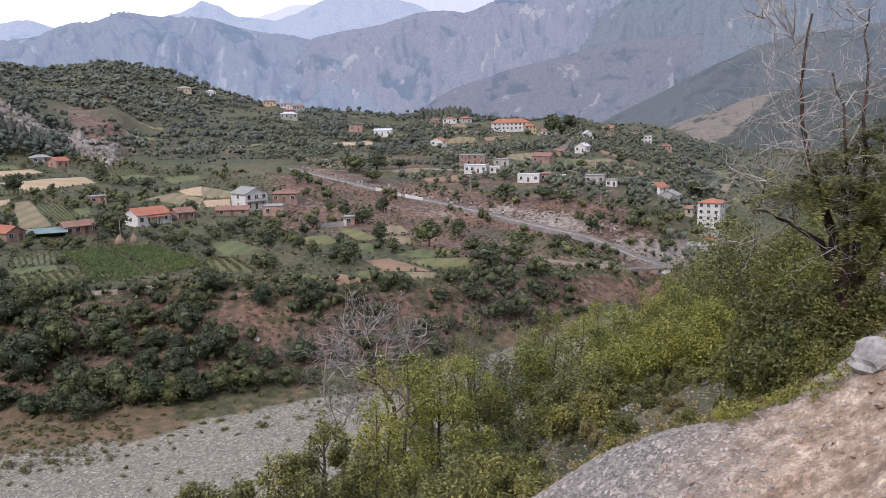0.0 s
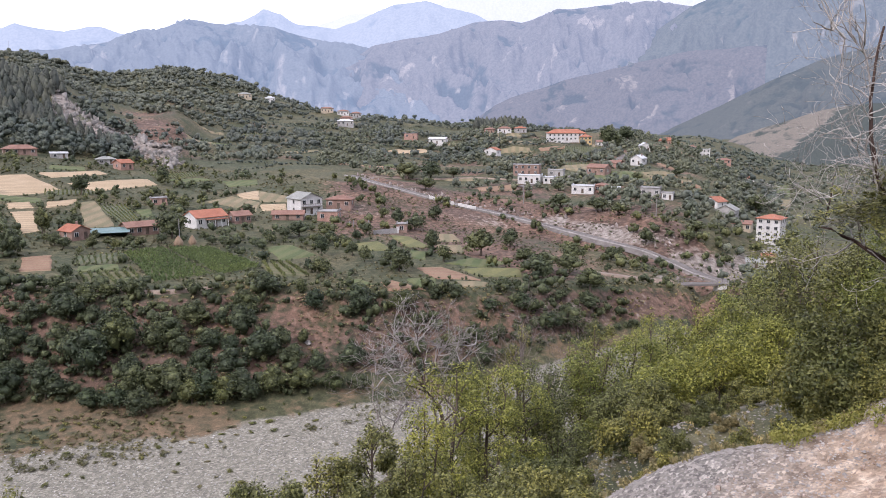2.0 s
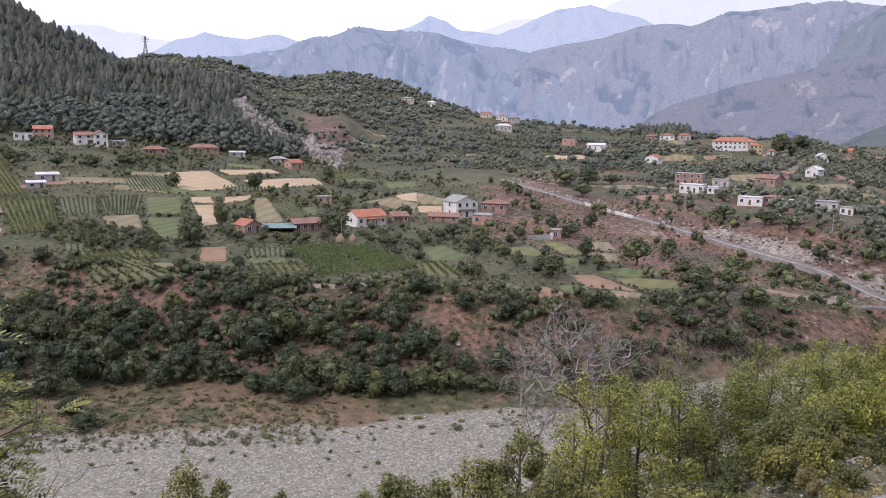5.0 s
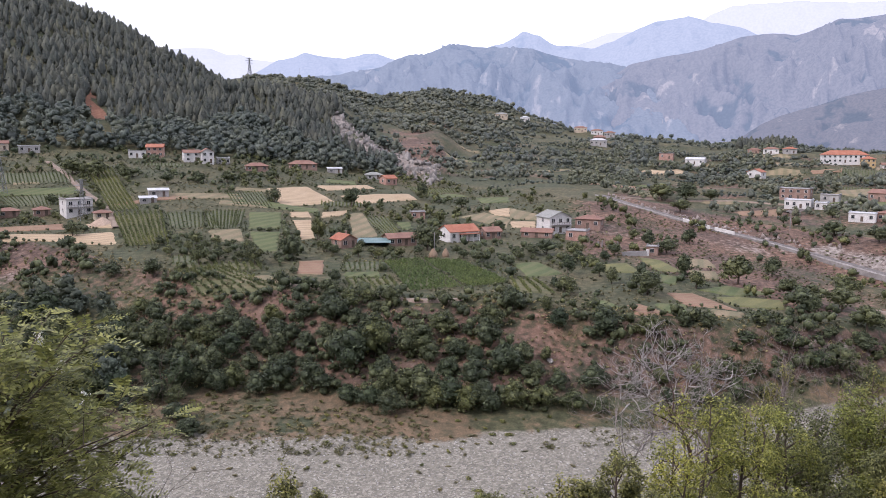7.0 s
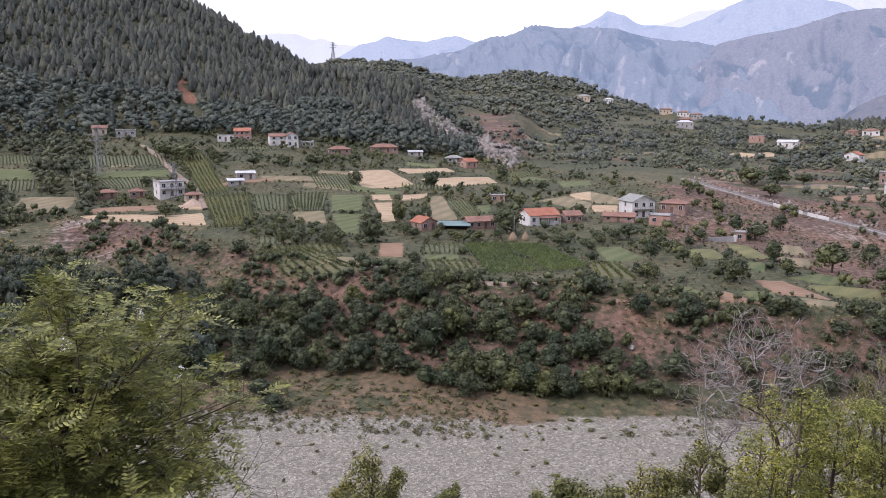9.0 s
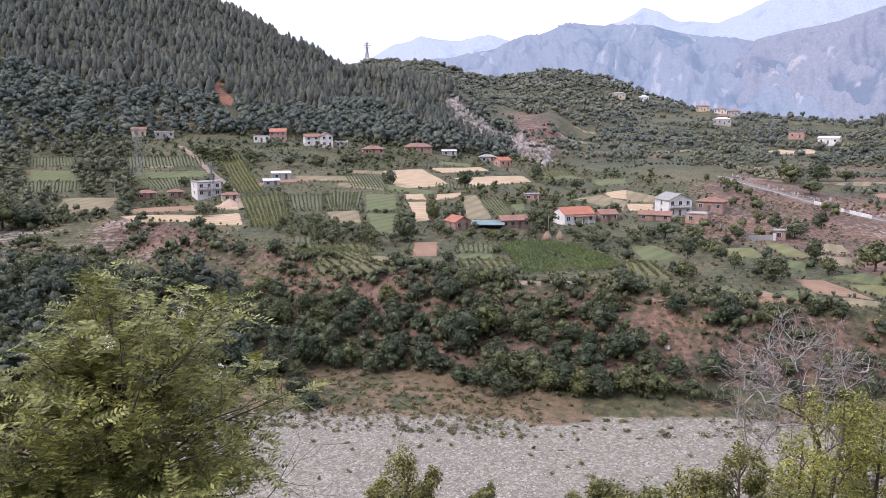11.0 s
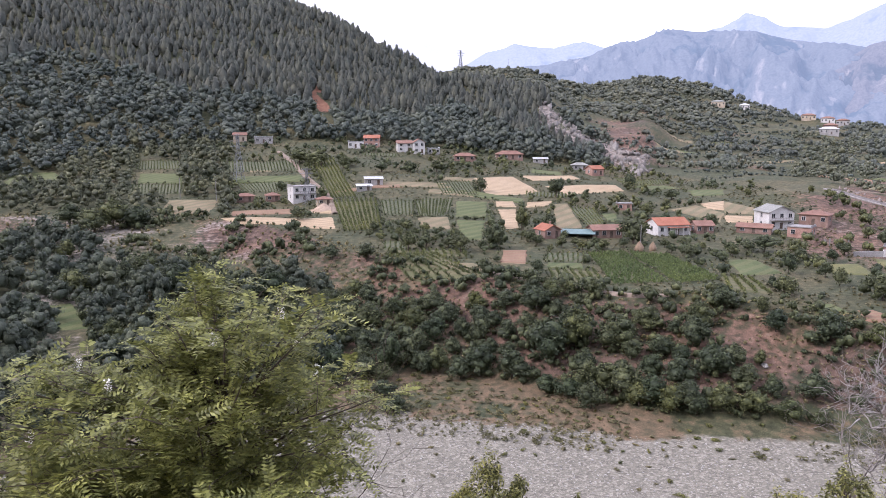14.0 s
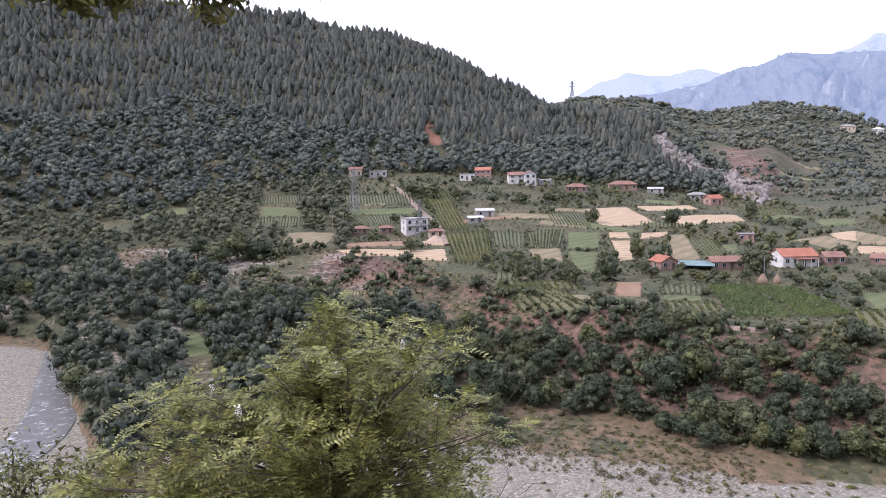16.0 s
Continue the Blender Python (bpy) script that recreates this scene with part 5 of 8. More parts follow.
# along the terrace
red = house(5.5, 266, 11.0, 8.0, 3.6, PLASTER, "gable", TILE, 1.9, 30, 1, 4, "white farmhouse with bright orange tiled roof", chimney=False)
bm = bmesh.new()
box(bm, (1.5, -4.9, 2.65), (7.6, 1.9, 0.14))
porch = part("porch", bm, TILE, red, "tiled porch roof on white posts")
for k in range(4):
    bm = bmesh.new()
    box(bm, (-2.0 + k * 2.3, -5.7, 1.2), (0.2, 0.2, 2.8))
    part("post", bm, PLASTER, porch)
house(16.5, 270, 5.8, 6.0, 2.7, BRICK, "gable", TILE_OLD, 1.2, 22, 1, 3, "small brick annex with old red roof")
house(-14, 254, 9.5, 6.0, 2.7, BRICK, "gable", TILE_OLD, 1.2, 20, 1, 4, "long low brick house with worn red roof", chimney=False)
house(-31, 245, 5.6, 6.5, 2.6, BRICK, "gable_y", TILE, 1.5, 30, 1, 2, "small gabled brick house with red roof")
house(40, 281, 9.0, 9.0, 5.6, PLASTER, "gable_y", TILE_GREY, 2.0, 32, 2, 3, "white two-storey house with grey gabled roof", balcony=True, chimney=False)
house(46.5, 268, 7.0, 6.5, 3.2, PINK, "flat", CONCRETE, 0, -12, 1, 2, "unfinished hollow-brick house with bare concrete slab", side_wins=2)
house(33, 271, 10.5, 5.0, 2.1, BRICK, "gable", TILE_OLD, 1.0, -8, 1, 3, "low barn with rusty red tiles", chimney=False)
house(54, 287, 9.0, 7.0, 3.4, BRICK, "hip", TILE_OLD, 1.2, -12, 1, 3, "brick house with red roof behind the building site")
house(67, 248, 3.4, 3.4, 2.7, BRICK, "flat", CONCRETE, 0, -5, 1, 1, "small brick hut by the garden wall", "hut", False, side_wins=0)
house(-10, 309, 5.6, 4.0, 2.4, PINK, "flat", CONCRETE, 0, 8, 1, 2, "small block shed with flat roof", "shed", True, side_wins=0)
house(-131, 280, 9.0, 8.0, 5.2, PLASTER, "flat", CONCRETE, 0, 16, 2, 3, "white flat-roofed two-storey house", balcony=True)
house(-154, 277, 7.0, 5.0, 2.2, BRICK, "hip", TILE_OLD, 1.0, 5, 1, 2, "low brick house with red roof", chimney=False)
house(-143, 279, 5.2, 4.5, 2.2, BRICK, "hip", TILE_OLD, 1.0, 5, 1, 2, "low outbuilding with red roof", chimney=False)
house(-118, 271, 5.2, 4.5, 2.0, CREAM, "hip", TILE_OLD, 0.9, 10, 1, 2, "small pink-roofed shed beside sand heap", "shed", chimney=False)
house(-109, 301, 7.2, 4.5, 2.5, GREYWALL, "shed", TIN, 0, 4, 1, 2, "shed with white tin roof", "shed", chimney=False)
house(-109, 290, 5.8, 4.0, 1.8, GREYWALL, "shed", TIN, 0, 4, 1, 2, "low shed with white tin roof", "shed", chimney=False)
# foot of the wooded hill
house(-151, 391, 8.0, 6.5, 3.2, PLASTER, "flat", CONCRETE, 0, -6, 1, 3, "low white house under the wooded hill")
house(-144, 396, 8.0, 7.0, 5.0, PINK, "gable", TILE, 1.5, -6, 2, 3, "two-storey brick house with orange roof", chimney=False)
house(-124, 389, 7.6, 7.0, 4.4, PLASTER, "gable", TILE_OLD, 1.3, 8, 2, 2, "white house with brown tiled roof")
house(-116, 388, 5.8, 7.0, 5.6, PLASTER, "gable_y", TILE_OLD, 1.7, 8, 2, 2, "tall white gabled house beside trees", chimney=False)
house(-109.5, 393, 6.0, 5.0, 2.8, GREYWALL, "flat", TIN, 0, 8, 1, 3, "open annex with white roof", "annex", False)
house(-91, 385, 10.5, 6.0, 2.4, BRICK, "hip", TILE_OLD, 1.5, 5, 1, 3, "long low house with dull red roof", chimney=False)
house(-73, 411, 14.0, 6.5, 2.6, BRICK, "hip", TILE_OLD, 1.8, 5, 1, 4, "long house with red tiled roof", chimney=False)
house(-57, 415, 7.5, 4.5, 2.3, GREYWALL, "shed", TIN, 0, 5, 1, 2, "white-roofed shed among trees", "shed", chimney=False)
house(-36, 409, 8.5, 5.0, 2.4, GREYWALL, "hip", TILE_GREY, 1.2, 5, 1, 2, "grey hut by the rocky gully", "hut", chimney=False)
house(-27.5, 396, 6.6, 6.0, 3.2, PINK, "gable", TILE, 1.5, 35, 1, 2, "small house with orange roof", chimney=False)
house(-202, 386, 9.5, 5.5, 3.2, GREYWALL, "flat", TIN, 0, 0, 1, 3, "open shed with white flat roof", "shed")
house(-216, 386, 7.0, 5.5, 3.5, CREAM, "gable", TILE_OLD, 1.2, 0, 1, 2, "small orange-plastered house under the hill", chimney=False)
# upper village
house(171, 380, 13.5, 8.0, 5.2, BRICK, "flat", CONCRETE, 0, -10, 2, 4, "unfinished two-storey brick building")
house(160, 352, 11.0, 7.0, 3.6, PLASTER, "flat", TIN, 0, -10, 1, 4, "white flat-roofed house on the slope", side_wins=2)
house(168, 347, 5.0, 5.0, 2.8, PLASTER, "flat", TIN, 0, -10, 1, 2, "small white annex with flat roof", "annex")
house(184, 372, 8.0, 6.0, 3.2, GREYWALL, "flat", CONCRETE, 0, -10, 1, 2, "grey concrete outbuilding with flat roof")
house(188, 472, 8.5, 7.0, 3.6, PLASTER, "gable_y", TILE, 1.8, -25, 1, 2, "white gabled house with red roof", chimney=False)
house(174, 543, 12.5, 7.0, 3.6, PLASTER, "gable", TIN, 1.2, -15, 1, 3, "long white barn with pale roof", "barn", chimney=False)
house(167, 590, 10.0, 7.0, 4.0, PINK, "flat", CONCRETE, 0, -10, 1, 2, "unfinished brick house with flat slab")
house(261, 514, 27.0, 10.0, 5.2, PLASTER, "hip", TILE, 2.8, 10, 2, 9, "long white school building with orange hipped roof", "school_building", chimney=False)
house(272, 506, 8.0, 9.0, 5.2, YELLOW, "hip", TILE, 1.8, 12, 2, 3, "ochre wing with orange roof", "school_wing", chimney=False)
house(285, 505, 8.0, 7.0, 3.6, PLASTER, "gable", TILE_OLD, 1.2, 10, 1, 2, "white house beside the school")
house(244, 588, 11.0, 7.0, 3.6, PLASTER, "hip", TILE_OLD, 1.4, 0, 1, 3, "white house in the upper hamlet", group="upper hamlet")
house(256, 584, 9.0, 7.0, 3.4, GREYWALL, "hip", TILE, 1.4, 10, 1, 2, "grey house with red roof in the upper hamlet", group="upper hamlet")
house(233, 592, 8.0, 7.0, 3.2, BRICK, "hip", TILE_OLD, 1.3, -10, 1, 2, "brick house in the upper hamlet", group="upper hamlet")
house(170, 316, 9.8, 6.5, 3.2, PLASTER, "flat", TIN, 0, -8, 1, 3, "white flat-roofed house above the road cut")
house(178, 314, 5.5, 6.0, 3.4, PINK, "hip", TILE_OLD, 1.0, -8, 1, 2, "small brick house with red roof", chimney=False)
house(180.5, 307, 4.4, 5.0, 2.4, PLASTER, "shed", TIN, 0, -8, 1, 1, "low white shed with tin roof", "shed", chimney=False)
house(205, 365, 10.0, 8.0, 4.0, BRICK, "gable", TILE_OLD, 1.6, -25, 1, 3, "brick barn with dull red roof", "barn", chimney=False)
house(232, 394, 6.5, 6.0, 3.0, PINK, "gable", TILE_OLD, 1.3, -20, 1, 2, "small brick house by the lane")
house(192, 296, 8.2, 6.0, 3.8, GREYWALL, "flat", CONCRETE, 0, -6, 1, 3, "grey flat-roofed house on the slope edge", side_wins=2)
house(196, 289, 4.6, 5.0, 2.8, PLASTER, "flat", CONCRETE, 0, -6, 1, 2, "small white flat-roofed annex", "annex")
house(246, 393, 6.6, 7.0, 3.8, PLASTER, "gable_y", TIN, 1.8, -25, 1, 2, "white gabled house with pale roof")
house(304, 479, 6.5, 7.0, 4.0, PLASTER, "gable_y", TIN, 1.8, 15, 1, 2, "white gabled house at the upper lane")
house(380, 566, 15.0, 9.0, 3.6, PINK, "hip", TILE, 2.2, 5, 1, 4, "wide house with orange tiled roof")
house(404, 566, 9.0, 8.0, 3.2, CREAM, "hip", TILE_OLD, 1.6, 0, 1, 3, "house with red roof on the plateau")
house(398, 540, 8.8, 7.0, 5.8, PLASTER, "flat", TIN, 0, 5, 2, 3, "white flat-roofed two-storey house")
house(400, 518, 11.0, 7.0, 3.4, PINK, "hip", TILE_OLD, 1.2, 5, 1, 3, "unfinished brick house on the brow")
house(400, 488, 8.6, 6.5, 2.8, PLASTER, "hip", TILE, 1.4, 0, 1, 2, "small white house with red roof")
house(229, 301, 8.2, 7.0, 3.0, PLASTER, "gable_y", TILE, 2.0, -35, 1, 2, "white gabled house with orange roof", chimney=False)
house(220.5, 281, 8.0, 8.0, 3.8, GREYWALL, "gable_y", TILE_GREY, 2.0, -12, 1, 2, "grey gabled house with grey tiles", chimney=False)
house(213.5, 262, 7.0, 7.0, 3.0, CREAM, "gable", TILE_OLD, 1.0, -8, 1, 3, "low red-roofed house beside the white block", chimney=False)
house(212, 244, 8.6, 8.0, 9.6, PLASTER, "hip", TILE, 1.5, -16, 4, 3, "white four-storey block with red hipped roof", "apartment_house", False, False, side_wins=3)
house(199, 227, 5.0, 5.0, 2.2, PLASTER, "gable_y", TILE_GREY, 1.3, -40, 1, 1, "small white shed with grey gable", "shed", chimney=False)
house(184, 218, 6.2, 5.0, 2.0, GREYWALL, "shed", TILE_GREY, 0, 5, 1, 1, "low shed with grey roof", "shed", chimney=False)
house(192, 221, 4.5, 4.5, 2.4, CREAM, "hip", TILE, 1.0, 5, 1, 1, "small hut with orange roof", "hut", chimney=False)
# along the plateau's rim
for hx, hy, hw, wl, tl in ((143, 826, 13, CREAM, TILE_OLD), (158, 815, 12, PLASTER, TILE_OLD), (168, 800, 11, GREYWALL, TILE_OLD), (60, 822, 13, CREAM, TILE_GREY), (88, 855, 10, PLASTER, TIN), (150, 760, 12, BRICK, TILE_OLD), (131, 668, 14, GREYWALL, TIN)):
    house(hx, hy, hw, 8, 4.2, wl, "hip", tl, 1.6, 0, 1, 4, "house on the distant terraced slope", group="distant terrace houses", chimney=False)


def shelter():
    """Greenhouse of teal sheeting between the farm buildings."""
    x, y = -22, 249
    th = empty("greenhouse", Matrix.Translation((x, y, float(ground(x, y)))) @ Matrix.Rotation(radians(4), 4, "Z"), "low greenhouse covered with teal sheeting", "greenhouse")
    bm = bmesh.new()
    v = box(bm, (0, 0, 1.7), (11, 5.5, 0.12))
    for q in v:
        q.co.z += 0.16 * q.co.y
    part("roof_sheet", bm, TEAL, th)
    for sx in (-5.2, 0, 5.2):
        for sy in (-2.5, 2.5):
            bm = bmesh.new()
            box(bm, (sx, sy, 0.6 + 0.08 * sy), (0.12, 0.12, 2.2 + 0.16 * sy))
            part("post", bm, TIMBER, th)
    bm = bmesh.new()
    box(bm, (0, 2.6, 0.8), (10.4, 0.06, 1.9))
    part("back_sheet", bm, TEAL, th)


shelter()
HOUSES.append((-22, 249, 7))


def stack(x, y, tall, wide, seed):
    """A conical haystack, shaggy at the foot."""
    z = float(ground(x, y))
    rng = np.random.default_rng(seed)
    prof = [(0.0, 0.82), (0.12, 1.0), (0.35, 0.97), (0.6, 0.72), (0.8, 0.42), (0.93, 0.18), (1.0, 0.02)]
    k = 18
    vs = [(wide / 2 * r * math.cos(6.283 * s / k) * rng.uniform(0.9, 1.08), wide / 2 * r * math.sin(6.283 * s / k) * rng.uniform(0.9, 1.08), tall * h - 0.1) for h, r in prof for s in range(k)]
    fs = [(i * k + s, i * k + (s + 1) % k, (i + 1) * k + (s + 1) % k, (i + 1) * k + s) for i in range(len(prof) - 1) for s in range(k)]
    ob = new("haystack", mesh_of("haystack", vs, fs, HAY, True))
    ob.location = (x, y, z)
    tagged(ob, "conical haystack of dry brown hay", "haystack", "haystacks")
    HOUSES.append((x, y, 2.5))


HAY = mat_two("hay", (0.19, 0.135, 0.09), (0.27, 0.20, 0.14), 1.2, 12, 0.95, 0.8, (1, 1, 0.3))
stack(-2.8, 233.5, 3.0, 2.7, 1)
stack(1.0, 235, 2.8, 2.2, 2)
stack(49.5, 236, 2.3, 2.3, 3)


def garden_wall():
    x, y = 60, 243
    th = empty("garden_wall", Matrix.Translation((x, y, float(ground(x, y)))) @ Matrix.Rotation(radians(20), 4, "Z"), "grey block garden wall with white gate pillar", "wall")
    bm = bmesh.new()
    box(bm, (0, 0, 0.5), (9, 0.3, 2.0))
    part("wall_body", bm, GREYWALL, th)
    bm = bmesh.new()
    box(bm, (4.9, 0, 0.7), (0.8, 0.5, 2.4))
    part("gate_pillar", bm, PLASTER, th)
    x, y = 54, 254
    th = empty("unfinished_building", Matrix.Translation((x, y, float(ground(x, y)))), "row of bare concrete columns of a begun building", "building frame")
    for k in range(5):
        bm = bmesh.new()
        box(bm, (-3.2 + k * 1.6, (k % 2) * 1.5, 0.9), (0.3, 0.3, 2.8))
        part("column", bm, CONCRETE, th)


garden_wall()


def heap(x, y, tall, wide, seed):
    """A heap of tipped sand with a slumped foot."""
    rng = np.random.default_rng(seed)
    prof, k = [(-0.2, 1.12), (0.05, 1.0), (0.3, 0.78), (0.6, 0.48), (0.85, 0.2), (1.0, 0.03)], 22
    lump = 1 + 0.10 * rng.normal(size=k)
    vs = [(wide / 2 * r * lump[s] * math.cos(6.283 * s / k), wide / 2 * r * lump[s] * math.sin(6.283 * s / k), tall * h * rng.uniform(0.95, 1.05)) for h, r in prof for s in range(k)]
    fs = [(i * k + s, i * k + (s + 1) % k, (i + 1) * k + (s + 1) % k, (i + 1) * k + s) for i in range(len(prof) - 1) for s in range(k)]
    ob = new("sand_heap", mesh_of("sand_heap", vs, fs, mat_two("tipped_sand", (0.30, 0.225, 0.165), (0.38, 0.295, 0.225), 0.8, 9, 0.95, 0.5), True))
    ob.location = (x, y, float(ground(x, y)))
    tagged(ob, "pale heap of building sand beside the shed", "sand heap")
    HOUSES.append((x, y, wide * 0.6))


heap(-114, 262, 2.6, 7.5, 5)


def clear_of_houses(x, y):
    ok = np.ones(np.shape(x), bool)
    for a, b, r in HOUSES:
        ok &= (x - a) ** 2 + (y - b) ** 2 > r * r
        # keep the view of the front open
        L = math.hypot(a, b)
        fx, fy = a * (1 - 6 / L), b * (1 - 6 / L)
        ok &= (x - fx) ** 2 + (y - fy) ** 2 > (r * 0.75) ** 2
    return ok
# ---------------------------------------------------------------- trees and scrub
GREEN = {"bank": LEAF_BANK, "field": LEAF_FIELD}
KINDS = {}
for place, leaf in GREEN.items():
    KINDS[place] = []
    for s in range(4):
        (tv, tf), (cv, cf) = broad_tree(10 * s + (3 if place == "bank" else 7), 1150 if place == "bank" else 700, 0.049 if place == "bank" else 0.063, 1.3 if place == "bank" else 1.15, 0.1 if place == "bank" else 0.2)
        KINDS[place].append((mesh_of("trunk", tv, tf, BARK, True), mesh_of("crown", cv, cf, leaf)))
tree_rng = np.random.default_rng(77)


def tree(place, p, tall, label, group, wide=1.0, name="tree"):
    t, c = KINDS[place][int(tree_rng.integers(4))]
    m = Matrix.Translation(p) @ Matrix.Rotation(tree_rng.uniform(0, 6.283), 4, "Z") @ Matrix.Diagonal((tall * wide, tall * wide, tall, 1))
    th = empty(name, m, label, "tree", group)
    part("trunk", t, BARK, th)
    part("crown", c, None, th)


def off(x, y, grow=0.04):
    return ~in_fields(x, y, grow) & clear_of_houses(x, y) & ~near_roads(x, y)


rng = np.random.default_rng(5)
# trees of the river bank
pts = spread(rng, -24, 30, lambda a: line_r(5)(a) - 3, lambda a: line_r(6)(a) - 1, 4.4,
             lambda x, y, a, r: ((r - line_r(5)(a)) / (line_r(6)(a) - line_r(5)(a)) < np.interp(a, [-24, -14, -8, -3], [0.52, 0.6, 0.85, 1.2]) + 0.2 * wave(x, y, 12, 113, 3)) & (wave(x, y, 19, 61, 3) > -0.2 - 0.4 * (r < line_r(5)(a) + 8) + 0.45 * (a > 8) + 0.25 * (a > 12)) & (rng.random(len(x)) > 0.1 + 0.5 * (a > 17)) & (bare_slip(x, y, a, r, lines_at(a)) < 0.3) & ~near_roads(x, y, 1.0))
# the large crowns of the bank: heading, distance, height, spread
GRAND = [(-20.3, 181, 7.2, 1.18), (-18.9, 166, 9.0, 0.89), (-17.6, 168, 7.7, 1.01), (-12.0, 163, 7.7, 1.11), (-9.7, 160, 7.2, 1.11), (-6.9, 162, 10.5, 0.98), (-5.0, 165, 9.5, 0.94), (-2.4, 164, 6.9, 1.10), (-0.9, 161, 5.1, 1.13), (-7.1, 154, 4.3, 1.40), (-5.2, 152, 4.6, 1.28), (-4.2, 153, 7.2, 0.98), (-0.3, 148, 5.3, 1.20), (1.9, 147, 6.2, 1.03), (-1.6, 156, 4.3, 1.12), (-12.5, 183, 5.1, 1.01), (-10.1, 182, 4.3, 1.47), (-7.9, 167, 6.8, 0.95), (-19.4, 153, 4.2, 1.60), (-18.5, 146, 3.8, 1.59), (-16.5, 165, 6.0, 0.96), (-15.3, 166, 6.6, 0.88)]
GRAND += [(-13.6, 162, 5.3, 1.06), (3.8, 147, 4.8, 1.18), (8.7, 172, 5.4, 1.13), (12.0, 172, 6.8, 1.22), (15.0, 173, 5.7, 1.18), (5.5, 149, 5.9, 1.18), (3.1, 148, 6.4, 1.18), (4.8, 157, 7.2, 1.18), (7.4, 150, 4.9, 1.32), (9.9, 151, 4.6, 1.28), (0.7, 149, 5.9, 1.29), (-1.4, 151, 7.0, 1.18), (-1.7, 165, 6.5, 1.29), (-5.0, 166, 9.6, 1.02), (-6.8, 164, 8.2, 1.08), (-2.6, 152, 7.0, 1.11), (26.2, 184, 4.8, 1.29), (24.1, 184, 4.4, 1.60), (21.7, 179, 3.5, 1.57), (28.9, 199, 4.7, 1.60), (-40.4, 225, 7.7, 1.36), (-37.3, 230, 7.0, 1.18)]
GRAND += [(-34.2, 221, 6.1, 1.18), (-39.1, 290, 9.5, 1.32), (-37.8, 293, 10.8, 1.26), (-40.4, 308, 8.5, 1.40), (-36.3, 290, 8.0, 1.57), (-35.6, 237, 4.7, 1.60)]
spots = np.array([(r * math.sin(radians(a)), r * math.cos(radians(a))) for a, r, _, _ in GRAND])
for az, r, tall, wide in GRAND:
    tree("bank", at(az, r, -0.3), tall, "large dense dark green tree on the river bank", "river bank trees", wide)
pts = np.array([p for p in pts if np.min(np.hypot(*(spots - p[:2]).T)) > 4.5])
for p in pts[:150]:
    tree("bank", p - np.array([0, 0, 0.25]), rng.uniform(3.4, 7.0), "dense dark green tree on the river bank", "river bank trees", rng.uniform(0.95, 1.3))
# trees between the fields: clumps, then single ones
pts = spread(rng, -30, 36, lambda a: line_r(6)(a) + 1, lambda a: np.minimum(line_r(8)(a), 400), 5.0,
             lambda x, y, a, r: off(x, y) & ~hides_field(x, y, (6, 12)) & (wave(x, y, 24, 63, 3) > 0.05) & ~((a > 13) & (r > line_r(6)(a) + 55)))
pts = np.concatenate([pts[:14], spread(rng, -30, 36, lambda a: line_r(6)(a) + 1, lambda a: np.minimum(line_r(8)(a), 400), 18.0,
             lambda x, y, a, r: off(x, y) & ~((a > 15) & (r > line_r(6)(a) + 55)))[:18]])
for p in pts:
    tree("field", p - np.array([0, 0, 0.15]), 2.6 + 4.6 * rng.random() ** 1.5, "round leafy tree between fields and gardens", "terrace trees", rng.uniform(0.85, 1.25))
# trees that stand out by the fields and houses: heading, distance, height, spread
SINGLE = [(7.6, 240, 5.5, 1.41), (9.6, 239, 5.5, 1.34), (11.8, 236, 3.9, 1.18), (14.9, 197, 7.1, 1.24), (18.2, 214, 5.1, 1.24), (17.6, 285, 6.0, 1.18), (13.8, 280, 4.4, 1.08), (20.9, 229, 8.7, 1.26), (23.1, 254, 6.7, 1.18), (25.0, 207, 6.8, 1.36), (18.1, 179, 2.8, 1.18), (9.1, 192, 4.8, 1.49), (12.4, 208, 4.8, 1.01), (22.6, 186, 3.7, 1.37), (16.1, 262, 5.5, 1.60), (25.6, 217, 6.0, 1.60), (27.4, 219, 6.5, 1.44), (24.2, 226, 5.2, 1.60), (29.0, 204, 6.4, 1.42), (30.4, 256, 2.5, 1.18), (32.0, 248, 2.9, 1.31), (33.8, 257, 3.4, 1.29)]
SINGLE += [(25.3, 293, 2.9, 1.33), (31.0, 268, 3.5, 1.06), (26.9, 193, 3.3, 1.60), (32.8, 274, 6.5, 0.98), (36.2, 290, 4.8, 1.60), (31.9, 221, 2.3, 1.18), (29.3, 312, 6.6, 1.47), (30.8, 304, 5.2, 1.60), (26.6, 323, 6.4, 1.60), (32.0, 399, 5.2, 1.29), (31.1, 613, 12.9, 1.40), (15.6, 383, 9.0, 1.60), (17.3, 394, 9.3, 1.57), (18.9, 398, 6.5, 1.41), (16.9, 343, 6.3, 1.60), (26.5, 365, 4.3, 1.44), (23.6, 344, 3.4, 1.60), (28.4, 490, 4.5, 1.51), (37.1, 541, 6.4, 1.57), (34.7, 430, 5.6, 1.53), (40.0, 420, 11.0, 1.18), (38.6, 389, 6.4, 1.60)]
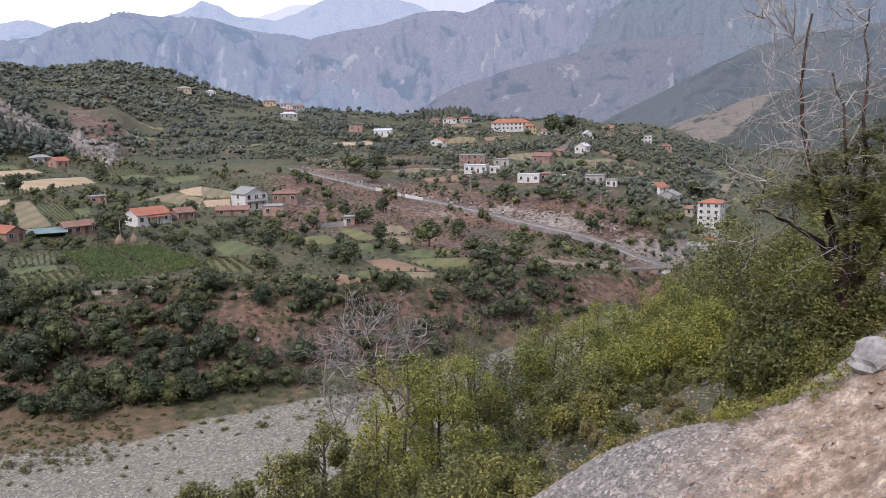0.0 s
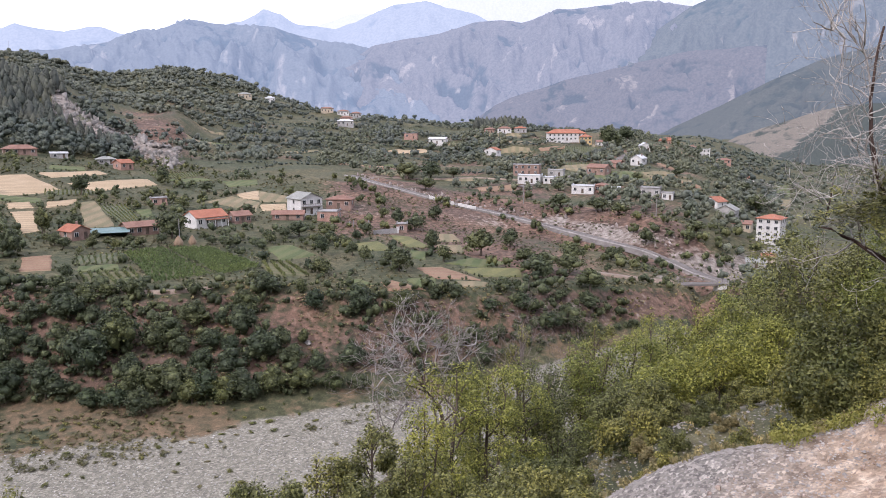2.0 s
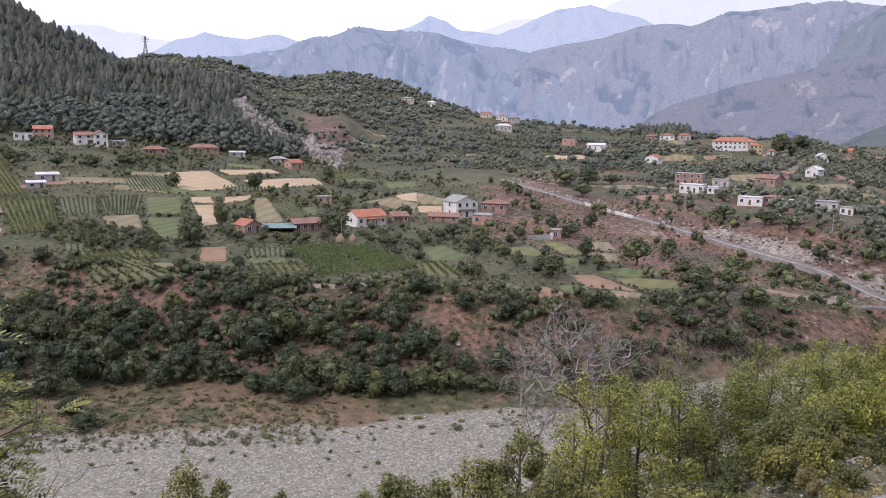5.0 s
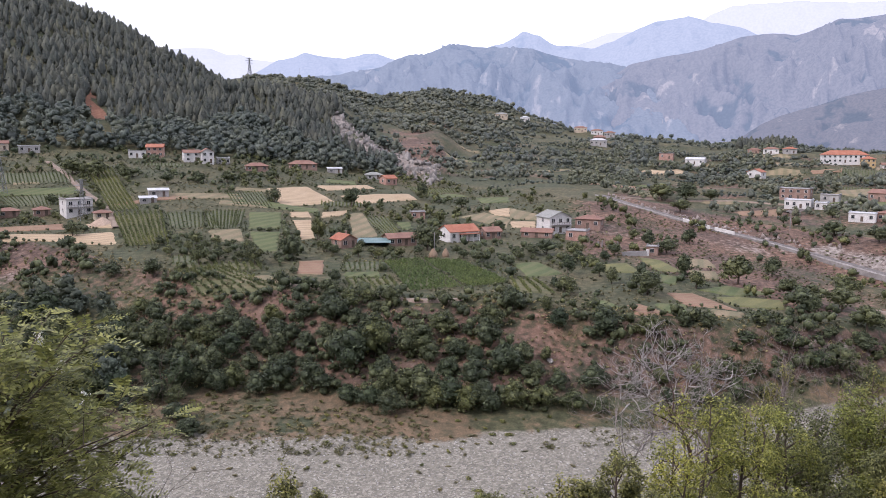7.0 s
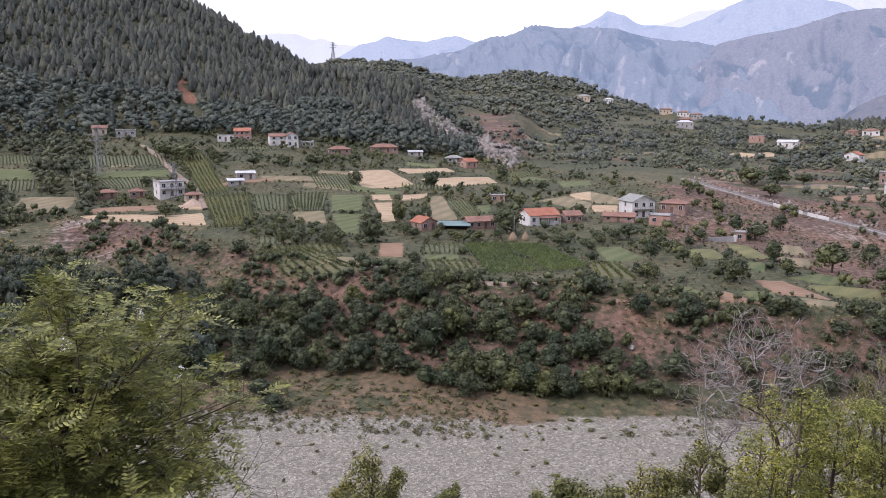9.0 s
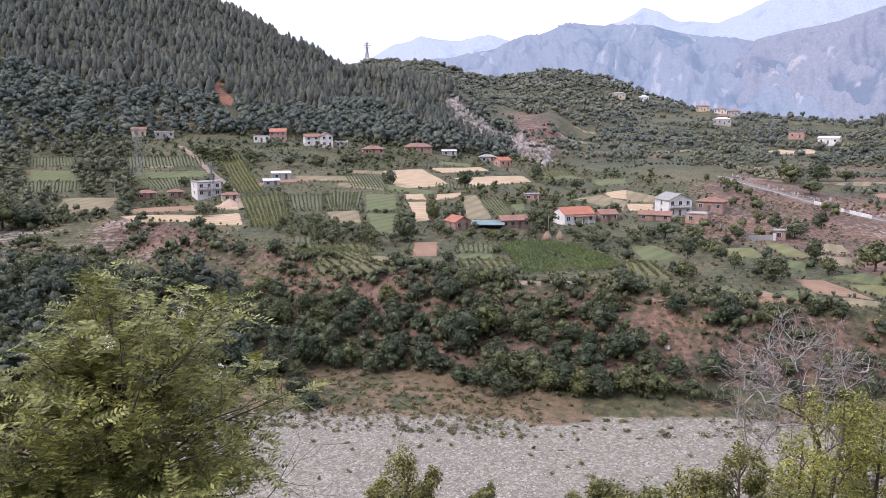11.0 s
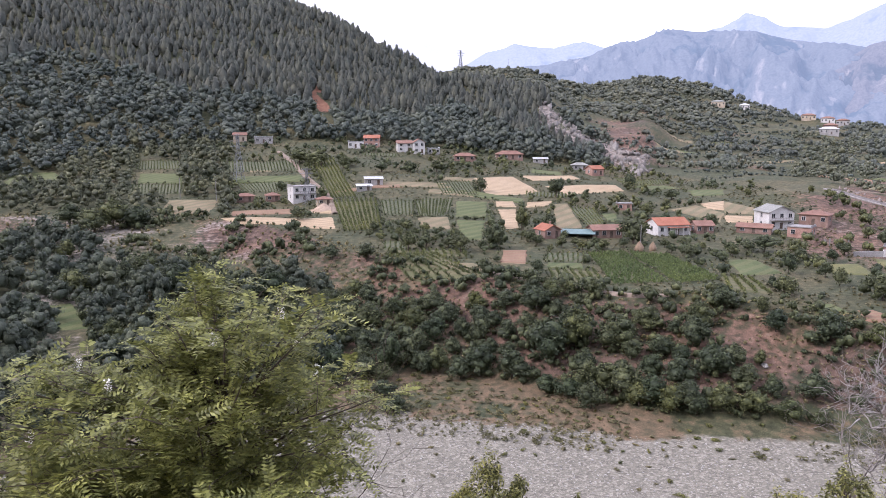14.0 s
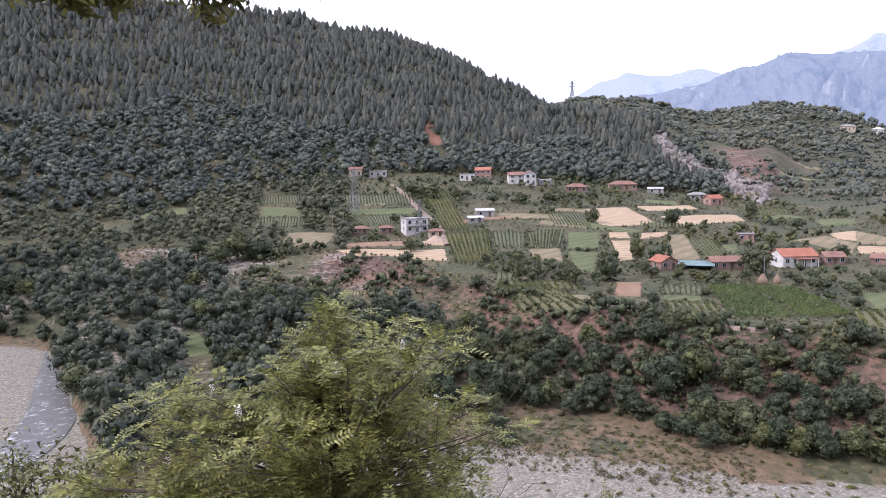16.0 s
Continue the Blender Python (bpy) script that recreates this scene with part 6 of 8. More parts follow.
SINGLE += [(39.2, 538, 6.4, 1.60), (-25.4, 271, 5.3, 1.18), (-29.9, 312, 5.3, 1.36), (-32.5, 334, 5.5, 1.18), (-17.4, 219, 6.5, 0.89), (-20.5, 214, 5.6, 1.12), (-13.6, 219, 5.8, 1.00), (-11.1, 225, 7.4, 0.85), (-9.0, 255, 7.7, 0.70), (-13.2, 264, 2.1, 1.18), (-12.5, 265, 1.9, 1.60), (-23.1, 220, 4.3, 1.41), (-26.5, 326, 4.7, 1.18), (-15.3, 356, 5.8, 1.41), (-17.1, 353, 4.6, 1.47), (-19.3, 348, 5.0, 1.34), (-23.7, 369, 8.5, 1.60), (-25.2, 379, 7.5, 1.60), (-21.7, 361, 4.7, 1.60), (-6.7, 322, 8.1, 1.05), (-1.1, 245, 9.0, 1.22), (-11.1, 226, 8.2, 0.90)]
SINGLE += [(-13.8, 222, 6.1, 0.90), (-7.2, 260, 5.5, 1.18), (-9.1, 253, 8.3, 0.70), (-10.9, 210, 2.2, 1.32), (-11.8, 197, 4.7, 0.98), (-10.0, 195, 3.3, 1.18), (-7.9, 197, 4.7, 0.92), (-8.4, 188, 4.9, 1.18), (1.4, 341, 4.9, 1.60), (-0.3, 299, 5.5, 1.18), (-2.1, 328, 4.3, 1.53), (2.7, 226, 3.9, 1.36), (5.5, 232, 4.0, 1.36)]
for az, r, tall, wide in SINGLE:
    tree("field", at(az, r, -0.2), tall, "full-crowned dark green tree standing by the fields" if tall > 5 else "small round tree at a field edge", "single trees", wide)
# the leafy gardens before the farmsteads
pts = spread(rng, -21, 13, lambda a: np.interp(a, [-21, -8, 0, 9, 13], [222, 226, 227, 228, 226]), lambda a: np.interp(a, [-21, -8, 0, 9, 13], [246, 244, 241, 243, 240]), 4.2, lambda x, y, a, r: off(x, y, 0.03) & (wave(x, y, 15, 116, 3) > -0.05))
for p in pts[:46]:
    tree("field", p - np.array([0, 0, 0.2]), rng.uniform(2.0, 4.2), "leafy garden tree before the farmhouses", "garden trees", rng.uniform(1.0, 1.4))
# gardens and fruit trees about the farmsteads
pts = spread(rng, -30, 9, lambda a: 0 * a + 275, lambda a: line_r(8)(a) + 6, 5.0, lambda x, y, a, r: off(x, y, 0.02) & ~hides_field(x, y, (5, 10)) & (wave(x, y, 26, 79, 3) > 0.12))
strewn("garden_trees", [far_tree(150 + k, 70, 0.11, 1.3, 0.03, 4, 4) for k in range(5)], pts, 1.6 + 3.4 * rng.random(len(pts)) ** 1.5, LEAF_FIELD, "fruit trees and gardens about the farmsteads", "trees", 16)
# trees and a pine clump on the far plateau
for az, r, tall in ((29.9, 560, 17), (30.4, 566, 13), (34.5, 650, 10), (36.0, 660, 9), (25.8, 600, 9)):
    tree("field", at(az, r, -0.3), tall, "large dark tree on the plateau by the village", "plateau trees", 0.95)

TUFT = [far_bush(200 + k, 16, 0.26, 1) for k in range(6)]
FINE_BUSH = [far_bush(220 + k, 56, 0.17, 3) for k in range(5)]
PINES = [pine(300 + k) for k in range(6)]
# thick wood on the left bank
pts = spread(rng, -64, -23.5, lambda a: line_r(5)(a) - 2, lambda a: line_r(6)(a) + 4, 5.2, lambda x, y, a, r: off(x, y) & ~hides_field(x, y) & ((r - line_r(5)(a)) / (line_r(6)(a) - line_r(5)(a)) < np.interp(a, [-50, -46, -41, -33, -25], [1.1, 0.85, 0.7, 0.5, 0.55]) + 0.12 * wave(x, y, 16, 98, 3)) & (wave(x, y, 26, 62, 3) > -0.45))
for p in pts[:45]:
    tree("bank", p - np.array([0, 0, 0.3]), rng.uniform(5.5, 9.0), "dense tree of the riverside wood", "riverside wood", rng.uniform(1.0, 1.3))
if len(pts) > 45:
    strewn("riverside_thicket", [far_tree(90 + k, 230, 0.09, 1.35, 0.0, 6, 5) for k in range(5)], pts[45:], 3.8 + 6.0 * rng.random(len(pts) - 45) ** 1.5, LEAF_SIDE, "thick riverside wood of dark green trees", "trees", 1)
pts = spread(rng, -64, -30, lambda a: line_r(6)(a), lambda a: line_r(8)(a) + 10, 6.0, lambda x, y, a, r: off(x, y) & ~hides_field(x, y, (6, 12)) & (wave(x, y, 30, 64, 3) > -0.4))
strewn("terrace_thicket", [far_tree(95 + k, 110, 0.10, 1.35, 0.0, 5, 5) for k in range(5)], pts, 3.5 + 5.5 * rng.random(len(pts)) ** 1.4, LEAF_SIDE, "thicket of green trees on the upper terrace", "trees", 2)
# undergrowth of the bank, hedges round the fields
pts = spread(rng, -40, 44, lambda a: line_r(5)(a), lambda a: line_r(6)(a) + 3, 2.2, lambda x, y, a, r: (wave(x, y, 13, 65, 3) > -0.3 + 0.3 * (a > 9) + 0.3 * (a < -12) * (r > 0.45 * line_r(5)(a) + 0.55 * line_r(6)(a))) & (rng.random(len(x)) > 0.15 + 0.35 * (a > 17)) & (bare_slip(x, y, a, r, lines_at(a)) < 0.45) & ~near_roads(x, y, 0.5))
strewn("bank_undergrowth", FINE_BUSH, pts, 1.0 + 2.8 * rng.random(len(pts)) ** 1.7, LEAF_BANK, "shrubs and bramble on the torn red bank", "shrubs", 3)
hx = []
for k, (kind, q) in enumerate(FIELDS):
    for e in range(4):
        a, b = q[e], q[(e + 1) % 4]
        n = max(2, int(np.linalg.norm(b - a) / 1.5))
        t = np.linspace(0, 1, n)[:, None]
        line = a + (b - a) * t + rng.normal(0, 0.7, (n, 2))
        c = q.mean(0)
        line = c + (line - c) * 1.05
        hx.append(line[wave(line[:, 0], line[:, 1], 12, 66, 2) > (-0.4 if e in (0, 2) else -0.05)])
hx = np.concatenate(hx)
hx = hx[clear_of_houses(hx[:, 0], hx[:, 1]) & ~near_roads(hx[:, 0], hx[:, 1], 0.4) & ~in_fields(hx[:, 0], hx[:, 1], -0.02)]
strewn("hedges", TUFT, np.column_stack([hx, ground(hx[:, 0], hx[:, 1])]), rng.uniform(0.5, 1.4, len(hx)), LEAF_FIELD, "low hedges and bramble along the field edges", "hedge", 4)
pts = spread(rng, -34, 38, lambda a: line_r(6)(a), lambda a: line_r(8)(a) + 5, 2.9, lambda x, y, a, r: ~in_fields(x, y, 0.02) & ~near_roads(x, y, 0.5) & clear_of_houses(x, y) & ~hides_field(x, y, (4, 9)) & (wave(x, y, 17, 67, 3) > 0.14 + 0.25 * (a > 6)))
strewn("terrace_shrubs", [far_bush(180 + k, 34, 0.17) for k in range(6)], pts, 0.7 + 2.9 * rng.random(len(pts)) ** 2.0, LEAF_FIELD, "shrubs, vines and small fruit trees on the terrace", "shrubs", 5)
# wooded hill: leafy wood below, conifers above
def pine_zone(x, y, a, r):
    """Where conifers take over from the leafy wood: above a ragged line on the hillside."""
    el = np.degrees(np.arctan2(ground(x, y) - EYE, r))
    k = np.interp(a, [-64, -52, -47, -42, -38, -34, -30, -27, -24.5, -22, -17, -15, -11, -8, -6, -3], [4.0, 3.2, 2.6, 4.6, 4.2, 2.6, 2.1, 2.6, 2.0, 1.3, 0.8, 1.2, 0.5, -0.3, -1.6, -2.5])
    return (el > k + 0.8 * wave(x, y, 45, 68, 3)) & (a < -7.4 + np.clip(2 - el, -2, 4) * 0.75)


def slip(x, y):
    """Bare slips and crags where no tree stands, and the camera's sight line to the slip, kept clear."""
    az, r = np.degrees(np.arctan2(x, y)), np.hypot(x, y)
    bare = crag_at(az, r, lines_at(np.clip(az, -64, 64))) > 0.45 + 0.55 * wave(x, y, 14, 93, 3)
    for k in (1.0, 1.012, 1.024, 1.036, 1.048, 1.06, 1.072, 1.084):
        bare = bare | scar_at(x * k, y * k, az, r * k)
    return bare


def cleared(x, y, a, r):
    """The worn brown clearing under the slip."""
    return (np.abs(a + 26.6 + 0.5 * wave(x, y, 20, 41, 3)) < 1.7) & (r > 448) & (r < 492) & (wave(x, y, 16, 42, 3) > 0.1)


pts = spread(rng, -64, -3, lambda a: line_r(8)(a), lambda a: line_r(9)(a) + 20, 5.1, lambda x, y, a, r: clear_of_houses(x, y) & ~slip(x, y) & ~cleared(x, y, a, r) & ~pine_zone(x, y, a, r) & (wave(x, y, 36, 69, 3) > -0.45 + 0.2 * (a > -16)))
strewn("hill_wood", [far_tree(110 + k, 80, 0.11, 1.4, 0.0, 5, 4) for k in range(7)], pts, 5.5 + 6.0 * rng.random(len(pts)) ** 1.4, LEAF_WOOD_HAZE, "leafy wood at the foot of the hill", "trees", 6)
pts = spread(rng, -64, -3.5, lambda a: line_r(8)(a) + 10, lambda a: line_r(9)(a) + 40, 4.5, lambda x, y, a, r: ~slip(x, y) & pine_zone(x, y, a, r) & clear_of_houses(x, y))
strewn("pine_forest", PINES, pts, rng.uniform(5.0, 10.5, len(pts)) * (1 + 0.4 * wave(pts[:, 0], pts[:, 1], 22, 94, 3)), LEAF_PINE_HAZE, "dark pine forest covering the hill", "forest", 7, 1.28)
# scrub and gardens over the plateau and its slopes
ravine_bare = lambda a, r: np.exp(-((a + 3.5 - (r - 450) * 0.012) / 2.2) ** 2) * (r < 620)
pts = spread(rng, -8.5, 42, lambda a: line_r(8)(a) + 4, lambda a: line_r(10)(a) + 40, 3.9,
             lambda x, y, a, r: off(x, y, 0.02) & (rng.random(len(x)) > 0.35 * ravine_bare(a, r)) & ~slip(x, y) & (r > line_r(9)(a) - 200 * (a > 0)) & (wave(a * 5, r * 1.4, 17, 72, 3) + 0.6 * wave(x, y, 55, 73, 2) > 0.27))
deep = np.hypot(pts[:, 0], pts[:, 1]) > 500
SCRUB = [far_bush(120 + k, 18, 0.25, 3) for k in range(7)]
strewn("plateau_scrub", SCRUB, pts[~deep], 1.6 + 4.6 * rng.random(int((~deep).sum())) ** 1.6, LEAF_WOOD_HAZE, "scrub, orchards and hedges over the terraced plateau", "shrubs", 8)
strewn("far_plateau_scrub", SCRUB, pts[deep], 1.6 + 4.6 * rng.random(int(deep.sum())) ** 1.6, LEAF_FAR_HAZE, "haze-grey scrub on the far part of the plateau", "shrubs", 32)
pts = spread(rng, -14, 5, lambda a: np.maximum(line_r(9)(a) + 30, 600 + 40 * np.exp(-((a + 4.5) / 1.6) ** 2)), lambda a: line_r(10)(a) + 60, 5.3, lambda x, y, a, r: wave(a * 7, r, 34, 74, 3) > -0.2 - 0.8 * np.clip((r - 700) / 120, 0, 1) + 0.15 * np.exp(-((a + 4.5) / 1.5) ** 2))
strewn("dome_wood", [far_bush(140 + k, 16, 0.24, 3) for k in range(6)], pts, 1.8 + 5.0 * rng.random(len(pts)) ** 1.7, LEAF_FAR_HAZE, "green wood on the domed hill", "forest", 9, 1.3)
pts = spread(rng, 20.5, 24, lambda a: 0 * a + 690, lambda a: 0 * a + 730, 4.0, lambda x, y, a, r: x == x)
strewn("pine_clump", PINES, pts, rng.uniform(7.0, 10.0, len(pts)), LEAF_PINE_HAZE, "flat dark pine clump on the plateau skyline", "forest", 10, 1.5)
# trees about the upper village
pts = spread(rng, 9, 39, lambda a: line_r(8)(a) + 8, lambda a: 0 * a + 700, 5.5, lambda x, y, a, r: off(x, y, 0.02) & (wave(x, y, 34, 104, 3) > 0.22 - 0.3 * (a > 30)))
strewn("village_trees", [far_tree(160 + k, 40, 0.14, 1.3, 0.03, 4, 3) for k in range(5)], pts, 3.0 + 4.5 * rng.random(len(pts)) ** 1.5, LEAF_WOOD_HAZE, "dark garden trees about the upper village", "trees", 25)
# hedges of the terraced plateau, laid across the camera's line of sight
hx = []
for k in range(95):
    a, r = rng.uniform(-1, 37), rng.uniform(400, 720)
    half, bow = rng.uniform(9, 34), rng.uniform(-0.1, 0.1)
    u = np.arange(-half, half, 1.7)
    c, s_ = math.cos(radians(a)), math.sin(radians(a))
    d = bow * u + 1.5 * wave(u, u * 0 + k, 9, 95, 2)
    hx.append(np.column_stack([s_ * (r + d) + c * u, c * (r + d) - s_ * u])[wave(u, u * 0 + 3 * k, 14, 96, 2) > -0.35])
hx = np.concatenate(hx)
hx = hx[off(hx[:, 0], hx[:, 1], 0.0)]
strewn("terrace_hedges", TUFT, np.column_stack([hx, ground(hx[:, 0], hx[:, 1])]), 0.8 + 2.2 * rng.random(len(hx)) ** 1.5, LEAF_WOOD_HAZE, "dark hedges along the terrace edges", "hedge", 20, 1.3)
# tufts that roughen the open ground of the terrace
pts = spread(rng, -30, 38, lambda a: line_r(6)(a), lambda a: line_r(8)(a) + 10, 1.7, lambda x, y, a, r: ~in_fields(x, y, 0.0) & ~near_roads(x, y, 0.3) & (wave(x, y, 9, 105, 3) > 0.0))
strewn("terrace_grass", [bush_shape(290 + k, 7, 0.7) for k in range(5)], pts, 0.25 + 0.5 * rng.random(len(pts)), LEAF_DRY, "rough dry grass between the terrace fields", "grass", 26, 1.5)
# broken rock of the crag
CRAG = mat_two("crag_rock", (0.115, 0.108, 0.099), (0.245, 0.228, 0.207), 0.12, 0.9, 0.95, 0.6)


def rock_block(seed):
    """A sharp broken rock, one metre across."""
    rng = np.random.default_rng(seed)
    v = rng.normal(size=(7, 3))
    bm = bmesh.new()
    for c in unit(v) * rng.uniform(0.35, 0.6, (7, 1)) * np.array([0.8, 0.8, 1.25]):
        bm.verts.new(c)
    bmesh.ops.convex_hull(bm, input=bm.verts)
    bmesh.ops.triangulate(bm, faces=bm.faces)
    bm.verts.index_update()
    used = [w for w in bm.verts if w.link_faces]
    pos = {w: k for k, w in enumerate(used)}
    out = np.array([tuple(w.co) for w in used]), np.array([[pos[w] for w in f.verts] for f in bm.faces])
    bm.free()
    return out


def on_crag(x, y, a, r):
    return crag_at(a, r, lines_at(a)) > 0.35 + 0.45 * wave(x, y, 20, 97, 3)


BLOCKS = [rock_block(700 + k) for k in range(7)]
pts = spread(rng, -8.5, 0, lambda a: line_r(9)(a) - 75, lambda a: line_r(9)(a) + 14, 2.6, on_crag)
strewn("crag_rocks", BLOCKS, pts - np.array([0, 0, 0.4]), 1.6 + 5.5 * rng.random(len(pts)) ** 2.2, CRAG, "broken grey rock of the bare crag", "rocks", 21)
# rocks of the road cutting and the gorge side
pts = spread(rng, 16, 40, lambda a: line_r(5)(a) + 4, lambda a: line_r(8)(a), 3.6, lambda x, y, a, r: off(x, y, 0.0) & (cover(x, y)[2] > 0.42) & (wave(x, y, 12, 99, 3) > 0.1))
strewn("cutting_rocks", BLOCKS, pts - np.array([0, 0, 0.3]), 0.6 + 2.2 * rng.random(len(pts)) ** 2.5, mat_two("cutting_rock", (0.15, 0.125, 0.112), (0.27, 0.235, 0.215), 0.15, 1.2, 0.95, 0.6), "broken pinkish rock of the road cutting", "rocks", 22)
q, side, z = main_road
pick = rng.integers(0, len(q), 420)
away = rng.uniform(3.0, 10.0, 420)
p = q[pick] - side[pick] * away[:, None] + rng.normal(0, 0.8, (420, 2))
p = p[wave(p[:, 0], p[:, 1], 16, 112, 3) > -0.2]
strewn("road_cut_rocks", BLOCKS, np.column_stack([p, ground(p[:, 0], p[:, 1]) - 0.2]), 0.7 + 2.4 * rng.random(len(p)) ** 2, mat_two("pale_cut_rock", (0.165, 0.134, 0.118), (0.29, 0.248, 0.225), 0.2, 1.4, 0.95, 0.6), "pale broken rock face above the road", "rocks", 31)
# grass on the sandy strip and dry scrub on the bare upper bank
pts = spread(rng, -30, 16, lambda a: line_r(4)(a) - 9, lambda a: line_r(5)(a) + 3, 1.2, lambda x, y, a, r: wave(x, y, 12, 101, 3) > -0.14 + 0.5 * np.clip((a + 4) / 10, 0, 1))
strewn("strip_grass", [bush_shape(280 + k, 26, 0.3) for k in range(4)], pts, 0.2 + 0.9 * rng.random(len(pts)) ** 2.5, mat_leaf("strip_grass", (0.088, 0.088, 0.042), (0.138, 0.130, 0.064), (0.195, 0.172, 0.092), 0.3), "olive grass on the sandy river edge", "grass", 23, 1.5)
pts = spread(rng, -46, -22, lambda a: line_r(5)(a) * 0.5 + line_r(6)(a) * 0.5, lambda a: line_r(6)(a) + 2, 2.1, lambda x, y, a, r: off(x, y) & (wave(x, y, 14, 102, 3) > -0.3))
strewn("bank_dry_scrub", TUFT, pts, 0.4 + 1.5 * rng.random(len(pts)) ** 2, LEAF_DRY, "dry brown scrub on the bare upper bank", "shrubs", 24)
# scrub that runs on behind the village
pts = spread(rng, 8, 46, lambda a: line_r(10)(a) - 30, lambda a: line_r(10)(a) + 250, 9.0, lambda x, y, a, r: wave(x, y, 60, 110, 3) > -0.3)
strewn("far_scrub", [far_bush(170 + k, 8, 0.28, 2) for k in range(4)], pts, 2.0 + 3.5 * rng.random(len(pts)) ** 1.4, LEAF_WOOD_HAZE, "dark scrub beyond the village plateau", "shrubs", 29)
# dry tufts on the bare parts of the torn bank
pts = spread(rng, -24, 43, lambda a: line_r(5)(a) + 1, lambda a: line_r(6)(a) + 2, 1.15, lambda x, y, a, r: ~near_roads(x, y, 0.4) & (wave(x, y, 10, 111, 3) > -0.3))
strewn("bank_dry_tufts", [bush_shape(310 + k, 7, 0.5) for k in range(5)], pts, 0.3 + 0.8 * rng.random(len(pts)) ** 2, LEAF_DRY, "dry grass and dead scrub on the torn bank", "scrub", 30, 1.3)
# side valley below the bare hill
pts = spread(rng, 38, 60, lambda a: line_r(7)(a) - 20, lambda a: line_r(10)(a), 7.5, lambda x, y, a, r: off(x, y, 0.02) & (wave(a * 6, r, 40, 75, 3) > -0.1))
strewn("side_valley_wood", [far_bush(130 + k, 12, 0.26, 2) for k in range(4)], pts, rng.uniform(2.2, 5.0, len(pts)), LEAF_WOOD_HAZE, "wooded side valley beyond the village", "trees", 11)
# dry shrubs on the cut slopes
pts = spread(rng, 8, 42, lambda a: line_r(6)(a) + 25, lambda a: line_r(8)(a) + 12, 4.2, lambda x, y, a, r: off(x, y, 0.02) & (wave(x, y, 14, 76, 3) > 0.42 - 0.5 * np.clip((a - 31) / 3, 0, 1)) & ~near_roads(x, y, 3))
strewn("cut_slope_shrubs", FINE_BUSH, pts, 0.9 + 3.6 * rng.random(len(pts)) ** 1.7, LEAF_FIELD, "scattered shrubs on the red road cutting", "shrubs", 12)
# shrubs on the gravel
SHRUBS = [mesh_of("foliage", *bush_shape(240 + k, 90, 0.24), LEAF_DULL if k % 2 else LEAF_DRY) for k in range(4)]
pts = spread(rng, -26, 14, lambda a: 0 * a + 112, lambda a: line_r(5)(a) - 2, 2.3, lambda x, y, a, r: rng.random(len(x)) < np.exp(-(line_r(4)(a) - r) / 8) * np.clip(0.5 + 0.6 * wave(x, y, 14, 78, 3), 0.03, 0.6) * np.clip((12 - a) / 12, 0.1, 1) * 0.034)
for k, p in enumerate(pts[:300]):
    th = empty("shrub", Matrix.Translation(p) @ Matrix.Rotation(rng.uniform(0, 6.28), 4, "Z") @ Matrix.Diagonal((*[float(g) for g in 0.5 + 1.3 * rng.random(2) ** 1.4], float(rng.uniform(0.28, 0.7)), 1)), "small grey-green shrub growing in river gravel", "shrub", "gravel shrubs")
    part("foliage", SHRUBS[k % 4], None, th)


# ---------------------------------------------------------------- stones and water
def pebble(seed):
    rng = np.random.default_rng(seed)
    v = np.array([(1, 0, 0), (0, 1, 0), (-1, 0, 0), (0, -1, 0), (0, 0, 0.7), (0, 0, -0.5)], float) * rng.uniform(0.6, 1.1, (6, 1)) * 0.5
    f = np.array([(0, 1, 4), (1, 2, 4), (2, 3, 4), (3, 0, 4), (1, 0, 5), (2, 1, 5), (3, 2, 5), (0, 3, 5)])
    return v, f


STONE = mat_two("river_stone", (0.25, 0.240, 0.218), (0.44, 0.425, 0.39), 1.0, 7, 0.9, 0.3)
PEBBLES = [pebble(k) for k in range(6)]
pts = spread(rng, -34, 24, lambda a: line_r(3)(a) + 4, lambda a: line_r(4)(a), 0.66, lambda x, y, a, r: x == x)
strewn("river_stones", PEBBLES, pts, 0.14 + 0.55 * rng.random(len(pts)) ** 3.5, STONE, "grey rounded stones of the dry river bed", "stones", 13)

water_mat, n, l, b = material("river_water", 0.34)
foam = tex(n, l, scale=0.9, detail=8, stretch=(1, 0.6, 1))
l.new(ramp(n, l, foam.outputs[0], [(0.52, (0.105, 0.105, 0.098)), (0.60, (0.15, 0.15, 0.142)), (0.68, (0.42, 0.42, 0.41))]), b.inputs["Base Color"])
bump(n, l, b, tex(n, l, scale=1.6, detail=4).outputs[0], 0.5, 0.2)


def river():
    """The running river at the bend."""
    keys = ((-49.6, 300), (-49.0, 275), (-49.3, 250), (-49.7, 225), (-50.0, 200), (-50.7, 180), (-53.0, 162), (-58, 150), (-64, 142))
    p = np.array([(r * math.sin(radians(a)), r * math.cos(radians(a))) for a, r in keys])
    q = way_along(p, 3.0)
    t = unit(np.gradient(q, axis=0))
    side = np.column_stack([t[:, 1], -t[:, 0]])
    offs = np.linspace(-5.5, 5.5, 9)
    vs = np.concatenate([np.column_stack([q + side * o, np.full(len(q), 0.72)]) for o in offs])
    n = len(q)
    i, j = np.meshgrid(np.arange(len(offs) - 1), np.arange(n - 1), indexing="ij")
    f = np.stack([i * n + j, i * n + j + 1, (i + 1) * n + j + 1, (i + 1) * n + j], -1).reshape(-1, 4)[:, ::-1]
    tagged(new("water", mesh_of("water", vs, f, water_mat, True)), "shallow grey river water with white riffles", "water", kind="structure")


river()
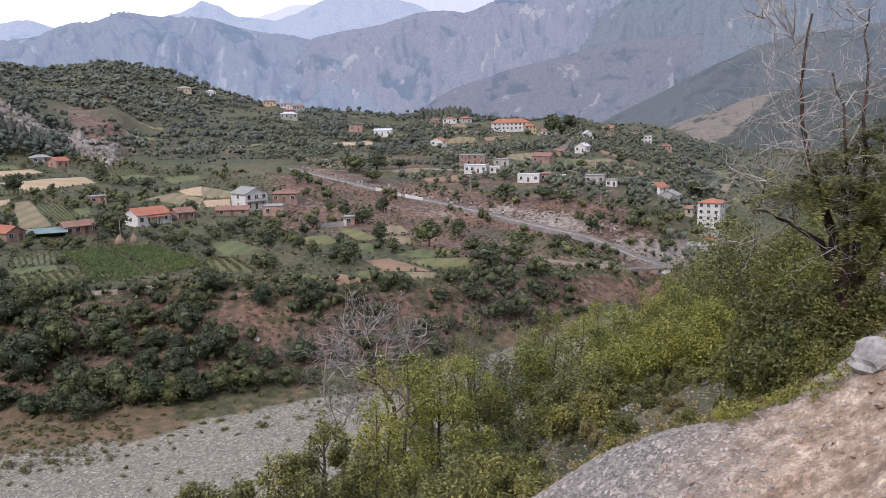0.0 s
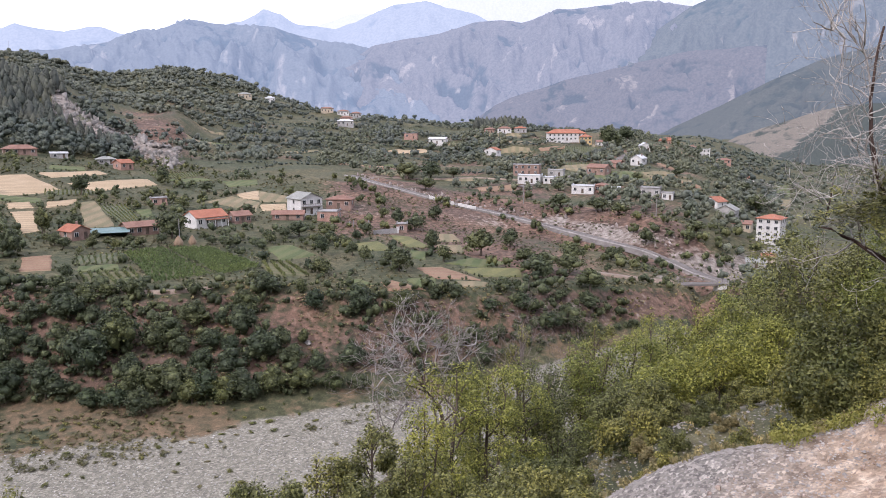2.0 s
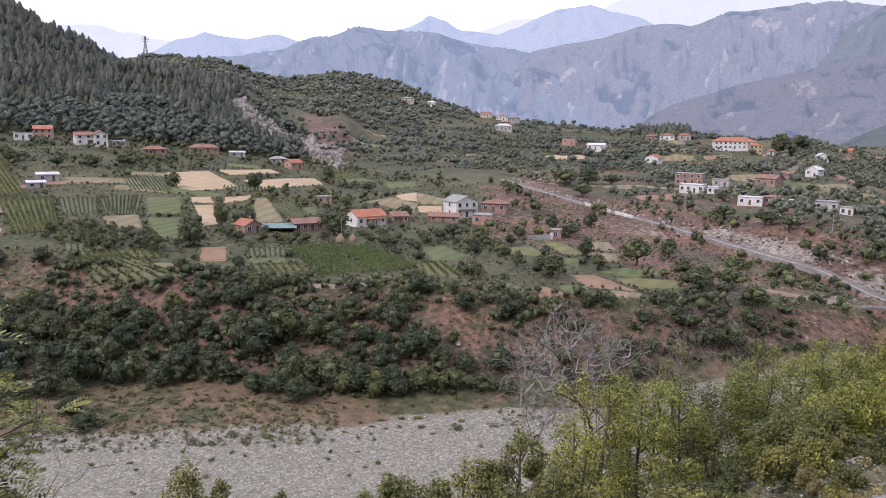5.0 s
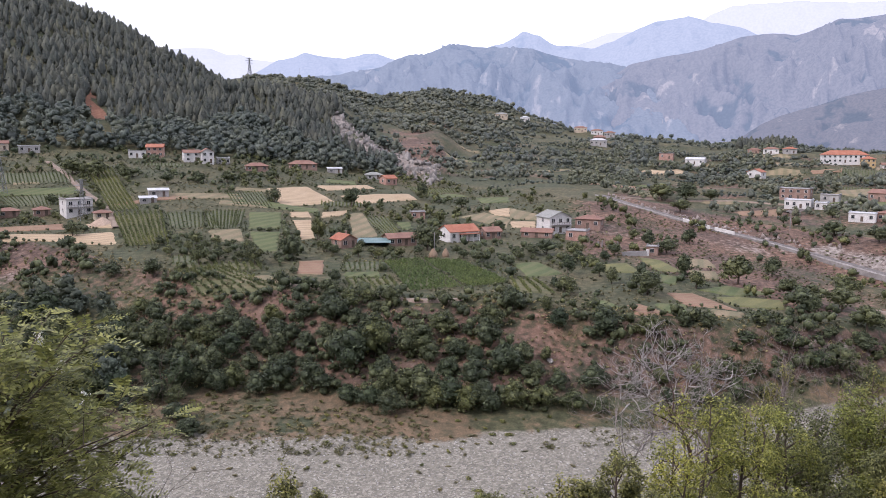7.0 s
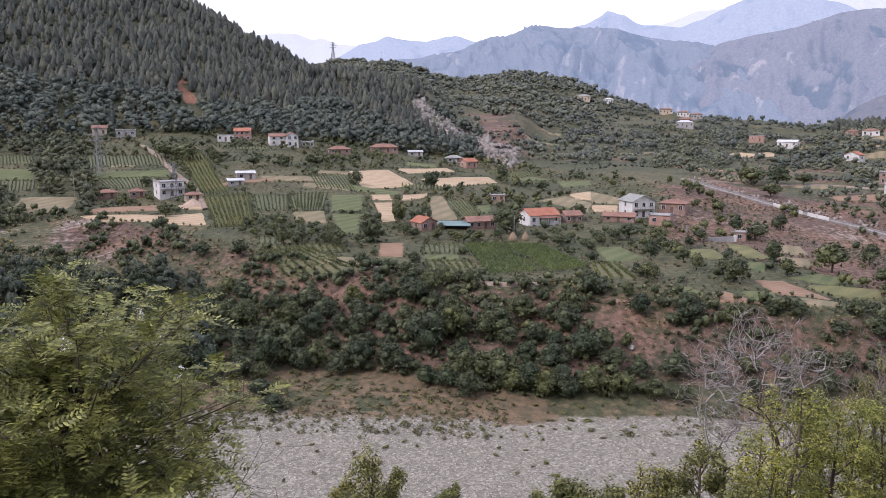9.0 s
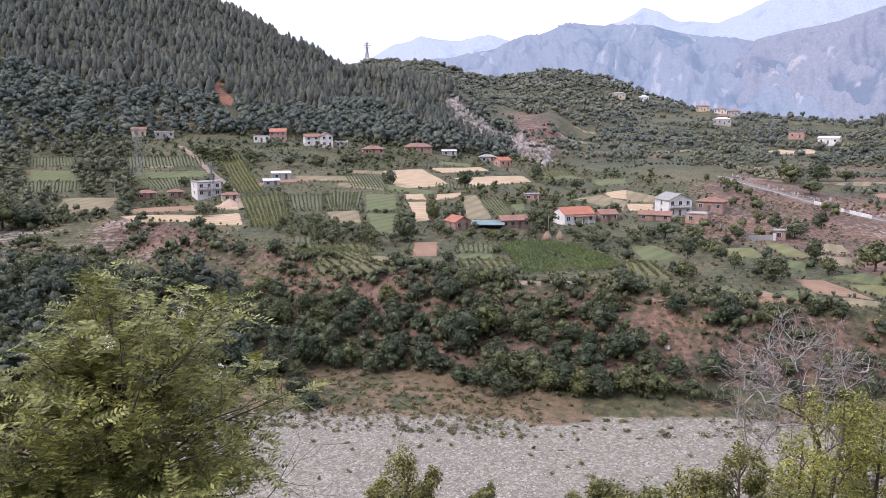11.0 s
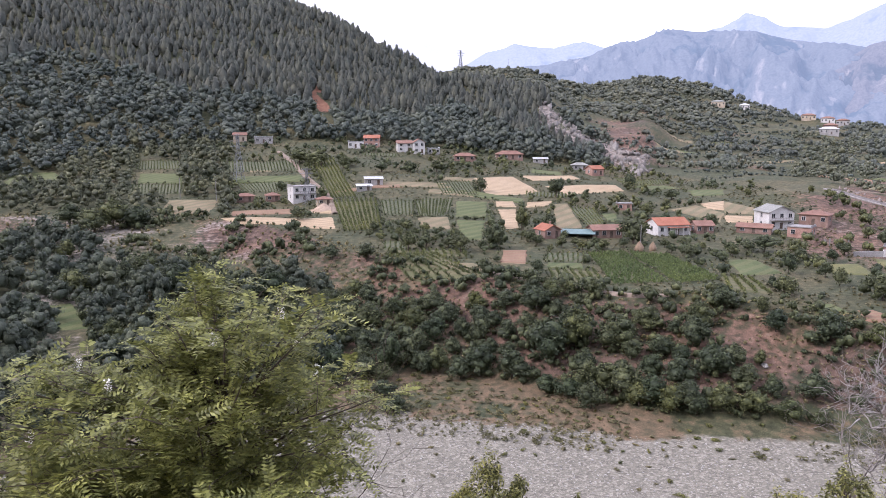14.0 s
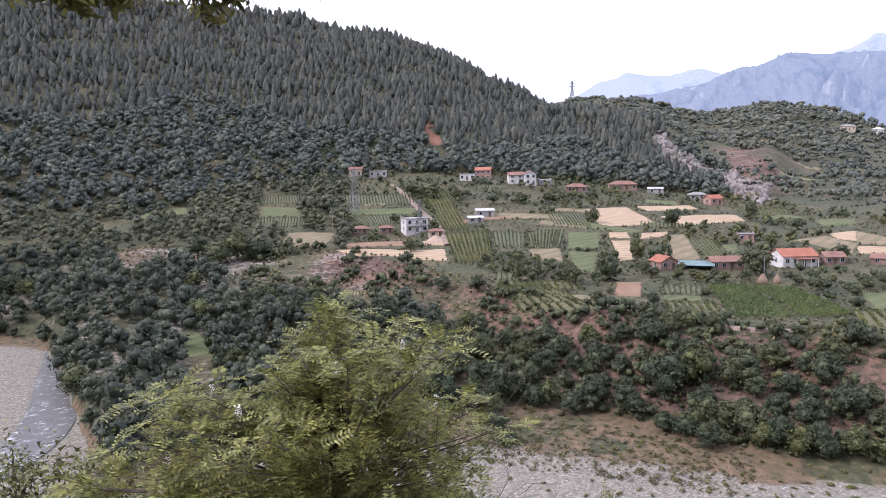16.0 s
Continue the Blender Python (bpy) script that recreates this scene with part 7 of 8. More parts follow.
# ---------------------------------------------------------------- slope below the viewer
NEAR_LEAVES = {"bright": LEAF_NEAR, "dull": LEAF_DULL, "dark": LEAF_SHADE, "stem": LEAF_NEAR}


def limb(rng, start, way, length, r0, depth, out, gravity=0.0, split=3, wiggle=0.25, sides=5, low=0.003, aside=0.75):
    """A branching bare limb; pieces collect in out."""
    p, d = Vector(start), Vector(way).normalized()
    pts, rad = [p.copy()], [r0]
    n = 5
    for k in range(n):
        d = (d + Vector(rng.normal(0, wiggle, 3)) * 0.6 + Vector((0, 0, gravity))).normalized()
        p = p + d * length / n
        pts.append(p.copy())
        rad.append(max(low, r0 * (1 - 0.72 * (k + 1) / n)))
    out.append(tube(pts, rad, sides if depth > 1 else 3))
    if depth > 0:
        for s in range(split):
            k = int(rng.integers(2, n + 1)) if s else n
            side = Vector(rng.normal(0, 1, 3)).normalized()
            limb(rng, pts[k], d * 0.8 + side * aside, length * rng.uniform(0.45, 0.75), rad[k] * 0.8, depth - 1, out, gravity, split, wiggle, sides, low, aside)
    return pts


def sapling(az, r, el_top, wide, mat, seed, n=5200, leaf=0.13, low=0.3, name="young_tree", label="yellow-green young tree on the slope", group="slope trees", bare=0):
    """A slender leafy tree on the slope, its height fitted so that the camera sees its top at el_top."""
    rng = np.random.default_rng(seed)
    base = at(az, r, -0.15)
    tall = (EYE + r * math.tan(radians(el_top)) - base.z - wide * 0.1) / 1.02
    th = empty(name, Matrix.Translation(base), label, "tree", group)
    wood, lobes = [], []
    stems = 2 if wide > 1.6 else 1
    for s in range(stems):
        a = rng.uniform(0, 6.28)
        tip = Vector((math.cos(a) * wide * 0.25 * s, math.sin(a) * wide * 0.25 * s, tall * (1 - 0.12 * s)))
        mid = tip * 0.5 + Vector(rng.normal(0, 0.12, 3))
        wood.append(tube([(0, 0, -0.2), mid * 0.5, mid, tip * 0.8, tip], [0.018 * tall, 0.014 * tall, 0.010 * tall, 0.006 * tall, 0.002 * tall]))
        for k in range(10):
            h = low + (0.97 - low) * (k + rng.uniform(0, 0.8)) / 10
            t = (h - low) / (1 - low)
            reach = wide * 0.5 * (0.35 + 0.85 * math.sin(math.pi * min(1, 0.18 + t * 0.85))) * rng.uniform(0.45, 1.0)
            b = rng.uniform(0, 6.28)
            c = Vector((tip.x * h + reach * math.cos(b) * 0.75, tip.y * h + reach * math.sin(b) * 0.75, tall * h))
            rx = wide * rng.uniform(0.14, 0.26) * (1.1 - 0.5 * t)
            lobes.append((c.x, c.y, c.z, rx, rx * rng.uniform(0.8, 1.3)))
            s0 = Vector((tip.x * h, tip.y * h, tall * h * 0.9))
            wood.append(tube([s0, s0.lerp(c, 0.6) + Vector((0, 0, 0.1)), c], [0.006 * tall, 0.004 * tall, 0.0015 * tall], 4))
        lobes.append((tip.x, tip.y, tall * 0.95, wide * 0.09, wide * 0.2))
    for k in range(bare):
        b = rng.uniform(0, 6.28)
        limb(rng, (0, 0, tall * rng.uniform(0.3, 0.6)), (math.cos(b) * 0.6, math.sin(b) * 0.6, 1), tall * 0.4, 0.012, 2, wood, 0.02)
    v, f = joined(wood)
    part("trunk", mesh_of("trunk", v, f, BARK, True), BARK, th)
    v, f = lobed(rng, lobes, int(n * 1.3), leaf * 0.86, 0.25, 0.5, 2.7, True, 0.6)
    part("crown", mesh_of("crown", v, f, mat), mat, th)


# the stand on the spur
for k, (az, r, el, wide, kind, bare) in enumerate((
        (19.6, 20, -16.6, 2.9, "bright", 0), (22.0, 21, -17.4, 2.6, "bright", 0), (17.2, 18, -19.8, 1.9, "bright", 0), (24.6, 23, -17.0, 2.4, "bright", 0),
        (13.2, 16, -21.0, 1.7, "dull", 1), (14.8, 17, -22.2, 1.6, "dull", 0), (10.6, 15.5, -23.6, 1.4, "dull", 0), (7.6, 15, -25.0, 1.2, "dull", 0),
        (26.4, 28, -17.0, 3.0, "dull", 3), (28.6, 29, -16.2, 3.0, "bright", 1), (30.6, 30, -15.0, 3.2, "bright", 0), (32.6, 32, -14.0, 3.2, "bright", 0),
        (34.8, 33, -13.6, 3.2, "bright", 0), (36.8, 34, -12.2, 3.3, "bright", 0), (38.8, 34, -10.8, 3.4, "bright", 0), (40.6, 31, -9.6, 3.0, "bright", 0),
        (42.0, 27, -8.6, 3.2, "dull", 0), (44.2, 25, -6.2, 4.2, "dull", 0), (46.6, 24, -7.0, 3.4, "dull", 0), (48.6, 24, -8.6, 3.2, "bright", 0),
        (50.8, 22, -5.0, 3.0, "bright", 0), (53.2, 22, -3.0, 3.4, "bright", 0), (29.6, 36, -13.6, 2.6, "dull", 4), (24.2, 40, -13.8, 2.6, "dull", 5),
        (21.0, 30, -16.4, 2.4, "dull", 2), (33.6, 38, -12.8, 3.0, "bright", 0), (31.8, 26, -18.0, 2.2, "dull", 2), (35.4, 28, -16.0, 2.4, "bright", 0), (27.2, 24, -19.5, 2.2, "dull", 2),
        (44.6, 16.5, -13.2, 1.5, "dark", 0), (46.3, 16.0, -11.6, 1.9, "dark", 0), (48.4, 16.2, -11.0, 2.0, "dark", 0), (50.4, 16.5, -10.4, 2.0, "dark", 0), (36.4, 21, -15.8, 2.0, "stem", 0), (38.6, 22, -14.2, 2.2, "stem", 0), (34.4, 19.5, -17.8, 1.7, "dull", 0), (40.6, 23, -12.8, 2.3, "stem", 0), (32.6, 18, -19.8, 1.6, "dull", 2), (42.3, 21, -12.6, 2.0, "stem", 0), (42.6, 24, -13.5, 2.0, "dark", 0), (39.6, 27.5, -14.5, 2.0, "dark", 0), (37.4, 28.5, -16.0, 1.8, "dark", 0), (32.8, 27.5, -18.0, 1.8, "dark", 1))):
    sapling(az, r, el, wide, NEAR_LEAVES[kind], 900 + k, 9000 if wide > 2.2 else 6200, 0.044 if r < 24 else 0.052, bare=bare,
            low={"dark": 0.04, "stem": 0.42}.get(kind, 0.2),
            label={"stem": "slender yellow-green young tree standing in gravel", "bright": "bright yellow-green young tree on the slope", "dull": "dull green bushy tree on the slope", "dark": "dark green leafy shrub at the slope edge"}[kind])
# tops that rise out of the slope below
for k, (az, r, el, wide) in enumerate(((-11.4, 15, -22.8, 1.9), (-9.6, 16, -24.2, 1.5), (-5.0, 15, -25.2, 1.2), (1.2, 15, -25.6, 1.5), (2.8, 15.4, -24.9, 1.6), (4.6, 15.5, -24.6, 1.9), (6.6, 15.2, -24.4, 1.8), (9.0, 16, -23.0, 1.7), (11.6, 15, -24.5, 1.8), (15.8, 15.5, -23.5, 1.8), (-13.6, 17, -24.8, 1.5), (-51.0, 10, -16.6, 2.8), (-53.5, 11, -15.6, 2.6), (-47.5, 11, -20.5, 2.0))):
    sapling(az, r, el, wide, LEAF_DULL, 950 + k, 6000, 0.042, 0.15, "slope_shrub", "grey-green leafy shrub top on the slope", "slope shrubs")


def low_bush(az, r, tall, mat, seed, label):
    """A ragged bush of leafy shoots."""
    rng = np.random.default_rng(seed)
    lobes = [(rng.normal(0, 0.32), rng.normal(0, 0.32), rng.uniform(0.1, 0.8), rng.uniform(0.13, 0.26), rng.uniform(0.13, 0.3)) for _ in range(13)]
    th = empty("bush", Matrix.Translation(at(az, r, -0.05)) @ Matrix.Scale(tall, 4), label, "bush", "slope bushes")
    part("foliage", mesh_of("foliage", *lobed(rng, lobes, 3600, 0.038 / max(tall, 0.55) ** 0.5, 0.3, 0.4, 2.0, True, 0.6), mat), mat, th)


for k, (az, r, tall, mat) in enumerate((
        (18.5, 14, 1.0, LEAF_DULL), (20.5, 14, 1.1, LEAF_DULL), (22.5, 14.5, 1.3, LEAF_DULL), (24.5, 14.5, 1.4, LEAF_DULL), (26.3, 14.2, 1.2, LEAF_DULL), (23.5, 17, 1.5, LEAF_DULL), (28.0, 16, 1.2, LEAF_DULL), (21.5, 16.5, 1.5, LEAF_SHADE), (26.0, 17.5, 1.5, LEAF_SHADE),
        (37.5, 18, 0.6, LEAF_SHADE), (38.8, 19, 0.6, LEAF_DULL), (34.8, 18, 0.7, LEAF_DULL), (40.0, 20, 0.7, LEAF_DULL), (33.8, 17, 0.5, LEAF_DRY), (36.8, 19.5, 0.5, LEAF_DRY), (39.4, 17, 0.4, LEAF_DRY), (35.6, 21, 0.9, LEAF_SHADE), (38.0, 22.5, 0.9, LEAF_SHADE), (41.6, 19, 0.6, LEAF_DULL),
        (33.0, 19, 0.7, LEAF_DULL), (29.6, 14.6, 0.7, LEAF_DULL), (27.6, 15.2, 0.9, LEAF_SHADE), (31.2, 14.4, 0.45, LEAF_SHADE), (34.4, 14.3, 0.3, LEAF_DRY), (39.4, 14.2, 0.24, LEAF_DRY), (28.8, 17.5, 0.9, LEAF_DULL), (30.6, 15.5, 0.7, LEAF_DRY), (25.0, 18, 1.0, LEAF_DULL), (51.4, 17, 0.8, LEAF_DULL), (31.6, 18.0, 1.0, LEAF_SHADE),
        (40.7, 14.4, 0.62, LEAF_SHADE), (41.3, 14.7, 0.5, LEAF_SHADE), (36.0, 16.5, 0.6, LEAF_SHADE), (35.4, 16.0, 0.42, LEAF_DULL), (33.4, 15.4, 0.4, LEAF_DULL), (38.2, 14.6, 0.3, LEAF_DRY), (37.2, 14.2, 0.26, LEAF_DRY),
        (43.9, 15.4, 0.6, LEAF_SHADE), (44.9, 15.0, 0.9, LEAF_SHADE), (45.9, 14.7, 0.8, LEAF_SHADE), (46.9, 14.6, 1.05, LEAF_SHADE), (48.0, 14.4, 0.85, LEAF_SHADE), (49.1, 14.3, 0.7, LEAF_SHADE), (47.6, 15.6, 1.3, LEAF_SHADE), (45.4, 15.8, 1.1, LEAF_SHADE))):
    low_bush(az, r, tall, mat, 970 + k, "tuft of dry weeds on gravel" if mat is LEAF_DRY else "green leafy bush on the gravel slope" if mat is LEAF_DULL else "dark green bush on the gravel slope")


def bare_tree(name, az, r, el_top, lean, seed, label, limbs, thick, depth=3, spread_out=1.0, fork=0.3, bark=BARK, stem=None):
    """A leafless tree of weathered limbs."""
    rng = np.random.default_rng(seed)
    base = at(az, r, -0.2)
    tall = EYE + r * math.tan(radians(el_top)) - base.z
    th = empty(name, Matrix.Translation(base), label, "tree")
    pts = [Vector((0, 0, -0.2))]
    for k in range(1, 5):
        t = k / 4
        pts.append(Vector((lean[0] * t * t + rng.normal(0, 0.12), lean[1] * t + rng.normal(0, 0.1), tall * fork * t)))
    v, f = tube(pts, [thick * (1 - 0.35 * k / 4) for k in range(5)], 9)
    part("trunk", mesh_of("trunk", v, f, bark, True), bark, th)
    wood = TWIGS if bark is TWIGS else DEADWOOD
    for k in range(limbs):
        a, twigs = 6.28 * (k + rng.uniform(-0.3, 0.3)) / limbs, []
        steep = rng.uniform(0.9, 2.2)
        limb(rng, pts[4 if k < limbs * 0.7 else 3], (math.cos(a) * 0.7 * spread_out, math.sin(a) * 0.5 * spread_out, steep), tall * (1 - fork) * (rng.uniform(0.34, 0.58) if stem else rng.uniform(0.4, 0.72)), thick * rng.uniform(0.2, 0.4), depth, twigs, 0.06, 3 if bark is TWIGS else 4, 0.36, low=0.005 if bark is TWIGS or r < 20 else 0.009, aside=0.5 if stem else 0.75)
        b = part("branch", mesh_of("branch", *twigs[0], stem or wood, True), stem or wood, th, "bleached bare branch" if wood is DEADWOOD and not stem else "")
        v, f = joined(twigs[1:])
        part("twig_crown", mesh_of("twig_crown", v, f, wood, True), wood, b, "pale dry twigs" if stem else "")


def gnarled_tree(r, stems, bark, pale, label, seed, count=9, reach=(0.4, 1.0), fine=0.007, bare_from=0, curl=0.4):
    """A half-dead tree; stems: thickness at foot and tip, and the way it grows (heading, elevation)."""
    rng = np.random.default_rng(seed)
    foot = at(stems[0][2][0][0], r, -0.2)
    th = empty("half_dead_tree", Matrix.Translation(foot), label, "tree")
    for k, (r0, r1, line) in enumerate(stems):
        far = r + np.cumsum(rng.normal(0, 0.12, len(line))) * (k > 0)
        pts = [Vector((d * math.sin(radians(a)), d * math.cos(radians(a)), EYE + d * math.tan(radians(e)))) - foot for (a, e), d in zip(line, far)]
        if k == 0:
            pts = [Vector((pts[0].x, pts[0].y, -0.3))] + pts
        way = []
        for a, b in zip(pts[:-1], pts[1:]):
            way += [a, a.lerp(b, 0.5) + Vector(rng.normal(0, 0.12, 3)) * (b - a).length * 0.4]
        way.append(pts[-1])
        n = len(way)
        stem = part("trunk" if k == 0 else "branch", mesh_of("branch", *tube(way, [r1 + (r0 - r1) * (1 - q / (n - 1)) ** 1.9 for q in range(n)], 8), bark if r0 > 0.025 else pale, True), bark, th)
        twigs = []
        if k >= bare_from:
            for _ in range(count):
                q = int(rng.integers(max(1, n // 3), n))
                side = Vector((rng.normal(), rng.normal() * 0.6, rng.normal() * 0.7 + 0.35)).normalized()
                limb(rng, way[q], side, rng.uniform(*reach), fine * rng.uniform(1.2, 2.4), 2, twigs, 0.05, 3, curl, 4, fine * 0.42, 0.7)
            part("twig_crown", mesh_of("twig_crown", *joined(twigs), pale, True), pale, stem, "pale dry twigs")
    return th, foot


GREY_TWIGS = mat_two("grey_twigs", (0.20, 0.18, 0.17), (0.36, 0.335, 0.315), 3.0, 18, 0.9, 0.6, (1, 1, 0.3))
RED_BARK = mat_two("red_bark", (0.040, 0.026, 0.022), (0.100, 0.066, 0.054), 2.0, 14, 0.9, 0.8, (1, 1, 0.25))
gnarled_tree(30, (
        (0.12, 0.05, ((18.5, -24.1), (18.4, -21.5), (18.1, -20.4), (17.6, -19.7), (17.1, -19.3), (16.9, -18.8))),
        (0.045, 0.01, ((16.9, -18.8), (16.5, -17.7), (15.7, -16.4), (14.7, -15.2))),
        (0.04, 0.008, ((16.9, -18.8), (17.0, -17.3), (16.5, -15.7), (16.2, -14.4))),
        (0.04, 0.008, ((17.0, -18.9), (17.8, -17.3), (18.2, -16.1), (18.8, -15.1))),
        (0.04, 0.008, ((17.1, -19.3), (16.0, -18.9), (14.7, -18.7), (13.3, -18.0))),
        (0.035, 0.008, ((16.9, -18.8), (15.8, -18.0), (14.4, -17.2), (13.5, -16.3))),
        (0.03, 0.006, ((17.7, -19.8), (16.6, -19.7), (15.7, -20.0), (15.2, -20.5))),
        (0.03, 0.006, ((18.1, -21.7), (16.5, -21.9), (15.7, -22.6), (14.8, -21.4))),
        (0.035, 0.008, ((17.0, -18.9), (18.4, -18.1), (19.7, -17.2), (20.8, -15.9)))), RED_BARK, GREY_TWIGS, "dead leaning tree with dark trunk and grey twigs", 41, 12, (0.6, 1.25), 0.017, 1, 0.28)
for k, (az, r, el, label) in enumerate(((21.2, 36, -13.6, "thin dead tree with grey twigs"), (23.4, 38, -13.9, "thin dead tree with grey twigs"), (26.0, 37, -13.8, "thin dead tree among green saplings"), (14.6, 35, -14.8, "small dead tree with pale twigs"), (28.6, 40, -13.4, "thin dead tree behind the green stand"), (19.2, 38, -14.0, "small dead tree with pale twigs"))):
    bare_tree("dead_tree", az, r, el, (0.4 * (-1) ** k, 0.2), 50 + k, label, 5, 0.09, 3, 1.0, 0.5, TWIGS)
roadside, foot = gnarled_tree(16.5, (
        (0.17, 0.02, ((50.2, -14.5), (49.7, -11.1), (49.2, -8.2), (48.3, -5.0), (47.4, -3.5), (46.9, -0.9), (46.7, 1.6), (46.8, 3.7), (47.1, 6.0))),
        (0.1, 0.015, ((50.2, -13.3), (50.0, -10.4), (49.8, -6.7), (49.6, -3.1), (49.3, 0.1), (48.5, 2.3))),
        (0.12, 0.012, ((50.3, -14.0), (50.6, -10.3), (50.9, -6.7), (50.7, -2.7), (50.5, 1.1), (50.1, 4.6), (50.3, 6.1))),
        (0.075, 0.012, ((49.6, -10.4), (48.5, -8.6), (47.1, -7.8), (45.7, -7.1), (44.3, -6.6), (44.8, -5.2), (44.9, -4.1))),
        (0.1, 0.015, ((50.3, -13.3), (50.8, -11.0), (51.8, -9.2), (52.6, -6.6), (52.5, -2.0), (52.1, 2.5))),
        (0.02, 0.006, ((46.7, 1.6), (46.3, 4.1), (45.7, 5.0), (44.3, 5.9))),
        (0.022, 0.006, ((47.6, -4.2), (47.2, -2.8), (46.6, -1.5), (45.3, -0.2)))), RED_BARK, DEADWOOD, "tall half-dead tree with red-brown stems and pale twigs", 45, 20, (0.5, 1.3), 0.008)


# ---------------------------------------------------------------- black locust before the viewer
def locust_leaf(rng, pairs=8, long=0.31):
    """One feathered leaf lying along +x: a thin stalk and paired leaflets."""
    vs, fs = [], []

    def quad(a, b, c, d):
        k = len(vs)
        vs.extend((a, b, c, d))
        fs.append((k, k + 1, k + 2, k + 3))

    droop = rng.uniform(0.1, 0.45)
    z = lambda x: -droop * x * x / long
    for s in range(3):
        x0, x1 = long * s / 3, long * (s + 1) / 3
        quad((x0, -0.0014, z(x0)), (x1, -0.0012, z(x1)), (x1, 0.0012, z(x1)), (x0, 0.0014, z(x0)))
    for k in range(pairs):
        x = long * (0.2 + 0.78 * k / (pairs - 1))
        size = 0.062 * (0.8 + 0.45 * math.sin(math.pi * (k + 1.2) / (pairs + 1))) * rng.uniform(0.85, 1.1)
        for side in (-1, 1):
            lift = rng.uniform(-0.35, 0.25)
            tip = (x + size * 0.35, side * size, z(x) + lift * size)
            m1 = (x + size * 0.06 - 0.006, side * size * 0.55, z(x) + lift * size * 0.55 + 0.002)
            m2 = (x + size * 0.32 + 0.006, side * size * 0.5, z(x) + lift * size * 0.5 + 0.002)
            quad((x, 0, z(x)), m1, tip, m2)
    x = long
    quad((x, 0, z(x)), (x + 0.02, -0.010, z(x)), (x + 0.045, 0, z(x) - 0.008), (x + 0.02, 0.010, z(x)))
    return np.array(vs), np.array(fs)


def leaf_sprays(rng, leaves, places, count, size, spread_out):
    """Feathered leaves gathered in drooping sprays about places."""
    vs, fs, nv = [], [], 0
    for c in places:
        for _ in range(count):
            out = Vector((rng.normal(), rng.normal(), rng.normal() * 0.25 - 0.1)).normalized()
            yax = (Vector((0, 0, 1)).cross(out) + Vector(rng.normal(0, 0.2, 3))).normalized()
            zax = out.cross(yax).normalized()
            v, f = leaves[int(rng.integers(len(leaves)))]
            M = np.array([out, zax.cross(out), zax]) * size * rng.uniform(0.8, 1.2)
            vs.append(v @ M + np.array(c) + rng.normal(0, 1, 3) * np.array([1, 1, 0.35]) * spread_out)
            fs.append(f + nv)
            nv += len(v)
    return np.concatenate(vs), np.concatenate(fs)


def roadside_leaves():
    """The living sprays low on the half-dead tree."""
    rng = np.random.default_rng(46)
    places = [Vector((d * math.sin(radians(a)), d * math.cos(radians(a)), EYE + d * math.tan(radians(e)))) - foot
              for a, e, d in ((46.5, -5.2, 16.2), (47.6, -5.0, 16.0), (49.2, -4.6, 16.1), (50.3, -5.6, 15.9), (51.0, -6.8, 16.2), (51.6, -4.2, 16.4), (52.2, -7.6, 16.0), (50.6, -2.6, 16.5), (51.4, -1.4, 16.6), (48.8, -3.0, 16.6), (52.4, -5.6, 16.3), (51.8, -9.2, 16.1))]
    leaves = [locust_leaf(rng) for _ in range(4)]
    part("foliage", mesh_of("foliage", *leaf_sprays(rng, leaves, places, 80, 1.3, 0.36), LEAF_DULL), LEAF_DULL, roadside, "dark green feathered leaves")


roadside_leaves()


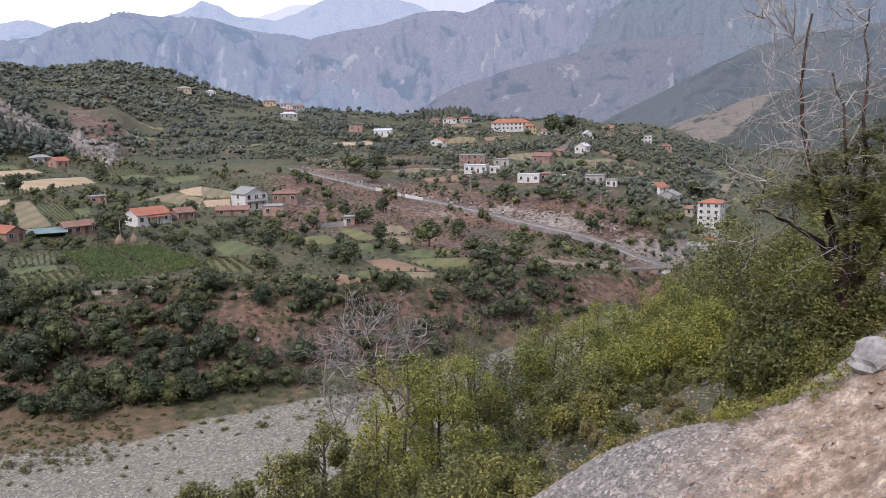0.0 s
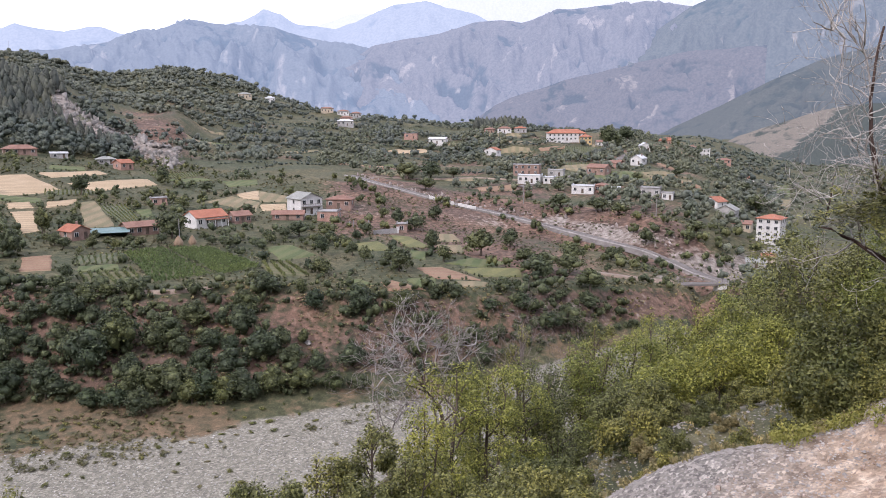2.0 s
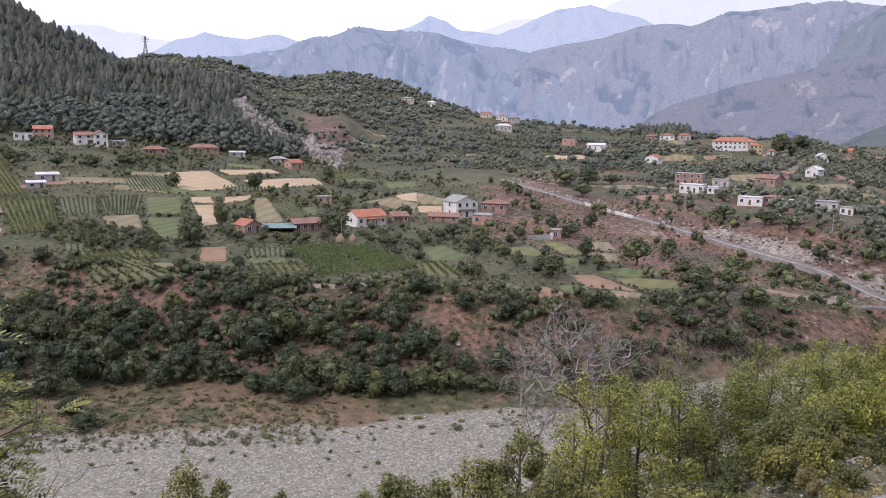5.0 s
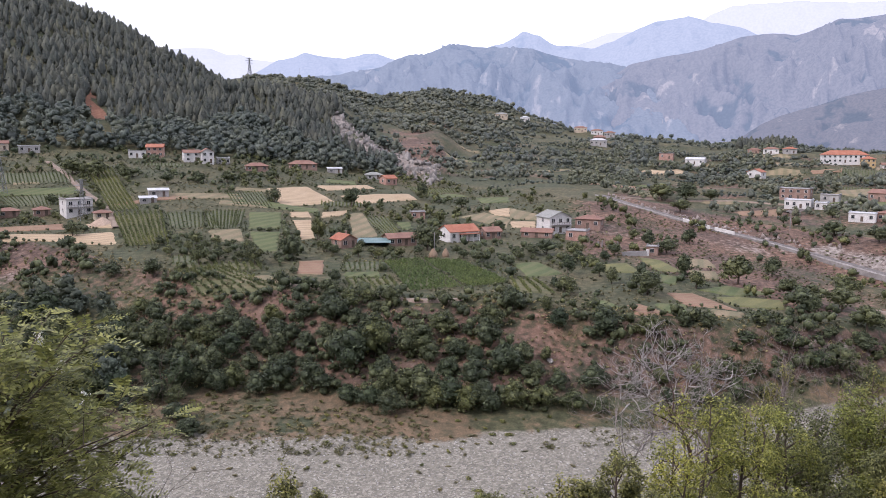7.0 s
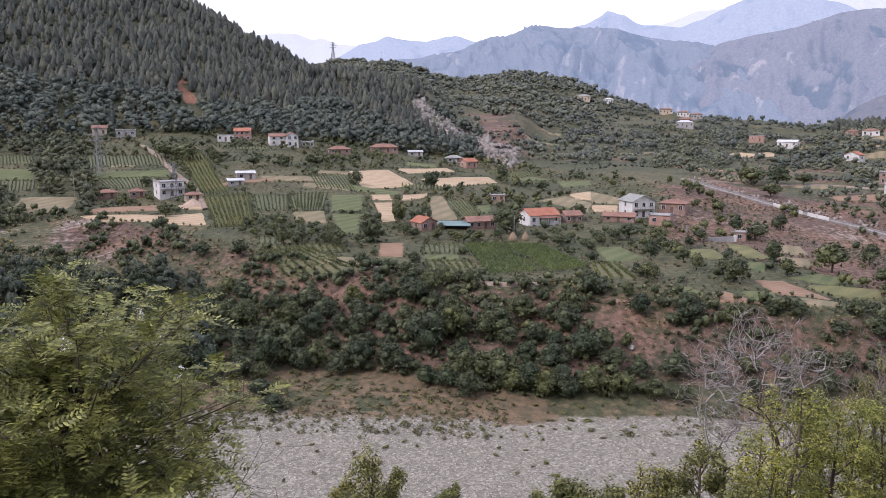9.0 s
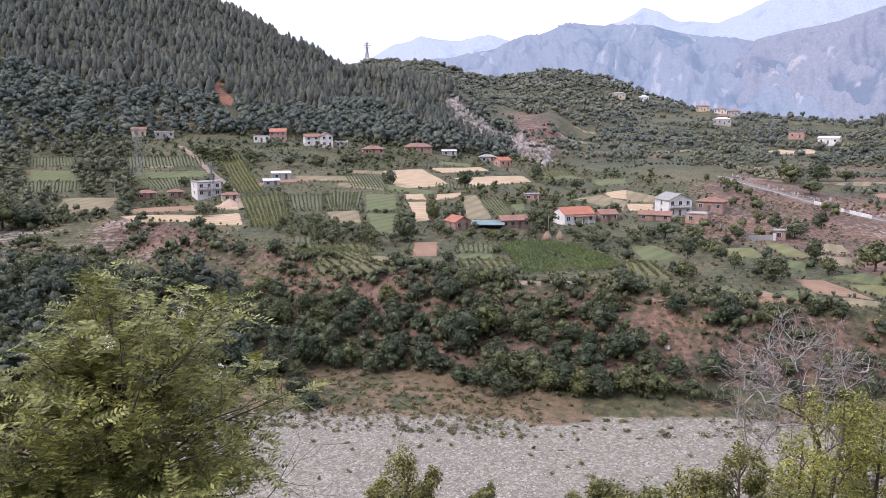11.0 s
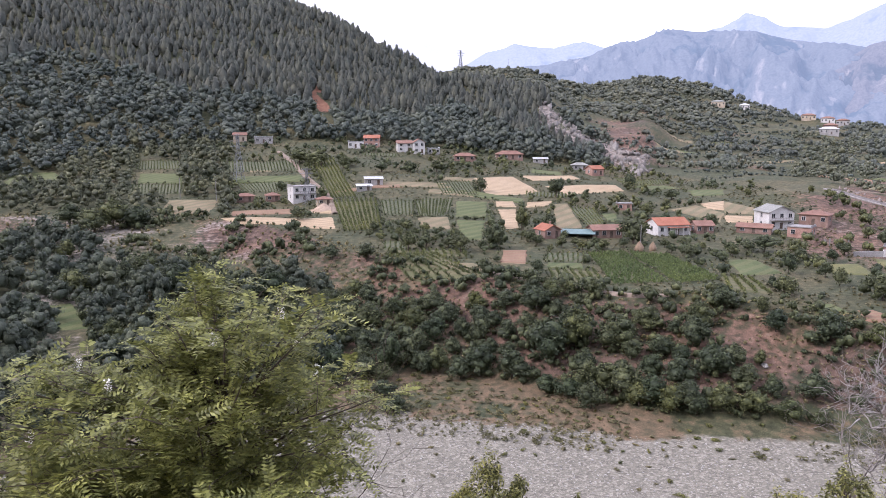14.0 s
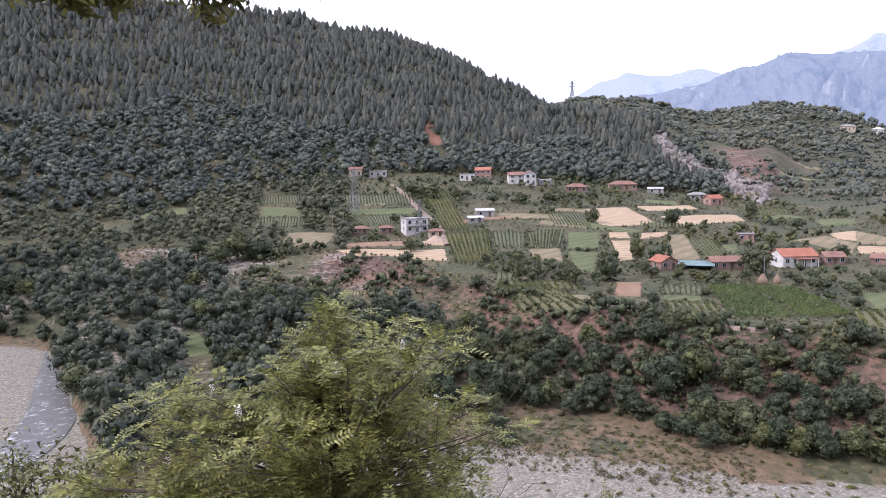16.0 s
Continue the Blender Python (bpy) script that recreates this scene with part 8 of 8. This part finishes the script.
def locust():
    rng = np.random.default_rng(17)
    az, r = -33.5, 7.2
    base = at(az, r, -0.1)
    th = empty("locust_tree", Matrix.Translation(base), "leafy black locust tree with a few white blossoms", "tree")
    ca, sa = math.cos(radians(az)), math.sin(radians(az))
    across, away = Vector((ca, -sa, 0)), Vector((sa, ca, 0))
    top = EYE - r * math.tan(radians(9.7)) - base.z
    wood, tips = [], []
    stem = [Vector((0, 0, -0.2)), across * 0.1 + Vector((0, 0, top * 0.3)), across * 0.05 + Vector((0, 0, top * 0.55)), across * 0.25 + Vector((0, 0, top * 0.8))]
    wood.append(tube(stem, [0.075, 0.06, 0.045, 0.02], 8))
    ends = []
    # limb ends under a broad, uneven dome (across the tree, away from the viewer, up)
    dome = ((-3.4, 0.46), (-2.7, 0.58), (-2.0, 0.72), (-1.7, 0.83), (-1.3, 0.87), (-0.8, 0.85), (-0.35, 0.93), (0.1, 1.01), (0.5, 1.02), (0.95, 1.03), (1.15, 0.93), (1.4, 0.82), (1.65, 0.68), (1.85, 0.48))
    for k in range(104):
        u = rng.uniform(-3.3, 1.6)
        w = rng.uniform(-1.25, 1.1)
        h = float(np.interp(u, [d[0] for d in dome], [d[1] for d in dome])) * (1 - 0.07 * w * w)
        h -= 0.05 + (0.0 if k % 2 else rng.uniform(0.05, 0.42))
        e = across * u + away * w + Vector((0, 0, top * h))
        s = stem[1].lerp(stem[3], min(1.0, max(0.0, h - 0.25)))
        m = s.lerp(e, 0.5) + Vector((0, 0, 0.10))
        wood.append(tube([s, m, e], [0.02, 0.010, 0.003], 5))
        ends.append((m.lerp(s, 0.3), m, e))
    # lower boughs that fill the crown towards the viewer
    for k in range(46):
        u, w = rng.uniform(-3.2, 1.35), rng.uniform(-1.5, 0.2)
        h = float(np.interp(u, [d[0] for d in dome], [d[1] for d in dome])) * rng.uniform(0.42, 0.78)
        e = across * u + away * w + Vector((0, 0, top * h))
        s = stem[0].lerp(stem[2], min(1.0, max(0.15, h)))
        m = s.lerp(e, 0.5) + Vector((0, 0, 0.10))
        wood.append(tube([s, m, e], [0.018, 0.009, 0.003], 5))
        ends.append((m.lerp(s, 0.2), m, e))
    leaves = [locust_leaf(rng) for _ in range(6)]
    vs, fs, nv = [], [], 0
    for s, m, e in ends:
        for tw in range(6):
            t = rng.uniform(0.25, 1.0)
            p = (s.lerp(m, t * 2) if t < 0.5 else m.lerp(e, t * 2 - 1))
            d = ((e - s).normalized() * 0.7 + Vector((*rng.normal(0, 0.65, 2), rng.normal(0, 0.22))) + Vector((0, 0, 0.05))).normalized()
            length = rng.uniform(0.2, 0.42)
            q = p + d * length + Vector((0, 0, -0.04))
            wood.append(tube([p, p.lerp(q, 0.5) + Vector((0, 0, 0.02)), q], [0.005, 0.0035, 0.0015], 3))
            for k in range(7):
                a = p.lerp(q, 0.05 + 0.95 * k / 6)
                out = (d * 0.5 + Vector((*rng.normal(0, 0.7, 2), rng.normal(-0.22 if tw % 2 else 0.08, 0.24)))).normalized()
                v, f = leaves[int(rng.integers(6))]
                yax = Vector((0, 0, 1)).cross(out)
                yax = (yax + Vector(rng.normal(0, 0.3, 3)) * 0.6).normalized()
                zax = out.cross(yax).normalized()
                yax = zax.cross(out)
                M = np.array([out, yax, zax]) * rng.uniform(0.68, 1.02)
                vs.append(v @ M + np.array(a))
                fs.append(f + nv)
                nv += len(v)
    v, f = joined(wood)
    part("trunk", mesh_of("trunk", v, f, BARK, True), BARK, th)
    part("foliage", mesh_of("foliage", np.concatenate(vs), np.concatenate(fs), LEAF_LOCUST), LEAF_LOCUST, th)
    # hanging blossoms
    petals = mat_plain("white_petals", (0.78, 0.77, 0.72), 0.6, 0.08)
    for u, w, h in ((0.85, -0.15, 0.86), (0.7, -0.3, 0.93), (-0.75, -0.2, 0.80), (-1.35, -0.3, 0.72), (0.95, -1.1, 0.42), (0.1, -0.5, 0.9), (-0.2, -1.2, 0.5), (-1.0, 0.1, 0.83), (1.0, -0.3, 0.80)):
        c = across * u + away * w + Vector((0, 0, top * h))
        p = np.array(c) + np.column_stack([rng.normal(0, 0.018, 70), rng.normal(0, 0.018, 70), -rng.uniform(0, 0.11, 70)])
        bv, bf = sprays(rng, p, rng.normal(size=(70, 3)), 0.016, 1.2)
        part("blossom", mesh_of("blossom", bv, bf, petals), petals, th, "hanging cluster of white blossom")
    # bare dead twigs
    for u, w, h in ((1.6, -0.1, 0.72), (1.75, -0.1, 0.6), (1.9, 0.0, 0.5)):
        dead = []
        limb(rng, across * (u - 0.7) + away * w + Vector((0, 0, top * (h - 0.1))), across * 1.0 + Vector((0, 0, 0.25)), 0.9, 0.006, 2, dead, 0.0, 3, 0.3, low=0.002)
        v, f = joined(dead)
        part("dead_twig", mesh_of("dead_twig", v, f, BARK), BARK, th, "dark leafless twig")


locust()


def overhead():
    """Tree at the viewer's left whose bough hangs into sight."""
    rng = np.random.default_rng(29)
    base = at(-66, 5.5, -0.1)
    th = empty("roadside_pine", Matrix.Translation(base), "dark roadside tree with an overhanging bough", "tree")
    wood, lobes = [], []
    wood.append(tube([(0, 0, -0.2), (0.05, 0.1, 3.0), (0.1, 0.2, 6.0), (0.1, 0.2, 8.2)], [0.17, 0.13, 0.08, 0.02], 9))
    goal = Vector((7.0 * math.sin(radians(-38.5)), 7.0 * math.cos(radians(-38.5)), EYE + 7.0 * math.tan(radians(11.5)))) - base
    s = Vector((0.1, 0.2, goal.z - 0.2))
    mids = [s.lerp(goal, k / 5) + Vector((0, 0, 0.25 * math.sin(k / 5 * 3.14))) for k in range(6)]
    wood.append(tube(mids, [0.06, 0.05, 0.04, 0.028, 0.016, 0.006], 6))
    for k in range(44):
        t = rng.uniform(0.12, 1.0)
        p = s.lerp(goal, t) + Vector((0, 0, 0.1))
        limb(rng, p, (goal - s).normalized() * 0.7 + Vector((*rng.normal(0, 0.5, 2), rng.uniform(-0.7, 0.3))), rng.uniform(0.3, 0.7), 0.010, 1, wood, -0.04, 3)
        lobes.append((*(p + Vector(rng.normal(0, 0.12, 3))), 0.2, 0.12))
    for k in range(20):
        a, h = rng.uniform(0, 6.28), rng.uniform(5.0, 8.0)
        lobes.append((math.cos(a) * 0.9, math.sin(a) * 0.9 - 0.5, h, 0.5, 0.4))
    v, f = joined(wood)
    part("trunk", mesh_of("trunk", v, f, BARK, True), BARK, th)
    v, f = lobed(rng, lobes, 9500, 0.055, 0.1, 0.2, 2.6)
    part("foliage", mesh_of("foliage", v, f, LEAF_DULL), LEAF_DULL, th)


overhead()


# ---------------------------------------------------------------- loose stones near by
def boulder(az, r, wide, seed, label):
    rng = np.random.default_rng(seed)
    bm = bmesh.new()
    bmesh.ops.create_icosphere(bm, subdivisions=3, radius=wide / 2)
    o = Vector(rng.uniform(0, 50, 3))
    for v in bm.verts:
        k = noise.cell(v.co * 2.2 / wide + o) * 0.22 + noise.noise(v.co * 1.6 / wide + o) * 0.5 + noise.noise(v.co * 5 / wide + o) * 0.22 + noise.noise(v.co * 11 / wide + o) * 0.09
        v.co = v.co * (1 + k)
        v.co.z *= 0.7
    me = bpy.data.meshes.new("boulder")
    bm.to_mesh(me)
    bm.free()
    me.materials.append(ROCK)
    ob = new("boulder", me)
    ob.location = at(az, r, wide * 0.05)
    tagged(ob, label, "boulder", "slope boulders")


ROCK = mat_two("pale_rock", (0.19, 0.18, 0.168), (0.36, 0.345, 0.325), 2.0, 14, 0.9, 0.7)
boulder(52.6, 12.3, 0.72, 1, "large pale grey boulder on the slope edge")
boulder(50.0, 12.4, 0.4, 2, "small pale boulder beside the large one")
boulder(33.4, 13.8, 0.35, 3, "loose grey stone on the gravel slope")
boulder(44.5, 14.8, 0.3, 4, "loose grey stone among weeds")
boulder(1.0, 171.5, 1.5, 6, "white rock lying on the torn river bank")
boulder(8.1, 162.5, 1.3, 7, "white rock lying on the torn river bank")
boulder(-23.3, 204.5, 1.8, 8, "white rock lying on the torn river bank")
boulder(47.0, 9.0, 0.14, 5, "small white stone on the earth slope")
GRIT = mat_two("slope_grit", (0.17, 0.155, 0.140), (0.31, 0.285, 0.26), 4.0, 30, 0.9, 0.3)
CHIPS = [(v[:5], f[:4]) for v, f in (pebble(40 + k) for k in range(6))]
pts = spread(np.random.default_rng(8), 26, 55, lambda a: 0 * a + 6.5, lambda a: 0 * a + 15, 0.045, lambda x, y, a, r: (wave(x, y, 2.2, 91, 3) > -1.0 + 0.8 * np.clip((a - 43) / 5, 0, 1)), 110000)
strewn("slope_gravel", CHIPS, pts, 0.026 + 0.085 * np.random.default_rng(9).random(len(pts)) ** 6, GRIT, "loose grey gravel on the slope", "gravel", 14)
pts = spread(np.random.default_rng(28), 28, 48, lambda a: 0 * a + 14.5, lambda a: 0 * a + 26, 0.11, lambda x, y, a, r: (wave(x, y, 4, 117, 3) > -0.05), 90000)
strewn("gully_gravel", CHIPS, pts, 0.035 + 0.11 * np.random.default_rng(29).random(len(pts)) ** 5, GRIT, "loose gravel on the slope behind the gully", "gravel", 33)
pts = spread(np.random.default_rng(18), 24, 56, lambda a: 0 * a + 12.1, lambda a: 0 * a + 30, 0.32, lambda x, y, a, r: (wave(x, y, 4, 92, 3) > 0.0 - 0.5 * (a > 30) * (a < 40.5) * (r < 17)))
strewn("slope_weeds", [bush_shape(260 + k, 40, 0.2) for k in range(4)], pts, np.random.default_rng(19).uniform(0.08, 0.24, len(pts)), LEAF_DRY, "dry weeds and grass tufts on the slope", "weeds", 15)

pts = spread(np.random.default_rng(20), 28, 51, lambda a: 11.9 + 0.4 * wave(a, a * 0, 2.0, 106, 3), lambda a: 13.0 + 0.5 * wave(a, a * 0, 1.4, 107, 3), 0.10, lambda x, y, a, r: (wave(x, y, 1.6, 108, 3) > 0.95 - 1.25 * (a > 42.6)))
strewn("edge_grass", [bush_shape(300 + k, 34, 0.16) for k in range(4)], pts, np.random.default_rng(21).uniform(0.10, 0.30, len(pts)), mat_leaf("edge_grass", (0.10, 0.112, 0.030), (0.18, 0.188, 0.052), (0.27, 0.265, 0.09), 0.3, 0.6, 0.2, 0.3), "fresh green grass along the slope edge", "grass", 27, 0.9)
CLAY = mat_two("clay_clod", (0.25, 0.18, 0.14), (0.42, 0.34, 0.285), 6.0, 40, 0.95, 0.4)
pts = spread(np.random.default_rng(22), 38, 56, lambda a: 0 * a + 5.0, lambda a: 0 * a + 12.8, 0.09, lambda x, y, a, r: wave(x, y, 1.3, 109, 4) > 0.05)
strewn("clay_clods", BLOCKS, pts, 0.025 + 0.14 * np.random.default_rng(23).random(len(pts)) ** 6, CLAY, "crumbled beige clay on the slope", "clods", 28)
# ---------------------------------------------------------------- pylons and poles
STEEL = mat_plain("galvanised_steel", (0.26, 0.27, 0.28), 0.5, 0.1, 1.0, 0.6)


def pylon(az, r, tall, label, dz=0.0):
    """A lattice tower: four legs, bracing and cross-arms."""
    base = at(az, r, dz)
    th = empty("pylon", Matrix.Translation(base) @ Matrix.Rotation(radians(20 - az), 4, "Z"), label, "pylon", "power line pylons")
    w0, w1, t = tall * 0.10, tall * 0.022, max(tall * 0.0055, r * 0.0003)

    def half(h):
        return w0 + (w1 - w0) * min(1.0, h / (tall * 0.75))

    for sx, sy in ((1, 1), (1, -1), (-1, 1), (-1, -1)):
        hs = [-0.5, tall * 0.4, tall * 0.75, tall]
        v, f = tube([(sx * half(max(h, 0)), sy * half(max(h, 0)), h) for h in hs], [t, t, t, t], 4)
        part("leg", mesh_of("leg", v, f, STEEL), STEEL, th)
    bars = []
    n = 9
    for k in range(n):
        h0, h1 = tall * 0.95 * k / n, tall * 0.95 * (k + 1) / n
        a, b = half(h0), half(h1)
        for p, q in (((a, a, h0), (-b, b, h1)), ((-a, a, h0), (b, b, h1)), ((a, -a, h0), (-b, -b, h1)), ((-a, -a, h0), (b, -b, h1)), ((a, a, h0), (b, -b, h1)), ((-a, a, h0), (-b, -b, h1))):
            bars.append(tube([p, q], [t * 0.6, t * 0.6], 3))
    v, f = joined(bars)
    part("bracing", mesh_of("bracing", v, f, STEEL), STEEL, th)
    for h, reach in ((0.72, 0.17), (0.84, 0.20), (0.95, 0.14)):
        arm = []
        for s in (-1, 1):
            arm.append(tube([(0, 0, tall * h), (s * tall * reach, 0, tall * h)], [t, t * 0.6], 4))
            arm.append(tube([(0, 0, tall * (h + 0.05)), (s * tall * reach, 0, tall * h)], [t * 0.7, t * 0.5], 4))
        v, f = joined(arm)
        part("cross_arm", mesh_of("cross_arm", v, f, STEEL), STEEL, th)


pylon(-13.6, 1000, 24, "grey steel pylon on the hill skyline", -1.0)
pylon(-29.4, 352, 20, "grey lattice pylon among the terraced fields")
pylon(-24.7, 300, 14, "small lattice pylon beside the white house")


def pole(az, r, tall, label):
    base = at(az, r)
    th = empty("utility_pole", Matrix.Translation(base), label, "pole", "utility poles")
    v, f = tube([(0, 0, -0.4), (0, 0, tall)], [0.14, 0.09], 8)
    part("shaft", mesh_of("shaft", v, f, CONCRETE), CONCRETE, th)
    bm = bmesh.new()
    box(bm, (0, 0, tall - 0.4), (1.4, 0.1, 0.12))
    part("cross_arm", bm, TIMBER, th)


for az, r, tall in ((-10.2, 1000, 14), (-4.9, 960, 11), (-33.4, 330, 8), (-0.6, 238, 7), (-31.0, 318, 8), (24.0, 330, 7), (33.4, 300, 7)):
    pole(az, r, tall, "plain concrete utility pole with a cross-arm")
